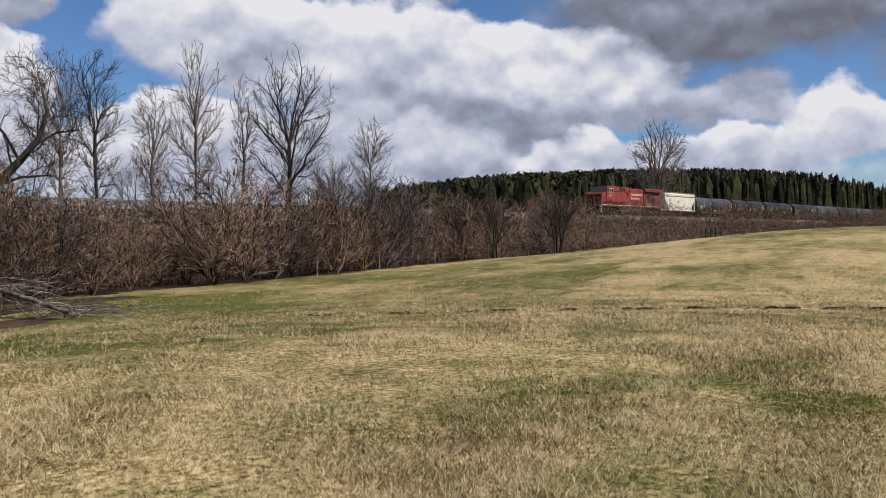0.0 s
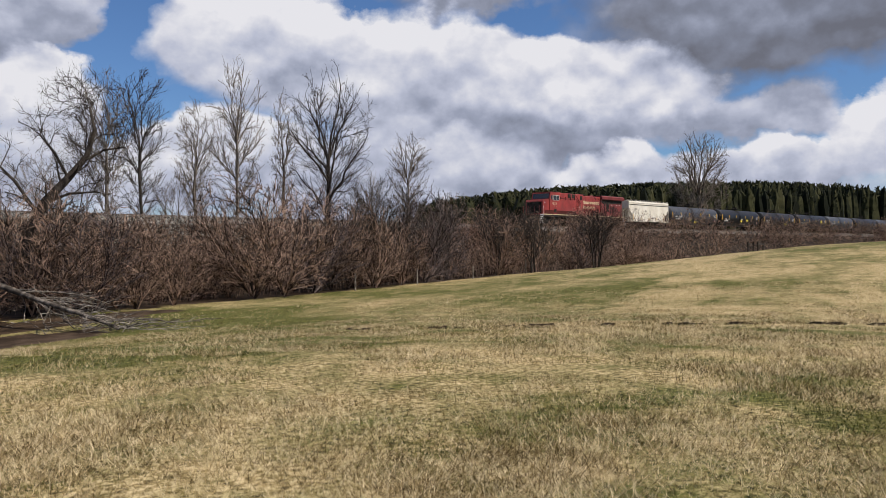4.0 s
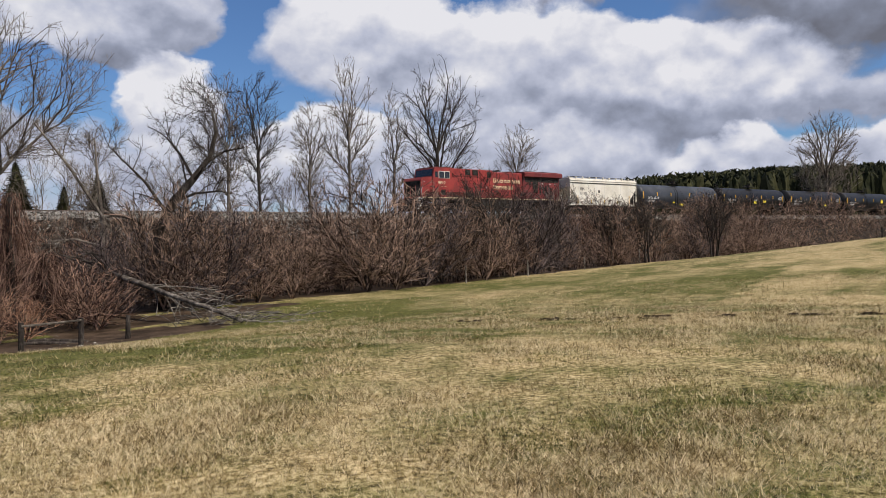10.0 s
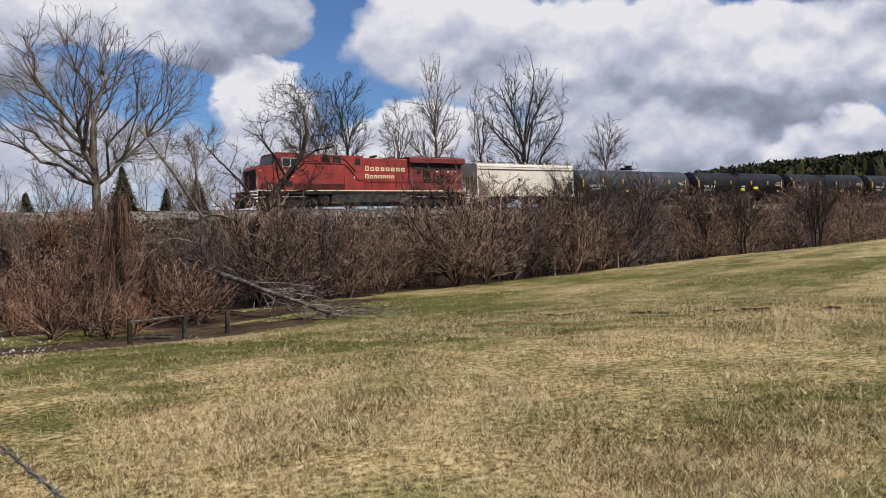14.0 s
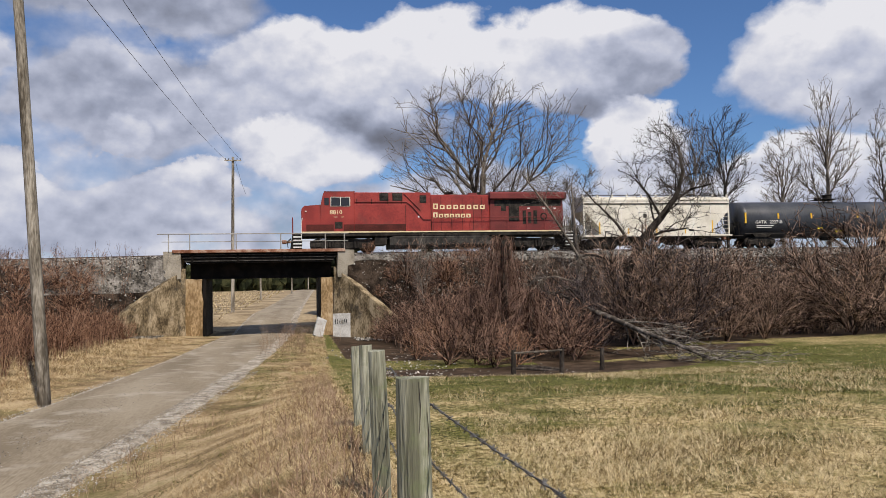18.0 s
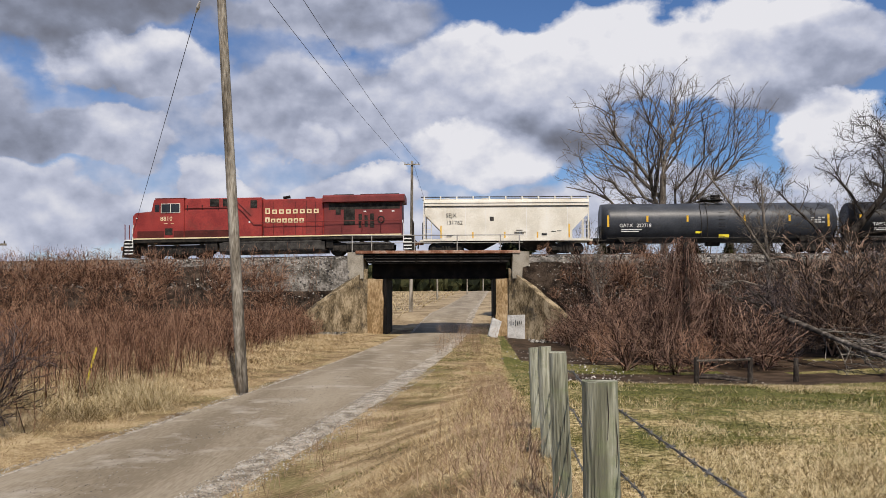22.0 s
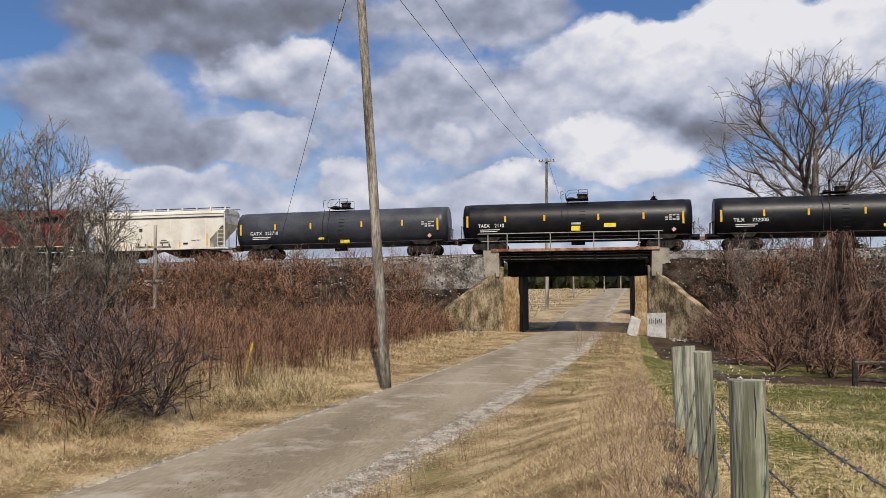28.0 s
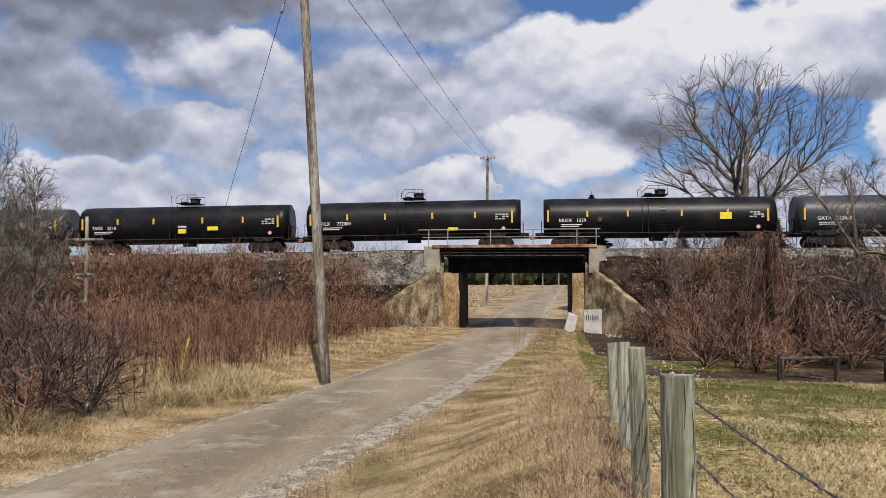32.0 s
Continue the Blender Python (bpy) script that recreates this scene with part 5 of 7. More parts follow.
for x, y, s in ((-10.0, 52.3, 0.6), (-10.8, 51.5, 0.75), (-11.6, 52.2, 0.85), (-9.9, 51.2, 0.55), (-12.4, 51.0, 0.9)):
    plant(rng.choice(REDS), x, y, s, "leafless red-brown shrub in front of the wing wall", "red-brown shrubs west of the lane")
for k in range(20):
    y = rng.uniform(48.5, 55.0)
    x = 5.0 + (57 - y) * 0.6 + 5.0 * rng.random()
    plant(rng.choice(DARKS + REDS), x, y, rng.uniform(0.55, 0.8), "leafless brown shrub tangled beside the bridge", "brown shrubs on the bank")
for k in range(20):
    x = rng.uniform(-30, -11)
    plant(rng.choice(REDS), x, float(track_y(x)) - rng.uniform(4.6, 7.2), rng.uniform(0.75, 1.0), "leafless red-brown shrub on the slope west of the bridge", "red-brown shrubs west of the lane")
for k in range(14):
    x, y = rng.uniform(5.2, 13), rng.uniform(54.6, 57.2)
    plant(rng.choice(REDS), x, y, rng.uniform(0.4, 0.6), "low leafless red-brown shrub high on the bank beside the bridge", "red-brown shrubs east of the bridge")
for x, y, s in ((5.6, 53.2, 0.55), (6.3, 52.0, 0.7), (7.0, 51.0, 0.75)):
    plant(rng.choice(REDS), x, y, s, "leafless red-brown shrub in front of the wing wall", "red-brown shrubs east of the bridge")
for bearing, y, s in ((31.5, 17.5, 0.9), (34.5, 16.5, 1.0), (38, 17.5, 1.05), (36, 20.5, 1.1), (41.5, 18, 1.1)):
    x, yy = at_bearing(bearing, y)
    plant(GREYS[int(y) % 2], x, yy, s, "dense grey-purple leafless shrub near the lane", "grey shrubs near the lane")
BUSHES = [dome_shrub(300 + k, 6.0, 5.6, M[m], counts=(12, 80, 380), thin=0.014, spray=0.5, gap=0.42) for k, m in enumerate(("twig", "twig", "grey_shrub"))]
for k, (bearing, y, s) in enumerate(((-40.3, 40.5, 1.05), (-48.6, 41.5, 0.95), (-52, 42, 0.9), (-55.6, 41.5, 0.95), (-58.6, 42, 0.85), (-61.5, 40, 0.9), (-64.5, 38, 0.8), (-33, 41.5, 0.8), (-28, 41, 0.85), (-45, 44, 0.9), (-36.5, 45, 0.8), (-20.5, 42, 0.75), (-24.5, 42.5, 0.95), (-26.3, 41.5, 0.9), (-22.3, 42.5, 0.85), (-30.6, 41.5, 0.95), (-38.2, 41.5, 1.15), (-42.4, 41.5, 1.25), (-43.6, 43, 1.2), (-46.6, 41.5, 1.2), (-50.2, 41.5, 1.05), (-25.4, 42, 1.05), (-28, 42.5, 1.05))):
    x, yy = at_bearing(bearing, y)
    plant(BUSHES[k % 3], x, yy, s * (1.25 if k % 4 == 0 else 1.0), "tall many-stemmed leafless bush along the pasture fence", "tall bushes along the fence")


def blades(name, pts, height, width, lean, mat, label, category, seed, kind="stuff"):
    """Single narrow blades, each one triangle, at the rows of pts (x, y, z)."""
    rg = np.random.default_rng(seed)
    n = len(pts)
    a, b = rg.uniform(0, 2 * np.pi, n), rg.uniform(0, 2 * np.pi, n)
    h = height * rg.uniform(0.55, 1.25, n)
    w = width * rg.uniform(0.7, 1.3, n)
    side = np.stack([np.cos(a), np.sin(a), np.zeros(n)], 1) * w[:, None]
    tilt = np.clip(rg.normal(lean, 0.32, n), 0.0, 1.5)
    top = pts + np.stack([np.cos(b) * np.sin(tilt), np.sin(b) * np.sin(tilt), np.cos(tilt)], 1) * h[:, None]
    v = np.empty((n, 3, 3), np.float32)
    v[:, 0], v[:, 1], v[:, 2] = pts - side, pts + side, top
    me = bpy.data.meshes.new(name)
    me.vertices.add(3 * n)
    me.vertices.foreach_set("co", v.ravel())
    me.loops.add(3 * n)
    me.loops.foreach_set("vertex_index", np.arange(3 * n, dtype=np.int32))
    me.polygons.add(n)
    me.polygons.foreach_set("loop_start", np.arange(0, 3 * n, 3, dtype=np.int32))
    me.polygons.foreach_set("loop_total", np.full(n, 3, dtype=np.int32))
    me.materials.append(mat)
    me.update()
    tagged(new(name, me), label, category, kind=kind)


def patchy(x, y, scale, seed):
    return np.array([noise.noise((p * scale, q * scale, seed)) for p, q in zip(x, y)])


def on_ground(x, y):
    return np.stack([x, y, ground_z(x, y) - 0.01], 1)


def pasture():
    rg = np.random.default_rng(4)
    n = 680000
    r = 2.2 * np.where(rg.random(n) < 0.72, 45 / 2.2, 9 / 2.2) ** rg.random(n)
    a = np.radians(rg.uniform(-95, 6, n))
    x, y = -np.sin(a) * r, np.cos(a) * r
    keep = (x > 0.5 + 0.03 * y) & (y < 38) & (low_mud(x, y) > 1.05)
    x, y, r = x[keep], y[keep], r[keep]
    g = 0.9 * patchy(x, y, 0.55, 3) + 0.7 * patchy(x, y, 0.16, 9) + 0.65 * patchy(x, y, 1.7, 1)
    g += 0.35 * smoothstep(15, 30, y) * (1 - smoothstep(18, 30, x))
    g += 0.75 * (1 - smoothstep(8, 24, x)) * smoothstep(6, 11, y) + 0.55 * smoothstep(17, 24, y) * (1 - smoothstep(12, 22, x))
    green = g > 0.13 + 0.13 * rg.standard_normal(len(g))
    tuft = 1 + 1.0 * np.clip(patchy(x, y, 1.1, 12), 0, 1) * (g < 0)
    pts = on_ground(x, y)
    far = 0.0010 + 0.00026 * r
    blades("dry_grass", pts[~green], (0.080 * tuft + 0.0014 * r)[~green], far[~green], 1.12, M["straw_blade"], "matted dry straw-coloured pasture grass", "grass", 1)
    blades("green_grass", pts[green], (0.045 + 0.0010 * r)[green], far[green], 1.0, M["green_blade"], "short dark green grass in patches", "grass", 2)
    # tussocks of pale blades leaning outwards
    m = 30000
    rt = 2.4 * (34 / 2.4) ** rg.random(m)
    at = np.radians(rg.uniform(-95, 6, m))
    tx, ty = -np.sin(at) * rt, np.cos(at) * rt
    ok = (tx > 0.7 + 0.03 * ty) & (low_mud(tx, ty) > 1.1)
    ok &= (tx > 9 - 0.1 * ty) | (rg.random(m) < 0.3)
    ok &= patchy(tx, ty, 0.45, 17) + 0.5 * patchy(tx, ty, 1.6, 19) > -0.05
    tx, ty, rt = np.repeat(tx[ok], 18), np.repeat(ty[ok], 18), np.repeat(rt[ok], 18)
    tx = tx + rg.normal(0, 1, len(tx)) * (0.05 + 0.0045 * rt)
    ty = ty + rg.normal(0, 1, len(tx)) * (0.05 + 0.0045 * rt)
    blades("grass_tussocks", on_ground(tx, ty), 0.095 + 0.0012 * rt, 0.0010 + 0.00024 * rt, 0.95, M["straw_blade"], "tussocks of pale dry grass across the pasture", "grass", 8)
    # taller single stalks
    pick = rg.random(len(x)) < 0.004
    blades("grass_stalks", pts[pick], np.full(pick.sum(), 0.17), (far * 0.7)[pick], 0.35, M["straw_blade"], "thin pale grass stalks standing above the pasture", "grass", 3)


pasture()


def verges():
    rg = np.random.default_rng(6)
    # between the lane and the fence
    n = 150000
    y = 2.5 * (54 / 2.5) ** rg.random(n)
    lo, hi = road_x(y) + 2.4, 0.6 + 0.03 * y
    x = lo + (hi - lo) * rg.random(n)
    tall = smoothstep(0.25, 0.8, (x - lo) / (hi - lo)) * (0.6 + 0.8 * np.clip(patchy(x, y, 0.6, 4) + 0.5, 0, 1))
    pts = on_ground(x, y)
    low = ((x - lo) / (hi - lo) < 0.5 + 0.25 * patchy(x, y, 0.5, 14)) & (rg.random(n) < 0.55)
    blades("verge_grass", pts[~low], (0.05 + 0.07 * tall)[~low], (0.0009 + 0.00030 * y)[~low], 1.15, M["straw"], "matted dry straw grass on the verge", "grass", 4)
    blades("green_grass", pts[low], np.full(low.sum(), 0.05), (0.0009 + 0.00030 * y)[low], 1.0, M["green_blade"], "short green grass beside the gravel shoulder", "grass", 9)
    # west of the lane
    n = 130000
    y = 5 * (52 / 5) ** rg.random(n)
    d = 2.3 + 7.0 * rg.random(n) ** 1.1
    x = road_x(y) - d
    tall = smoothstep(2.6, 5.0, d) * (0.7 + 0.9 * np.clip(patchy(x, y, 0.5, 8) + 0.3, 0, 1))
    blades("verge_grass", on_ground(x, y), 0.06 + 0.20 * tall, 0.0012 + 0.00032 * np.hypot(x, y), 1.1, M["straw"], "tall dry orange-brown grass on the verge", "grass", 5)
    # clumps of tall grass leaning over near the pole
    for k, (bx, by, s) in enumerate([(-9.1, 23.4, 0.85), (-8.9, 21.5, 1.0), (-10.2, 22.5, 1.15), (-9.6, 19.8, 0.8), (-11.5, 20.5, 0.9), (-12.5, 17.5, 0.8), (-11.0, 15.5, 0.7)]):
        m = 3200
        q = rg.normal(0, 0.45 * s, (m, 2)) + (bx, by)
        blades("grass_clump", on_ground(q[:, 0], q[:, 1]), np.full(m, 0.8 * s), np.full(m, 0.005), 1.0, M["straw_blade"], "large clump of drooping dry straw grass", "grass clump", 20 + k, kind="")
    # stubble rows past the bridge
    n = 26000
    y = rg.uniform(72, 200, n)
    x = np.round(rg.uniform(-40, 30, n) / 0.9) * 0.9 + rg.normal(0, 0.08, n)
    keep = np.abs(x - road_x(y)) > 4.5
    x, y = x[keep], y[keep]
    blades("corn_stubble", on_ground(x, y), np.full(len(x), 0.35), np.full(len(x), 0.03), 0.3, M["straw_blade"], "cut corn stubble in rows", "stubble", 7)


verges()


def stem_thicket(name, label, spots, mat, seed, r=0.007, twigs=3):
    """Thin upright stems with a few twigs each, joined."""
    rg, f = random.Random(seed), Form()
    for x, y, z, h in spots:
        d = Vector((rg.gauss(0, 0.16), rg.gauss(0, 0.16), 1))
        a = Vector((x, y, z - 0.1))
        m, b = a + d * h * 0.55, a + d * h + Vector((rg.gauss(0, 0.12), rg.gauss(0, 0.12), 0)) * h
        f.tube([a, m, b], [r * 1.25, r, r * 0.6], 3, caps=False)
        for k in range(twigs):
            p = a.lerp(b, rg.uniform(0.35, 0.9))
            e = p + Vector((rg.gauss(0, 0.5), rg.gauss(0, 0.5), rg.uniform(0.35, 0.9))).normalized() * h * rg.uniform(0.18, 0.4)
            f.tube([p, e], [r * 0.7, r * 0.5], 3, caps=False)
    tagged(new(name, f.mesh(name, mat)), label, "thicket", kind="stuff")


rg = random.Random(77)
spots = []
while len(spots) < 7000:
    y = 13 + 44 * rg.random() ** 0.8
    x = -10.2 + rg.gauss(0, 0.35) - rg.random() ** 1.4 * min(38, y)
    if x > float(road_x(y)) - 3.6 or (y < 21 and rg.random() < 0.85):
        continue
    spots.append((x, y, bank_z(x, y), rg.uniform(0.9, 2.2) * (0.65 if y > 51 else 1)))
stem_thicket("stem_thicket", "dense thicket of thin red-brown stems west of the lane", spots, M["red_twig"], 1, 0.008)
spots = []
while len(spots) < 3600:
    x = 6 + 70 * rg.random() ** 1.2
    y = float(track_y(x)) - rg.uniform(4.6, 16)
    spots.append((x, y, bank_z(x, y), rg.uniform(0.6, 1.8)))
stem_thicket("stem_thicket", "tangle of thin brown stems on the bank", spots, M["twig"], 2, 0.011)
spots = [(float(road_x(y)) + 2.9 + (abs(rg.gauss(0, 1.0))), y, float(ground_z(float(road_x(y)) + 3.4, y)), rg.uniform(0.25, 0.6)) for y in [5.5 + 14 * rg.random() ** 1.3 for _ in range(250)]]
for k in range(1300):
    y = 3.6 + 30 * rg.random() ** 1.5
    x = 0.45 + 0.03 * y - abs(rg.gauss(0, 0.42)) * (1 + 0.03 * y)
    spots.append((x, y, float(ground_z(x, y)), rg.uniform(0.12, 0.36)))
spots += [(rg.gauss(0.2, 0.8), y, float(ground_z(0.3, y)), rg.uniform(0.5, 1.4)) for y in [38 + 14 * rg.random() for _ in range(260)]]
stem_thicket("dead_weeds", "grey-brown dead weed stalks on the verge", spots, M["weed"], 3, 0.0035, 4)


def vine_column(bearing, y, height, seed):
    """A broken trunk hung with vines down to the ground."""
    rg = random.Random(seed)
    x, yy = at_bearing(bearing, y)
    z = bank_z(x, yy)
    root = thing("vine_covered_stump", "broken dark trunk hung with red-brown vines", "stump")
    part("trunk", Form().tube([(x, yy, z - 0.3), (x + 0.05, yy, z + height * 0.5), (x + 0.12, yy, z + height)], [0.22, 0.19, 0.16], 9), M["dark_bark"], root)
    f = Form()
    for k in range(520):
        a, h = rg.uniform(0, 2 * math.pi), height * rg.uniform(0.35, 1.02)
        reach = rg.uniform(0.25, 1.0) * (0.55 + 0.6 * (1 - h / height)) + 0.1
        p0 = Vector((x + 0.15 * math.cos(a), yy + 0.15 * math.sin(a), z + h))
        p1 = p0 + Vector((math.cos(a) * reach * 0.7, math.sin(a) * reach * 0.7, 0.15))
        p2 = p1 + Vector((math.cos(a) * reach * 0.4 + rg.gauss(0, 0.45), math.sin(a) * reach * 0.4 + rg.gauss(0, 0.3), -h * rg.uniform(0.05, 0.6)))
        f.tube([p0, p1, (p1 + p2) / 2 + Vector((rg.gauss(0, 0.1), 0, 0)), p2], [0.012, 0.011, 0.010, 0.008], 3, caps=False)
    part("vines", f, M["vine"], root, "hanging red-brown vines")


vine_column(-15.3, 40, 6.2, 1)
vine_column(-17.2, 39, 3.4, 2)
vine_column(-13.0, 41, 3.6, 3)


def fallen_branch():
    """The limb that broke off and lies with its twigs on the pasture."""
    rg = random.Random(12)
    root = thing("fallen_limb", "broken pale grey tree limb lying with splayed branches", "branch")
    x0, y0 = at_bearing(-21.0, 42)
    base = Vector((x0, y0, bank_z(x0, y0) + 2.2))
    x1, y1 = at_bearing(-29.5, 31.5)
    tip = Vector((x1, y1, float(ground_z(x1, y1)) + 0.15))
    main = [base.lerp(tip, u) + Vector((0.1 * math.sin(9 * u), 0, 0.35 * u * (1 - u))) for u in np.linspace(0, 1, 9)]
    part("limb", Form().tube(main, [0.17 - 0.013 * k for k in range(9)], 9), M["dead_wood"], root, smooth=True)
    for k in range(32):
        u = rg.uniform(0.3, 1.0)
        p = main[int(u * 8)].lerp(main[min(8, int(u * 8) + 1)], u * 8 - int(u * 8))
        way = Vector((rg.uniform(-0.15, 1.0), rg.uniform(-1.0, -0.1), rg.uniform(-0.45, 0.15))).normalized()
        ln, r = rg.uniform(1.4, 4.8), rg.uniform(0.018, 0.05)
        f = Form()
        pts = [p]
        for j in range(6):
            way = (way + Vector((rg.gauss(0.06, 0.34), rg.gauss(-0.02, 0.3), rg.gauss(-0.10, 0.2)))).normalized()
            q = pts[-1] + way * ln / 6
            q.z = max(q.z, float(ground_z(q.x, q.y)) + 0.05 + 0.4 * rg.random() * (j < 5))
            pts.append(q)
        f.tube(pts, [r * (1 - 0.12 * j) for j in range(7)], 5, caps=False)
        for j in range(6):
            c = pts[rg.randrange(1, 7)]
            e = c + Vector((rg.gauss(0.45, 0.5), rg.gauss(-0.25, 0.45), rg.gauss(0, 0.25)))
            e.z = max(e.z, float(ground_z(e.x, e.y)) + 0.04)
            f.tube([c, (c + e) / 2 + Vector((0, 0, 0.08)), e], [0.018, 0.015, 0.011], 3, caps=False)
        part("branch", f, M["dead_wood"], root)
    for k in range(7):
        g = Form()
        u = 0.02 + 0.05 * k
        p = base.lerp(tip, u * 0.2)
        e = p + Vector((-1.4 - 1.8 * rg.random(), rg.gauss(0, 0.5), rg.uniform(0.4, 2.2)))
        g.tube([p, (p + e) / 2 + Vector((rg.gauss(0, 0.25), 0, rg.gauss(0, 0.3))), e], [0.08, 0.05, 0.02], 5, caps=False)
        part("snag", g, M["dark_bark"], root, "dark upturned snag")


fallen_branch()


def drain_edge():
    """The broken lip of the shallow drain across the pasture, its shadow line put in as dark pieces, and its tufts."""
    rg, f = random.Random(14), Form()
    tufts = []
    for k in range(150):
        u = (k + rg.random()) / 150
        x = 15.6 + 12.8 * u + 0.8 * noise.noise((u * 9, 0, 0))
        y = 17.2 - 14.0 * u + 0.8 * noise.noise((u * 9, 5, 0))
        z = float(ground_z(x, y))
        for j in range(10):
            tufts.append((x + rg.gauss(0.25, 0.12), y + rg.gauss(0.25, 0.12), z))
        if noise.noise((u * 22, 2, 0)) < 0.06:
            continue
        a = radians(-47 + rg.gauss(0, 12))
        d, q = Vector((math.cos(a), math.sin(a), 0)), Vector((math.sin(a), -math.cos(a), 0)) * -1
        ln, h = rg.uniform(0.05, 0.16), rg.uniform(0.02, 0.085)
        c = Vector((x, y, z))
        base = [c - d * ln - q * 0.02, c + d * ln - q * 0.02, c + d * ln + q * 0.5, c - d * ln + q * 0.5]
        top = [c - d * ln * 0.9 + Vector((0, 0, h * rg.uniform(0.6, 1))), c + d * ln * 0.9 + Vector((0, 0, h * rg.uniform(0.6, 1)))]
        f.put([b - Vector((0, 0, 0.08)) for b in base] + top, [(0, 1, 5, 4), (1, 2, 5), (0, 4, 3), (4, 5, 2, 3)])
    tagged(new("drain_edge", f.mesh("drain_edge", M["shade_soil"])), "earth lip darkened as the shadow line of a shallow drain", "earth edge", kind="stuff")
    pts = np.array(tufts)
    blades("drain_tufts", pts, np.full(len(pts), 0.17), np.full(len(pts), 0.008), 0.9, M["straw_blade"], "tufts of dry grass along a shallow drain", "grass", 31)


drain_edge()


def logs():
    for k, (bearing, y, ln, turn, r) in enumerate([(-10.5, 46, 4.2, -12, 0.16), (-17.8, 33.5, 2.6, 8, 0.07), (-18.6, 34, 3.0, -6, 0.06)]):
        x, yy = at_bearing(bearing, y)
        z = bank_z(x, yy)
        ob = new("log", Form().tube([(-ln / 2, 0, 0.0), (-ln / 6, 0.05, 0.04), (ln / 4, -0.05, 0.02), (ln / 2, 0, 0)], [r, r * 0.95, r * 0.85, r * 0.7], 9).mesh("log", M["dark_bark"]))
        ob.matrix_world = pose(x, yy, z + r * 0.8, 0, 6, turn)
        tagged(ob, "dark fallen log among the brush", "log")


logs()


def stones(name, label, spots, seed, lo, hi, mat):
    """Loose angular stones, joined."""
    rg, f = random.Random(seed), Form()
    for x, y, z in spots:
        s = rg.uniform(lo, hi)
        p = [Vector((rg.gauss(0, 1), rg.gauss(0, 1), rg.gauss(0, 0.7))).normalized() * s for _ in range(6)]
        o = [Vector((s, 0, 0)), Vector((-s, 0, 0)), Vector((0, s, 0)), Vector((0, -s, 0)), Vector((0, 0, s * 0.8)), Vector((0, 0, -s * 0.6))]
        v = [a * 0.75 + b * 0.45 + Vector((x, y, z)) for a, b in zip(o, p)]
        f.put(v, [(0, 2, 4), (2, 1, 4), (1, 3, 4), (3, 0, 4), (2, 0, 5), (1, 2, 5), (3, 1, 5), (0, 3, 5)])
    tagged(new(name, f.mesh(name, mat)), label, "stones", kind="stuff")


rg = random.Random(21)
spots = []
for k in range(22000):
    x = rg.uniform(-45, 62)
    if GAP[0] - 0.4 < x < GAP[1] + 0.4:
        continue
    side = 1.7 + 5.4 * rg.random() ** 1.4
    y = float(track_y(x)) - side
    spots.append((x, y, bank_z(x, y) + 0.03))
stones("ballast_stones", "loose grey and pale ballast stones on the bank's shoulder", spots, 1, 0.05, 0.12, M["stone"])
spots = []
for k in range(300):
    x, y = rg.uniform(2.5, 12), rg.uniform(28, 45)
    if rg.random() < 0.6:
        x, y = rg.gauss(5, 1.6), rg.gauss(37, 4)
    spots.append((x, y, bank_z(x, y) + 0.02))
stones("scattered_stones", "pale stones scattered over the low ground", spots, 2, 0.03, 0.09, M["pebble"])
spots = []
for k in range(12000):
    y = 5.5 + 26 * rg.random() ** 1.6
    s = rg.random()
    x = float(road_x(y)) + (1.75 + 1.1 * rg.random() ** 1.1 if s < 0.75 else -1.85 - 0.4 * rg.random())
    spots.append((x, y, ROAD_Z + 0.025))
stones("shoulder_gravel", "loose grey gravel along the lane's edges", spots, 3, 0.008, 0.022, M["pebble"])
spots = []
for k in range(1500):
    y = 6 + 24 * rg.random()
    spots.append((float(road_x(y)) + rg.gauss(0.0, 0.35), y, ROAD_Z + 0.072))
stones("road_grit", "pale grit strewn along the middle of the lane", spots, 4, 0.006, 0.016, M["stone"])


def ties():
    me = Form().box(-0.115, 0.115, -1.3, 1.3, -0.13, 0.0, bevel=0.015).mesh("tie", M["tie"])
    holder = tagged(new("railway_ties"), "row of dark timber ties half sunk in ballast", "ties", kind="structure")
    for k in range(-130, 160):
        s = 0.55 * k
        if GAP[0] - 0.2 < s < GAP[1] + 0.2:
            continue
        x, y, h = track(s)
        ob = part("tie", me, None, holder)
        ob.matrix_world = pose(x, y, RAIL_Z - 0.155 - float(fall(x)), 0, 0, math.degrees(h))


ties()


# ---- train: each car is built along x, its front towards -x, the camera's side at -y, the rail's top at 0 ----
def wheel_mesh(r):
    f = Form()
    for s in (-1, 1):
        f.tube([(0, s * 0.68, 0), (0, s * 0.70, 0), (0, s * 0.78, 0), (0, s * 0.80, 0), (0, s * 0.83, 0)], [r + 0.025, r + 0.025, r, r - 0.02, r * 0.55], 24)
        f.tube([(0, s * 0.83, 0), (0, s * 0.93, 0)], [0.13, 0.11], 10)
    f.tube([(0, -0.8, 0), (0, 0.8, 0)], 0.08, 8)
    return f.mesh("wheelset", M["dark_steel"])


WHEEL = {0.42: wheel_mesh(0.42), 0.52: wheel_mesh(0.52)}
ROLLING = []


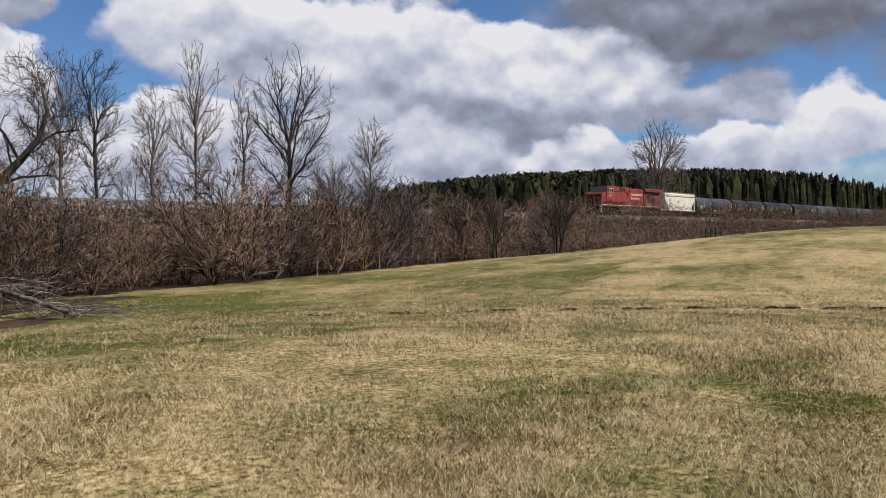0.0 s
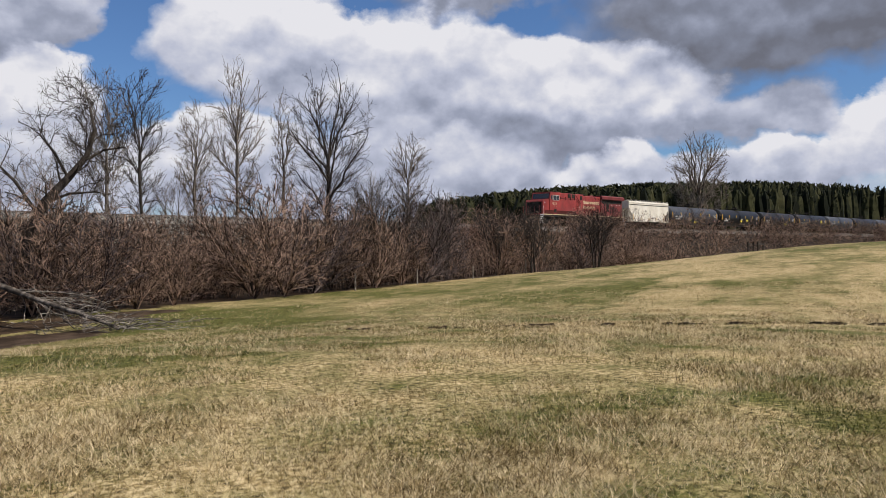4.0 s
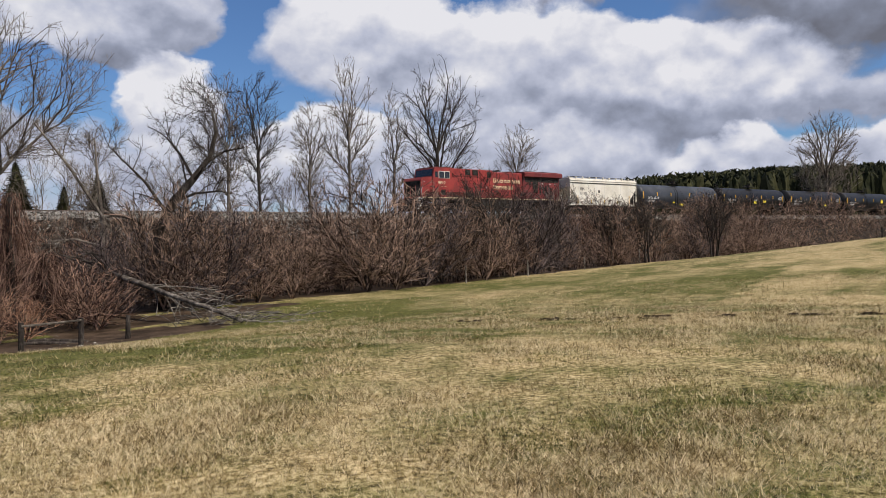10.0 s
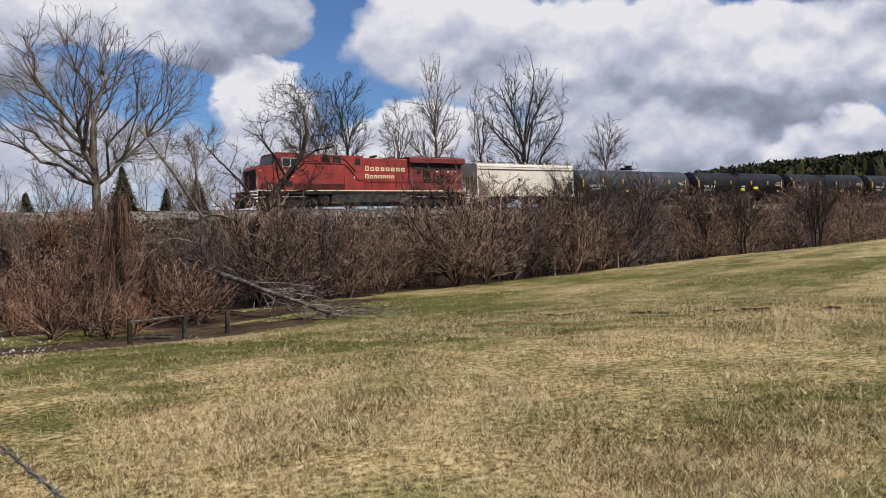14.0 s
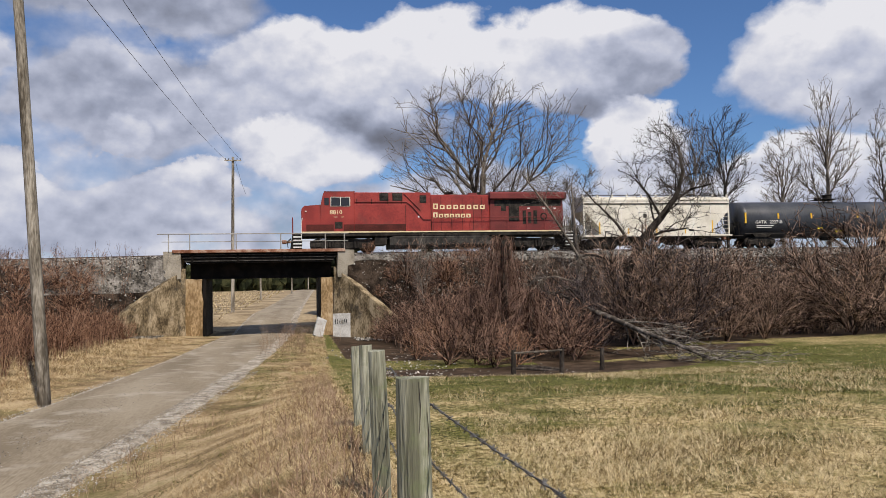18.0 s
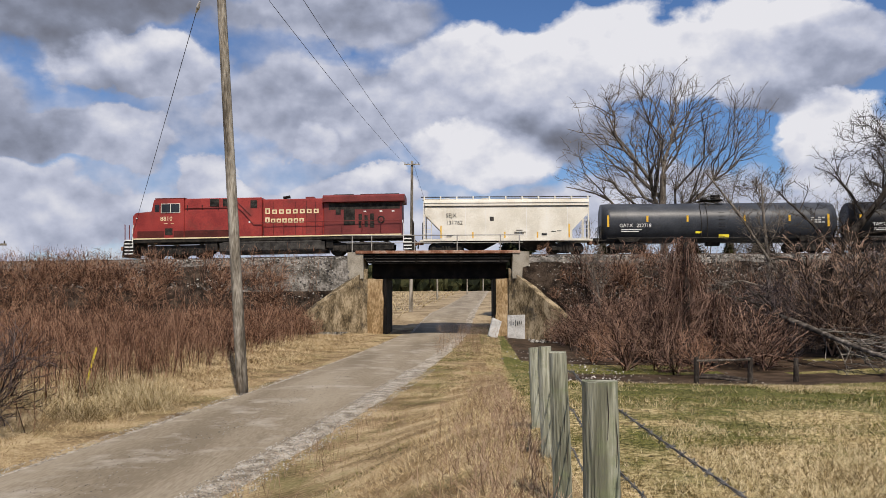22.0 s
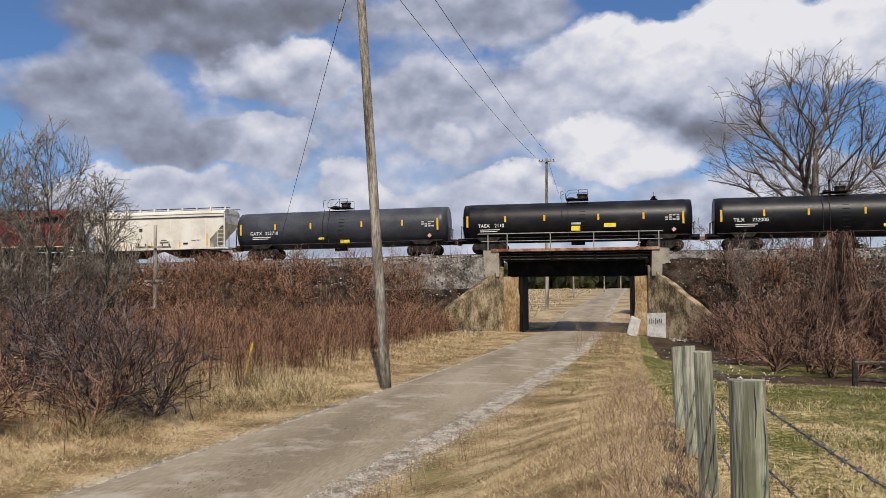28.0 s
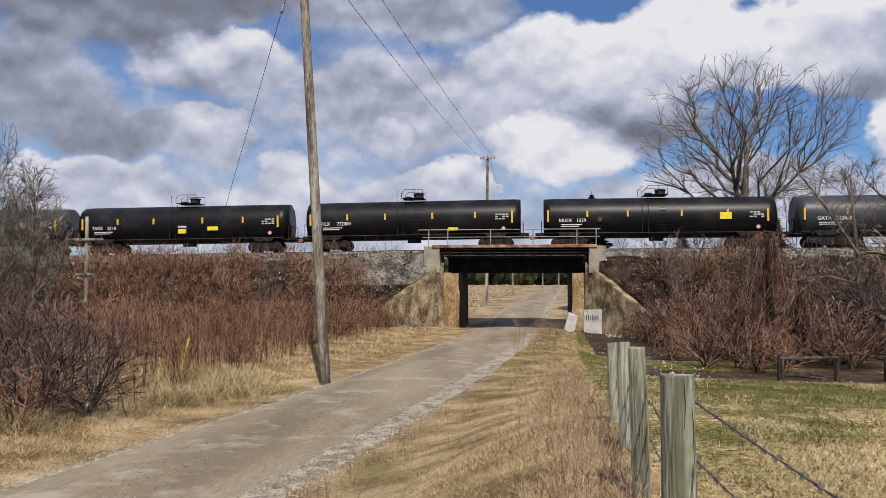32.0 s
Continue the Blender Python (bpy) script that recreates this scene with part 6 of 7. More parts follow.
def truck_mesh(base, r, n):
    """The side frames, springs and bolster of a truck with n axles."""
    f, half = Form(), base / 2
    for s in (-1, 1):
        y0, y1 = sorted((s * 0.95, s * 1.13))
        if n == 2:
            f.prism([(-half - 0.28, 0.30), (-half + 0.28, 0.30), (-0.42, 0.16), (0.42, 0.16), (half - 0.28, 0.30), (half + 0.28, 0.30), (half + 0.28, 0.62), (0.5, 0.86), (-0.5, 0.86), (-half - 0.28, 0.62)], y0, y1)
            for x in (-0.22, 0, 0.22):
                f.tube([(x, s * 1.15, 0.26), (x, s * 1.15, 0.62)], 0.075, 8)
        else:
            f.prism([(-half - 0.55, 0.42), (-half + 0.3, 0.30), (half - 0.3, 0.30), (half + 0.55, 0.42), (half + 0.6, 0.85), (half - 0.2, 0.98), (-half + 0.2, 0.98), (-half - 0.6, 0.85)], y0, y1)
            for x in (-half * 0.5, half * 0.5):
                f.tube([(x - 0.12, s * 1.17, 0.42), (x - 0.12, s * 1.17, 0.8)], 0.085, 8)
                f.tube([(x + 0.12, s * 1.17, 0.42), (x + 0.12, s * 1.17, 0.8)], 0.085, 8)
        for k in range(n):
            x = -half + base * k / (n - 1)
            f.box(x - 0.2, x + 0.2, min(s * 1.0, s * 1.2), max(s * 1.0, s * 1.2), r - 0.17, r + 0.17, bevel=0.05)
    f.box(-0.3, 0.3, -1.0, 1.0, 0.45, 0.9)
    return f.mesh("truck", M["dark_steel"])


TRUCK2, TRUCK3 = truck_mesh(1.78, 0.42, 2), truck_mesh(3.7, 0.52, 3)


def add_truck(root, x, n, roll):
    base, r, mesh = (1.78, 0.42, TRUCK2) if n == 2 else (3.7, 0.52, TRUCK3)
    tr = part("truck", mesh, None, root)
    tr.location = (x, 0, 0)
    for k in range(n):
        w = part("wheelset", WHEEL[r], None, tr)
        w.location = (-base / 2 + base * k / (n - 1), 0, r)
        if roll:
            ROLLING.append((w, r))


def coupler(root, x, s):
    f = Form().box(min(x, x + s * 0.55), max(x, x + s * 0.55), -0.09, 0.09, 0.78, 0.96)
    f.box(min(x + s * 0.4, x + s * 0.75), max(x + s * 0.4, x + s * 0.75), -0.16, 0.16, 0.72, 1.02, bevel=0.05)
    part("coupler", f, M["rust"], root)


def locomotive():
    root = thing("locomotive", "dusty red diesel freight locomotive with pale gold lettering", "locomotive")
    Y = -1.5
    part("frame", Form().box(-10.0, 10.3, -1.48, 1.48, 1.18, 1.44, bevel=0.03), M["dark_steel"], root)
    part("sill_stripe", Form().box(-9.9, 10.0, Y - 0.03, Y, 1.44, 1.53), M["gold"], root, "pale gold sill stripe")
    part("walkway", Form().box(-9.9, 10.0, -1.49, 1.49, 1.445, 1.5), M["dull_red"], root)
    # nose and cab
    nose = [(-9.95, 1.5), (-9.95, 3.2), (-9.75, 3.43), (-8.55, 3.52), (-8.55, 1.5)]
    part("nose", Form().prism(nose, -1.42, 1.42), M["red_paint"], root)
    part("cab", Form().prism([(-8.55, 1.5), (-8.55, 3.52), (-8.36, 4.36), (-8.15, 4.47), (-6.12, 4.47), (-6.12, 1.5)], -1.5, 1.5), M["red_paint"], root)
    part("windshield", Form().put([(-8.575, -1.3, 3.6), (-8.575, 1.3, 3.6), (-8.40, 1.3, 4.28), (-8.40, -1.3, 4.28)], [(0, 1, 2, 3)]).put([(-8.55, -1.3, 3.6), (-8.55, 1.3, 3.6), (-8.38, 1.3, 4.28), (-8.38, -1.3, 4.28)], [(3, 2, 1, 0)]), M["glass"], root)
    part("nose_grime", Form().box(-9.97, -9.953, -1.2, 1.2, 1.6, 3.1), M["dark_steel"], root)
    win = part("side_window", Form().box(-7.84, -6.4, Y - 0.035, Y - 0.002, 3.38, 4.08, bevel=0.02), M["cream"], root, "pale framed cab window")
    for x0, x1 in ((-7.79, -7.14), (-7.09, -6.45)):
        part("pane", Form().box(x0, x1, Y - 0.045, Y - 0.034, 3.42, 4.04), M["glass"], win)
    part("quarter_window", Form().box(-8.28, -7.95, Y - 0.03, Y - 0.002, 3.48, 4.02, bevel=0.02), M["glass"], root)
    part("side_vent", Form().box(-7.55, -6.98, Y - 0.02, Y - 0.002, 1.75, 2.24), M["dark_steel"], root)
    part("cab_roof_edge", Form().box(-8.3, -6.05, -1.52, 1.52, 4.44, 4.50, bevel=0.02), M["dull_red"], root)
    lettering("road_number", "8810", 0.46, M["gold"], root, Matrix.Translation((-7.9, Y - 0.006, 2.80)))
    part("small_text", Form().box(-7.62, -7.35, Y - 0.008, Y - 0.002, 2.58, 2.62).box(-7.1, -6.86, Y - 0.008, Y - 0.002, 2.58, 2.62), M["gold"], root)
    # hood behind the cab
    part("blower_hood", Form().box(-6.12, -0.35, -1.38, 1.38, 1.5, 4.44, bevel=0.05), M["red_paint"], root)
    part("side_fairing", Form().box(-6.12, -2.25, -1.46, -1.38, 1.5, 3.55, bevel=0.02), M["red_paint"], root)
    for x0, x1 in ((-4.22, -3.55), (-3.25, -2.5), (-1.2, -0.7)):
        v = part("louvre", Form().box(x0, x1, -1.41, -1.381, 3.82 if x0 < -2 else 3.66, 4.38 if x0 < -2 else 4.22), M["dark_steel"], root)
        for k in range(5):
            z = (3.86 if x0 < -2 else 3.70) + 0.1 * k
            part("slat", Form().box(x0 + 0.03, x1 - 0.03, -1.425, -1.41, z, z + 0.03), M["frame_steel"], v)
    part("engine_hood", Form().box(-0.35, 4.25, -1.2, 1.2, 1.5, 4.30, bevel=0.06), M["red_paint"], root)
    for x in (-0.3, 0.45, 1.25, 2.1, 2.95, 3.6):
        part("door_seam", Form().box(x - 0.012, x + 0.012, -1.212, -1.199, 1.6, 4.1), M["dark_steel"], root)
        part("door_latch", Form().box(x + 0.1, x + 0.2, -1.225, -1.199, 2.3, 2.36), M["dull_red"], root)
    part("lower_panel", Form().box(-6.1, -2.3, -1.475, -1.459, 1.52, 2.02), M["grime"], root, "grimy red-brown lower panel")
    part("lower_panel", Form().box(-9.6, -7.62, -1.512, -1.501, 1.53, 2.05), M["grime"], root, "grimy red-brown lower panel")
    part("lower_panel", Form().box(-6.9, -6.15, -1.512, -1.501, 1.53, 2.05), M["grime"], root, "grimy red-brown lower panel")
    part("fairing_seam", Form().box(-6.1, -2.3, -1.468, -1.459, 2.02, 2.05).box(-2.3, -2.27, -1.468, -1.459, 1.55, 3.5), M["dark_steel"], root)
    part("radiator_hood", Form().box(4.25, 10.05, -1.25, 1.25, 1.5, 3.95), M["dull_red"], root)
    part("radiator_wing", Form().along([(-1.56, 4.36), (-1.35, 4.50), (1.35, 4.50), (1.56, 4.36), (1.56, 3.98), (1.25, 3.93), (-1.25, 3.93), (-1.56, 3.98)], 4.2, 10.28), M["dull_red"], root)
    # dark sheet in place of the shadow that the wing casts on the hood
    part("radiator_screen", Form().box(4.6, 9.9, -1.262, -1.25, 3.42, 3.92), M["dark_steel"], root)
    for x0, x1, z0, z1 in ((5.12, 5.5, 3.05, 3.42), (5.72, 6.55, 2.25, 3.42), (6.82, 7.08, 2.05, 3.08), (7.26, 7.5, 2.1, 2.95), (7.68, 7.98, 2.05, 3.08)):
        part("grille", Form().box(x0, x1, -1.275, -1.251, z0, z1), M["dark_steel"], root)
    part("round_emblem", Form().tube([(8.5, -1.252, 2.62), (8.5, -1.275, 2.62)], 0.28, 20), M["dark_steel"], root, "plain round plate")
    part("emblem_face", Form().tube([(8.5, -1.275, 2.62), (8.5, -1.283, 2.62)], 0.17, 16), M["dull_red"], root)
    for x in (7.3, 8.5, 9.4):
        part("white_label", Form().box(x - 0.1, x + 0.1, -1.26, -1.251, 3.2, 3.3), M["white"], root)
    for x in (-9.7, -1.35):
        part("white_label", Form().box(x, x + 0.12, -1.5 if x < -9 else -1.39, -1.43 if x < -9 else -1.381, 3.0 if x < -9 else 2.55, 3.06 if x < -9 else 2.68), M["white"], root)
    # the name on the hood, as plain blocks
    for row, (n, z, h0) in enumerate(((8, 3.2, 0.42), (7, 2.52, 0.42))):
        for k in range(n):
            w = 0.36 if n == 8 else 0.33
            x = -0.15 + k * (4.15 / 8) * (1.0 if n == 8 else 0.82)
            h = h0 if k == 0 else h0 * 0.76
            b = 0.10
            block = Form().box(x, x + b, -1.215, -1.201, z, z + h).box(x + w - b, x + w, -1.215, -1.201, z, z + h)
            block.box(x + b, x + w - b, -1.215, -1.201, z + h - 0.085, z + h).box(x + b, x + w - b, -1.215, -1.201, z, z + 0.085)
            part("name_block", block, M["gold"], root)
    # roof fittings
    part("horn", Form().tube([(1.25, -0.3, 4.3), (1.25, -0.3, 4.55)], 0.04, 6).tube([(1.0, -0.3, 4.55), (1.55, -0.3, 4.58)], [0.04, 0.10], 8).tube([(1.55, -0.1, 4.5), (1.0, -0.1, 4.5)], [0.04, 0.09], 8), M["dark_steel"], root)
    part("exhaust_stack", Form().box(2.75, 3.4, -0.5, 0.5, 4.3, 4.52, bevel=0.03), M["dull_red"], root)
    for x0, x1 in ((4.95, 6.45), (6.95, 9.85)):
        part("roof_fan", Form().box(x0, x1, -1.1, 1.1, 4.5, 4.58, bevel=0.03), M["dark_steel"], root)
    part("roof_antenna", Form().box(-7.6, -6.7, -0.4, 0.4, 4.5, 4.56), M["dark_steel"], root)
    # handrails
    part("handrail", Form().tube([(-0.4, -1.46, 2.55), (10.0, -1.46, 2.55)], 0.022, 6), M["dull_red"], root)
    for x in np.arange(-0.2, 10.1, 1.45):
        part("stanchion", Form().tube([(x, -1.46, 1.5), (x, -1.46, 2.55)], 0.02, 6), M["dull_red"], root)
    part("hood_handrail", Form().tube([(-6.05, -1.43, 3.72), (-2.2, -1.43, 3.72), (-1.75, -1.43, 3.35), (-0.95, -1.43, 2.4), (-0.3, -1.43, 2.4)], 0.03, 6), M["dull_red"], root)
    part("conduit", Form().tube([(-2.4, -1.42, 4.35), (-1.15, -1.42, 3.1)], 0.03, 6), M["dull_red"], root)
    for x in (-5.9, -4.8, -3.6, -2.6):
        part("rail_bracket", Form().box(x - 0.02, x + 0.02, -1.45, -1.38, 3.5, 3.95), M["dark_steel"], root)
    # ends: steps with white edges, pilots, hoses
    for s, x in ((-1, -10.25), (1, 10.45)):
        part("step_well", Form().box(x - 0.33, x + 0.33, -1.4, 1.4, 0.35, 1.45), M["dark_steel"], root)
        for k in range(5):
            part("step_edge", Form().box(x - 0.30, x + 0.30, -1.5, -1.40, 0.36 + 0.25 * k, 0.45 + 0.25 * k), M["white"], root, "white-edged step")
        part("pilot", Form().prism([(x + s * 0.2, 0.15), (x + s * 0.55, 0.15), (x + s * 0.38, 1.3), (x + s * 0.2, 1.3)], -1.4, 1.4), M["dark_steel"], root)
        for y in (-1.3, -0.5, 0.5, 1.3):
            part("end_post", Form().tube([(x + s * 0.35, y, 1.3), (x + s * 0.35, y, 2.6)], 0.035, 6), M["dark_steel"] if s > 0 else M["dull_red"], root)
        part("end_handrail", Form().tube([(x - s * 0.3, -1.47, 0.9), (x - s * 0.28, -1.47, 2.2), (x - s * 0.36, -1.47, 2.55)], 0.028, 6), M["white"], root)
        for y in (-0.5, -0.3, 0.35, 0.55):
            part("air_hose", Form().tube([(x + s * 0.5, y, 1.1), (x + s * 0.75, y, 0.85), (x + s * 0.7, y, 0.45)], 0.03, 6), M["dark_steel"], root)
        coupler(root, x + s * 0.4, s)
    # tanks below the frame
    part("fuel_tank", Form().along([(-1.45, 0.5), (-1.3, 0.28), (1.3, 0.28), (1.45, 0.5), (1.45, 1.08), (-1.45, 1.08)], -3.5, 4.3), M["frame_steel"], root, "long grey fuel tank", smooth=False)
    part("air_reservoir", Form().tube([(-3.3, -1.32, 1.06), (-3.2, -1.32, 1.06), (4.0, -1.32, 1.06), (4.1, -1.32, 1.06)], [0.1, 0.15, 0.15, 0.1], 14), M["frame_steel"], root, smooth=True)
    part("underframe_box", Form().box(-4.6, -3.7, -1.35, 1.35, 0.55, 1.18), M["dark_steel"], root)
    part("underframe_box", Form().box(4.4, 4.9, -1.3, 1.3, 0.6, 1.18), M["dark_steel"], root)
    for x in (-6.9, 7.0):
        add_truck(root, x, 3, True)
    return root


def hopper():
    root = thing("hopper_car", "cream two-bay covered hopper car with black lettering", "railway car")
    L, Y = 6.05, -1.5
    side = [(-L, 3.85), (L, 3.85), (L, 3.0), (L - 1.2, 1.75), (L - 1.2, 1.02), (-L + 1.2, 1.02), (-L + 1.2, 1.75), (-L, 3.0)]
    part("body", Form().prism(side, -1.48, 1.48), M["cream"], root)
    part("roof", Form().along([(-1.53, 3.80), (-1.50, 3.95), (-0.9, 4.16), (0.9, 4.16), (1.50, 3.95), (1.53, 3.80)], -L - 0.03, L + 0.03), M["cream"], root)
    # grey strip that draws the thin line of shade under the eave
    part("eave_band", Form().box(-L, L, Y - 0.03, Y + 0.02, 3.50, 3.58), M["frame_steel"], root)
    part("side_sill", Form().box(-L, L, -1.5, -1.42, 0.98, 1.12).box(-L, L, 1.42, 1.5, 0.98, 1.12), M["cream"], root)
    part("running_board", Form().box(-L - 0.25, L + 0.25, -1.15, -0.85, 4.26, 4.30).box(-L - 0.25, L + 0.25, 0.85, 1.15, 4.26, 4.30), M["frame_steel"], root)
    for x in np.linspace(-L, L, 11):
        part("board_bracket", Form().box(x - 0.05, x + 0.05, -1.3, -1.15, 3.98, 4.3), M["cream"], root)
    for x in np.linspace(-4.4, 4.4, 4):
        part("hatch", Form().tube([(x, 0, 4.16), (x, 0, 4.26)], 0.36, 16), M["cream"], root)
    for x in np.linspace(-4.5, 4.5, 7):
        part("side_post_seam", Form().box(x - 0.012, x + 0.012, Y + 0.012, Y + 0.021, 1.15, 3.48), M["white"], root)
    lettering("reporting_mark", "SEJX", 0.42, M["black_letters"], root, Matrix.Translation((-4.45, Y + 0.005, 2.72)))
    lettering("car_number", "131762", 0.42, M["black_letters"], root, Matrix.Translation((-4.45, Y + 0.005, 2.18)))
    for x, z, w in ((-4.4, 1.35, 0.5), (-4.4, 1.25, 0.4), (0.7, 1.72, 0.5), (0.6, 1.58, 0.85), (0.6, 1.5, 0.7), (3.3, 1.62, 0.35), (3.75, 1.66, 0.3)):
        part("small_text", Form().box(x, x + w, Y + 0.008, Y + 0.016, z, z + 0.06), M["frame_steel"], root)
    part("faded_mark", Form().box(-1.2, -0.9, Y + 0.008, Y + 0.016, 2.45, 2.75), M["frame_steel"], root)
    part("data_panel", Form().box(2.6, 3.0, Y + 0.006, Y + 0.018, 1.36, 1.52), M["black_letters"], root)
    for x, z0, z1 in ((-4.8, 1.2, 2.1), (-2.45, 1.18, 1.62), (-0.1, 1.18, 1.62), (2.3, 1.18, 1.62), (4.62, 1.2, 2.2)):
        part("reflector", Form().box(x - 0.05, x + 0.05, Y + 0.006, Y + 0.018, z0, z1), M["yellow"], root, "yellow reflective strip")
    for s in (-1, 1):
        part("end_platform", Form().box(min(s * 4.9, s * 6.35), max(s * 4.9, s * 6.35), -1.4, 1.4, 0.95, 1.08), M["cream"], root)
        for y in (-1.48, 1.38):
            part("corner_post", Form().box(s * L - 0.05, s * L + 0.05, y, y + 0.1, 1.0, 3.85), M["cream"], root)
        part("slope_sheet", Form().prism([(s * (L - 0.1), 3.1), (s * (L - 1.25), 1.9), (s * (L - 2.2), 1.1), (s * (L - 2.2), 1.3), (s * (L - 1.3), 2.1), (s * (L - 0.1), 3.3)], -1.35, 1.35), M["dark_steel"], root)
        lad = part("ladder", Form().tube([(s * (L - 0.55), -1.46, 1.0), (s * (L - 0.55), -1.46, 3.0)], 0.025, 6), M["cream"], root)
        for z in np.arange(1.2, 4.2, 0.32):
            part("rung", Form().tube([(s * (L - 0.55) if z < 3 else s * (L + 0.02), -1.5, z), (s * (L + 0.0), -1.5, z)] if z < 3 else [(s * (L + 0.06), -1.45, z), (s * (L + 0.06), -1.0, z)], 0.018, 5), M["cream"], lad)
        part("brake_rod", Form().tube([(s * 6.2, -0.9, 1.0), (s * 6.2, -0.9, 2.4)], 0.03, 6), M["dark_steel"], root)
        part("brake_rod", Form().tube([(s * 6.2, 0.6, 1.0), (s * 6.2, 0.6, 2.6)], 0.03, 6), M["dark_steel"], root)
        bay = Form()
        bay.put([(s * 2.2 - 1.75, -1.3, 1.02), (s * 2.2 + 1.75, -1.3, 1.02), (s * 2.2 + 1.75, 1.3, 1.02), (s * 2.2 - 1.75, 1.3, 1.02), (s * 2.2 - 0.5, -0.5, 0.35), (s * 2.2 + 0.5, -0.5, 0.35), (s * 2.2 + 0.5, 0.5, 0.35), (s * 2.2 - 0.5, 0.5, 0.35)], [(0, 1, 5, 4), (1, 2, 6, 5), (2, 3, 7, 6), (3, 0, 4, 7), (4, 5, 6, 7)])
        part("outlet_bay", bay, M["dark_steel"], root)
        add_truck(root, s * 4.45, 2, True)
        coupler(root, s * 6.25, s)
    return root


def tank_mesh(length, r, z):
    half, pts, rad = length / 2, [], []
    for k in range(7):
        a = math.pi / 2 * k / 6
        pts.append((-half + 0.55 * (1 - math.sin(a)), 0, z))
        rad.append(max(0.02, r * math.cos(math.pi / 2 - a) ** 0.65))
    ring = [-half + 0.56, -half * 0.5, -half * 0.1, half * 0.1, half * 0.5, half - 0.56]
    pts = pts[:-1] + [(x, 0, z) for x in ring] + [(-p[0], 0, z) for p in reversed(pts[:-1])]
    rad = rad[:-1] + [r] * 6 + list(reversed(rad[:-1]))
    return Form().tube(pts, rad, 40)


TANK_BITS = {}


def tank_car(k, length, paint, mark, number, label, dome, panels, roll):
    root = thing("tank_car", label, "railway car", "tank cars of the train")
    half, r, z = length / 2, 1.5, 2.28
    tank = part("tank", tank_mesh(length, r, z), M[paint], root, smooth=True)

    def skin(zz):
        return -math.sqrt(max(0.01, r * r - (zz - z) ** 2))

    for x in (-half * 0.55, -half * 0.02 - 0.9, half * 0.5):
        part("weld_seam", Form().tube([(x, 0, z), (x + 0.03, 0, z)], r + 0.006, 40, caps=False), M[paint], tank)
    # manway, valves and platform on top
    bits = TANK_BITS
    if not bits:
        f = Form().tube([(0, 0, 4.02), (0, 0, 4.4), (0, 0, 4.42), (0, 0, 4.50)], [0.36, 0.36, 0.42, 0.42], 20)
        bits["housing"] = f.mesh("valve_housing", M["dark_steel"])
        bits["manway"] = Form().tube([(0, 0, 4.02), (0, 0, 4.24), (0, 0, 4.27)], [0.28, 0.28, 0.2], 18).mesh("manway", M["dark_steel"])
        bits["platform"] = Form().box(-0.85, 0.8, -0.95, 0.95, 4.06, 4.10).mesh("platform", M["dark_steel"])
        g = Form()
        for y in (-0.92,):
            g.tube([(0.75, y, 4.08), (0.75, y, 4.72), (-0.6, y, 4.72), (-0.85, y, 4.45), (-0.85, y, 4.08)], 0.02, 6)
            g.tube([(-1.2, y, 4.08), (-1.2, y, 4.62), (-1.02, y, 4.66)], 0.02, 6)
            for x in (0.1,):
                g.tube([(x, y, 4.08), (x, y, 4.72)], 0.02, 6)
        bits["rail"] = g.mesh("platform_rail", M["dark_steel"])
        h = Form()
        for x in (-0.22, 0.22):
            h.tube([(x, -1.0, 3.82)] + [(x, -1.55 * math.cos(a), z + 1.55 * math.sin(a)) for a in (0.75, 0.5, 0.25, 0.0, -0.3)] + [(x, -1.45, 1.1)], 0.022, 5)
        bits["ladder"] = h.mesh("ladder", M["dark_steel"])
        bits["rung"] = Form().tube([(-0.22, 0, 0), (0.22, 0, 0)], 0.016, 5).mesh("rung", M["dark_steel"])
        w = Form()
        for s in (-1, 1):
            w.tube([(-half + 0.3, s * 1.42, 1.12), (half - 0.3, s * 1.42, 1.12)], 0.025, 6)
        bits["sill_rail"] = w.mesh("sill_rail", M["frame_steel"])
        bits["support"] = Form().prism([(-0.9, 1.2), (0.9, 1.2), (0.6, 0.86), (-0.6, 0.86)], -1.2, 1.2).mesh("bolster", M["dark_steel"])
        bits["stub"] = Form().box(-1.6, 1.6, -0.35, 0.35, 0.8, 1.2).mesh("stub_sill", M["dark_steel"])
        e = Form()
        for y in (-1.3, -0.55, 0.55, 1.3):
            e.tube([(0, y, 0.95), (0, y, 2.05)], 0.025, 6)
        e.tube([(0, -1.3, 2.05), (0, 1.3, 2.05)], 0.022, 6).box(-0.35, 0.35, -1.35, 1.35, 0.95, 1.02)
        bits["end_rail"] = e.mesh("end_platform", M["dark_steel"])
        v = Form().tube([(-0.5, -0.2, 0.75), (0.5, -0.2, 0.75)], 0.2, 12).tube([(0, 0, 1.15), (0, 0, 0.75)], 0.16, 10)
        bits["bottom_valve"] = v.mesh("bottom_valve", M["dark_steel"])
    for key, x in (("platform", dome), ("housing", dome + 0.35), ("manway", dome - 0.5), ("rail", dome), ("ladder", dome - 0.9)):
        part(bits[key].name, bits[key], None, root).location = (x, 0, -0.12 if key != "ladder" else 0)
    lad = root.children[-1]
    back = part("platform_rail", bits["rail"], None, root)
    back.location = (dome, 1.84, -0.12)
    for a in np.arange(0.7, -0.75, -0.17):
        part("rung", bits["rung"], None, lad).location = (0, -1.56 * math.cos(a) if a > -0.3 else -1.47, z + 1.56 * math.sin(a))
    part("sill_rail", bits["sill_rail"], None, root)
    part("bottom_valve", bits["bottom_valve"], None, root).location = (dome, 0, 0)
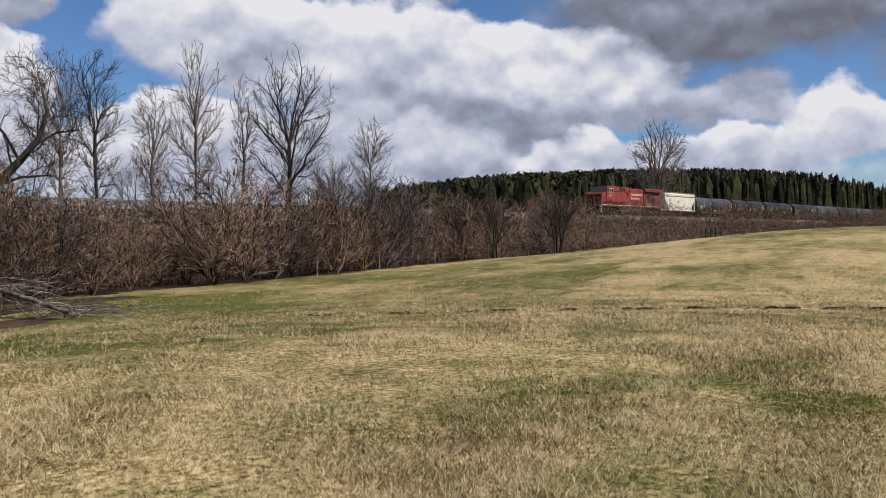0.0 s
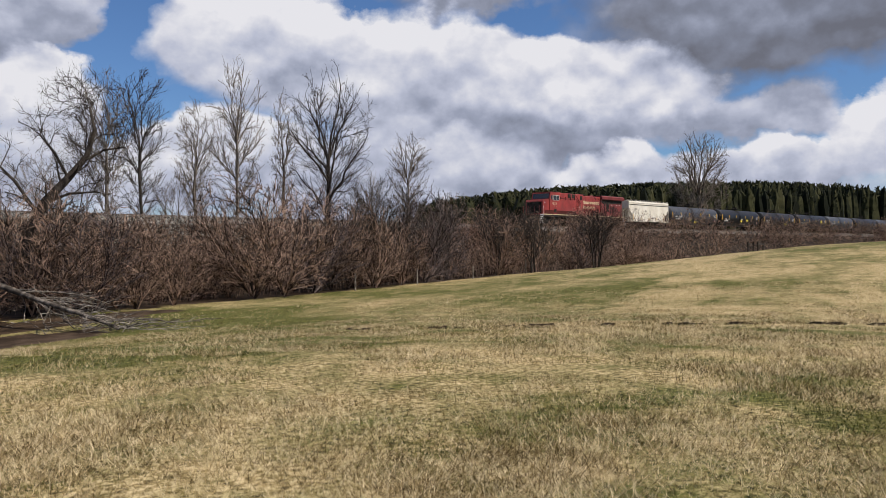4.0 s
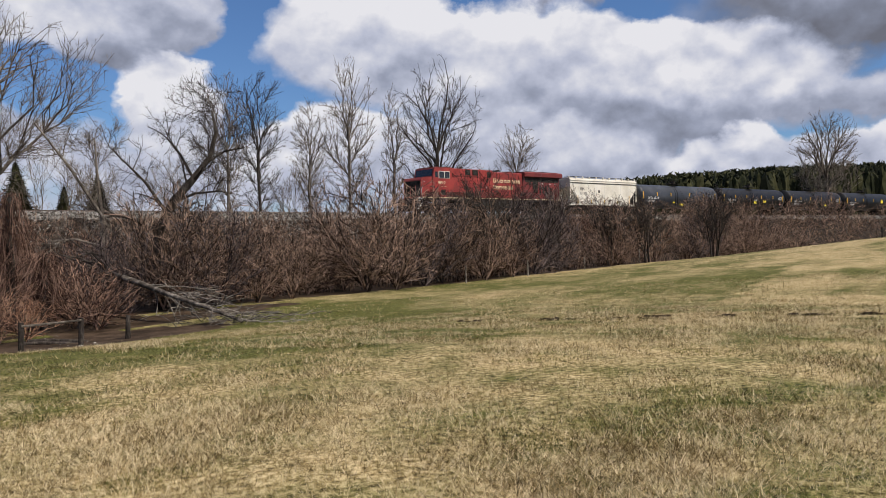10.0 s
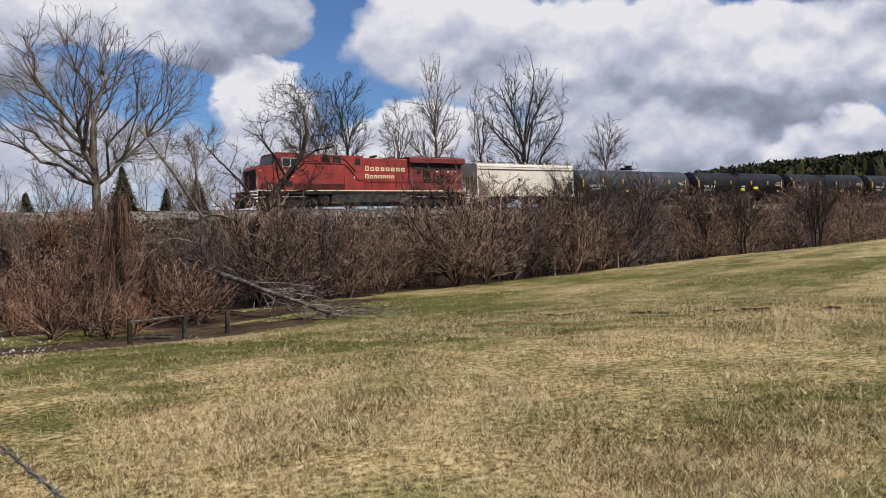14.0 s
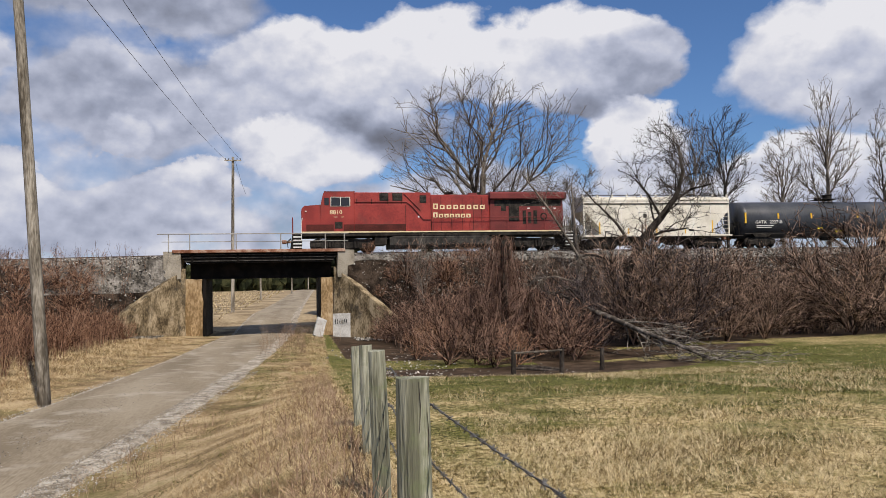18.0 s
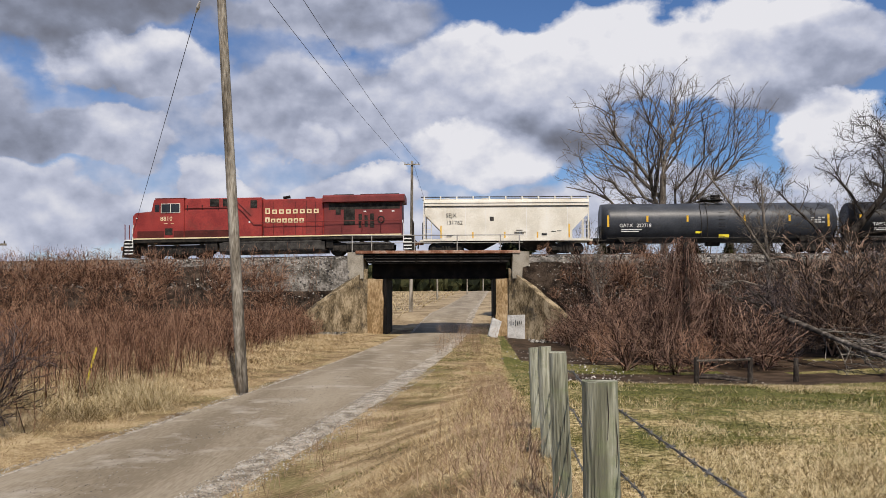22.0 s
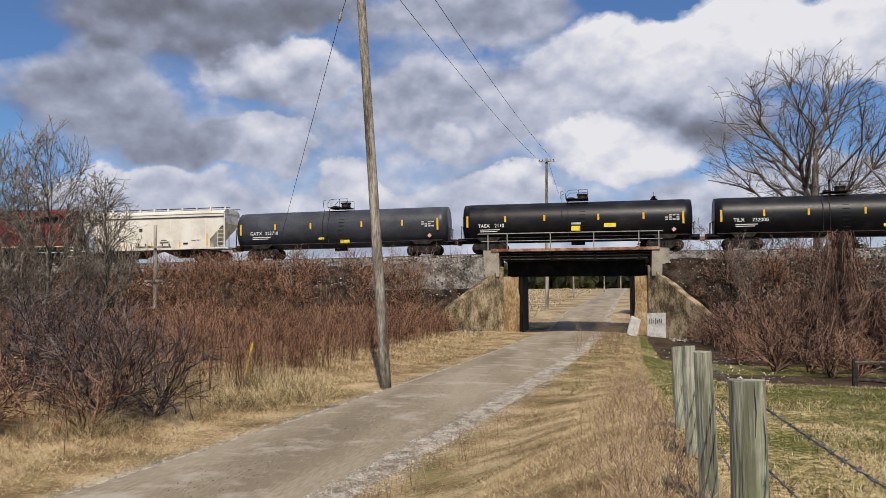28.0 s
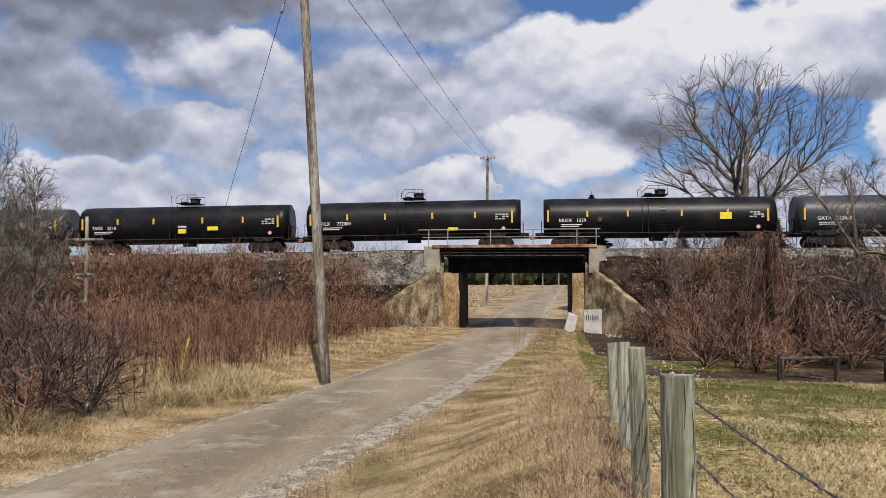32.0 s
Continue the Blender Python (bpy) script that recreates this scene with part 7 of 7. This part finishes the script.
    for s in (-1, 1):
        part("bolster", bits["support"], None, root).location = (s * (half - 1.9), 0, 0)
        part("stub_sill", bits["stub"], None, root).location = (s * (half - 1.0), 0, 0)
        part("end_platform", bits["end_rail"], None, root).location = (s * (half + 0.15), 0, 0)
        coupler(root, s * (half + 0.25), s)
        add_truck(root, s * (half - 1.9), 2, roll)
    # markings
    for x, z0, z1 in ((-half + 0.35, 1.95, 2.8), (-half + 3.2, 2.3, 2.75), (-half + 6.1, 2.3, 2.75), (half - 6.6, 2.3, 2.75), (half - 3.4, 2.3, 2.75), (half - 0.65, 1.9, 2.8)):
        y = skin(z0 * 0.5 + z1 * 0.5)
        part("reflector", Form().box(x - 0.07, x + 0.07, y - 0.025, y + 0.03, z0, z1), M["yellow"], root, "yellow reflective strip")
    if mark:
        lettering("reporting_mark", mark, 0.36, M["white"], root, Matrix.Translation((-half + 1.15, skin(1.95) - 0.09, 1.92)))
        lettering("car_number", number, 0.36, M["white"], root, Matrix.Translation((-half + 2.4, skin(1.95) - 0.09, 1.92)))
        for j, w in enumerate((1.5, 1.3)):
            part("small_text", Form().box(-half + 1.3, -half + 1.3 + w, skin(1.7) - 0.07, skin(1.7) - 0.06, 1.72 - 0.13 * j, 1.77 - 0.13 * j), M["white"], root)
    pan = Form()
    for i in range(4):
        for j in range(3):
            if (i + j * 2 + k) % 5:
                pan.box(half - 1.9 + 0.26 * i, half - 1.9 + 0.26 * i + 0.2, skin(2.3) - 0.03, skin(2.3) - 0.02, 2.16 + 0.16 * j, 2.16 + 0.16 * j + 0.1)
    part("data_panel", pan, M["pale_concrete"], root)
    for x, zz, w, h, key in panels:
        zz -= 0.2
        y = skin(zz + h / 2)
        part("placard", Form().box(x, x + w, y - 0.04, y - 0.015, zz, zz + h), M[key], root)
    dia = part("placard", Form().prism([(0, -0.17), (0.17, 0), (0, 0.17), (-0.17, 0)], -0.012, 0.012), M["pink"], root, "small diamond hazard placard")
    dia.location = (half - 1.3, skin(1.5) - 0.12, 1.5)
    return root


TANK_AT = [(43.2, 16.8), (61.2, 16.6), (79.25, 16.3), (97.3, 16.5), (115.3, 16.5), (133.3, 16.5), (151.3, 16.5), (169.3, 16.5), (187.3, 16.5), (205.3, 16.5), (223.3, 16.5)]
DARK, DULL = "glossy black tank car with yellow reflective strips", "dull dark grey tank car with yellow reflective strips"
LOOKS = [("grey_tank", "GATX", "222718", DULL, -0.2, [(-1.7, 1.65, 0.45, 0.16, "lemon"), (0.0, 1.3, 0.75, 0.45, "lemon")]),
         ("black_paint", "TAEX", "2110", DARK, 0.2, [(-0.25, 1.75, 0.65, 0.42, "lemon"), (-0.25, 2.2, 0.7, 0.14, "pale_concrete"), (2.1, 1.95, 0.85, 0.3, "lemon")]),
         ("black_paint", "TILX", "732000", DARK, 0.0, [(2.7, 1.6, 0.75, 0.3, "lemon")]),
         ("black_paint", "BRGX", "1239", DARK, 0.0, [(4.3, 2.25, 0.8, 0.5, "lemon"), (-4.3, 2.15, 0.3, 0.3, "frame_steel")]),
         ("grey_tank", "GATX", "222850", DULL, 0.0, []), ("black_paint", "", "", DARK, 0.0, [])]
TRAIN = [(locomotive(), 9.9), (hopper(), 27.65)]
for k, (at, length) in enumerate(TANK_AT):
    paint, mark, number, label, dome, panels = LOOKS[k] if k < 5 else (LOOKS[5] if k % 3 else ("grey_tank", "", "", DULL, 0.0, []))
    TRAIN.append((tank_car(k, length, paint, mark, number, label, dome, panels, k < 5), at))


def front(t):
    """Where the locomotive's front step stands along the line."""
    return 115.1 - 6.375 * t + 0.6 * math.sin(math.pi * t / 32)


def motions():
    for car, at in TRAIN:
        rows = []
        for k in range(0, 33):
            x, y, h = track(front(k) + at)
            low, high = float(fall(x - 5)), float(fall(x + 5))
            rows.append((k, pose(x, y, RAIL_Z - (low + high) / 2, 0, -math.degrees((low - high) / 10), math.degrees(h))))
        walk(car, rows)
    for wheel, r in ROLLING:
        x, z = wheel.location.x, wheel.location.z
        walk(wheel, [(k / 10, Matrix.Translation((x, 0, z)) @ Matrix.Rotation((front(k / 10) - front(0)) / r, 4, "Y")) for k in range(0, 321)])


motions()
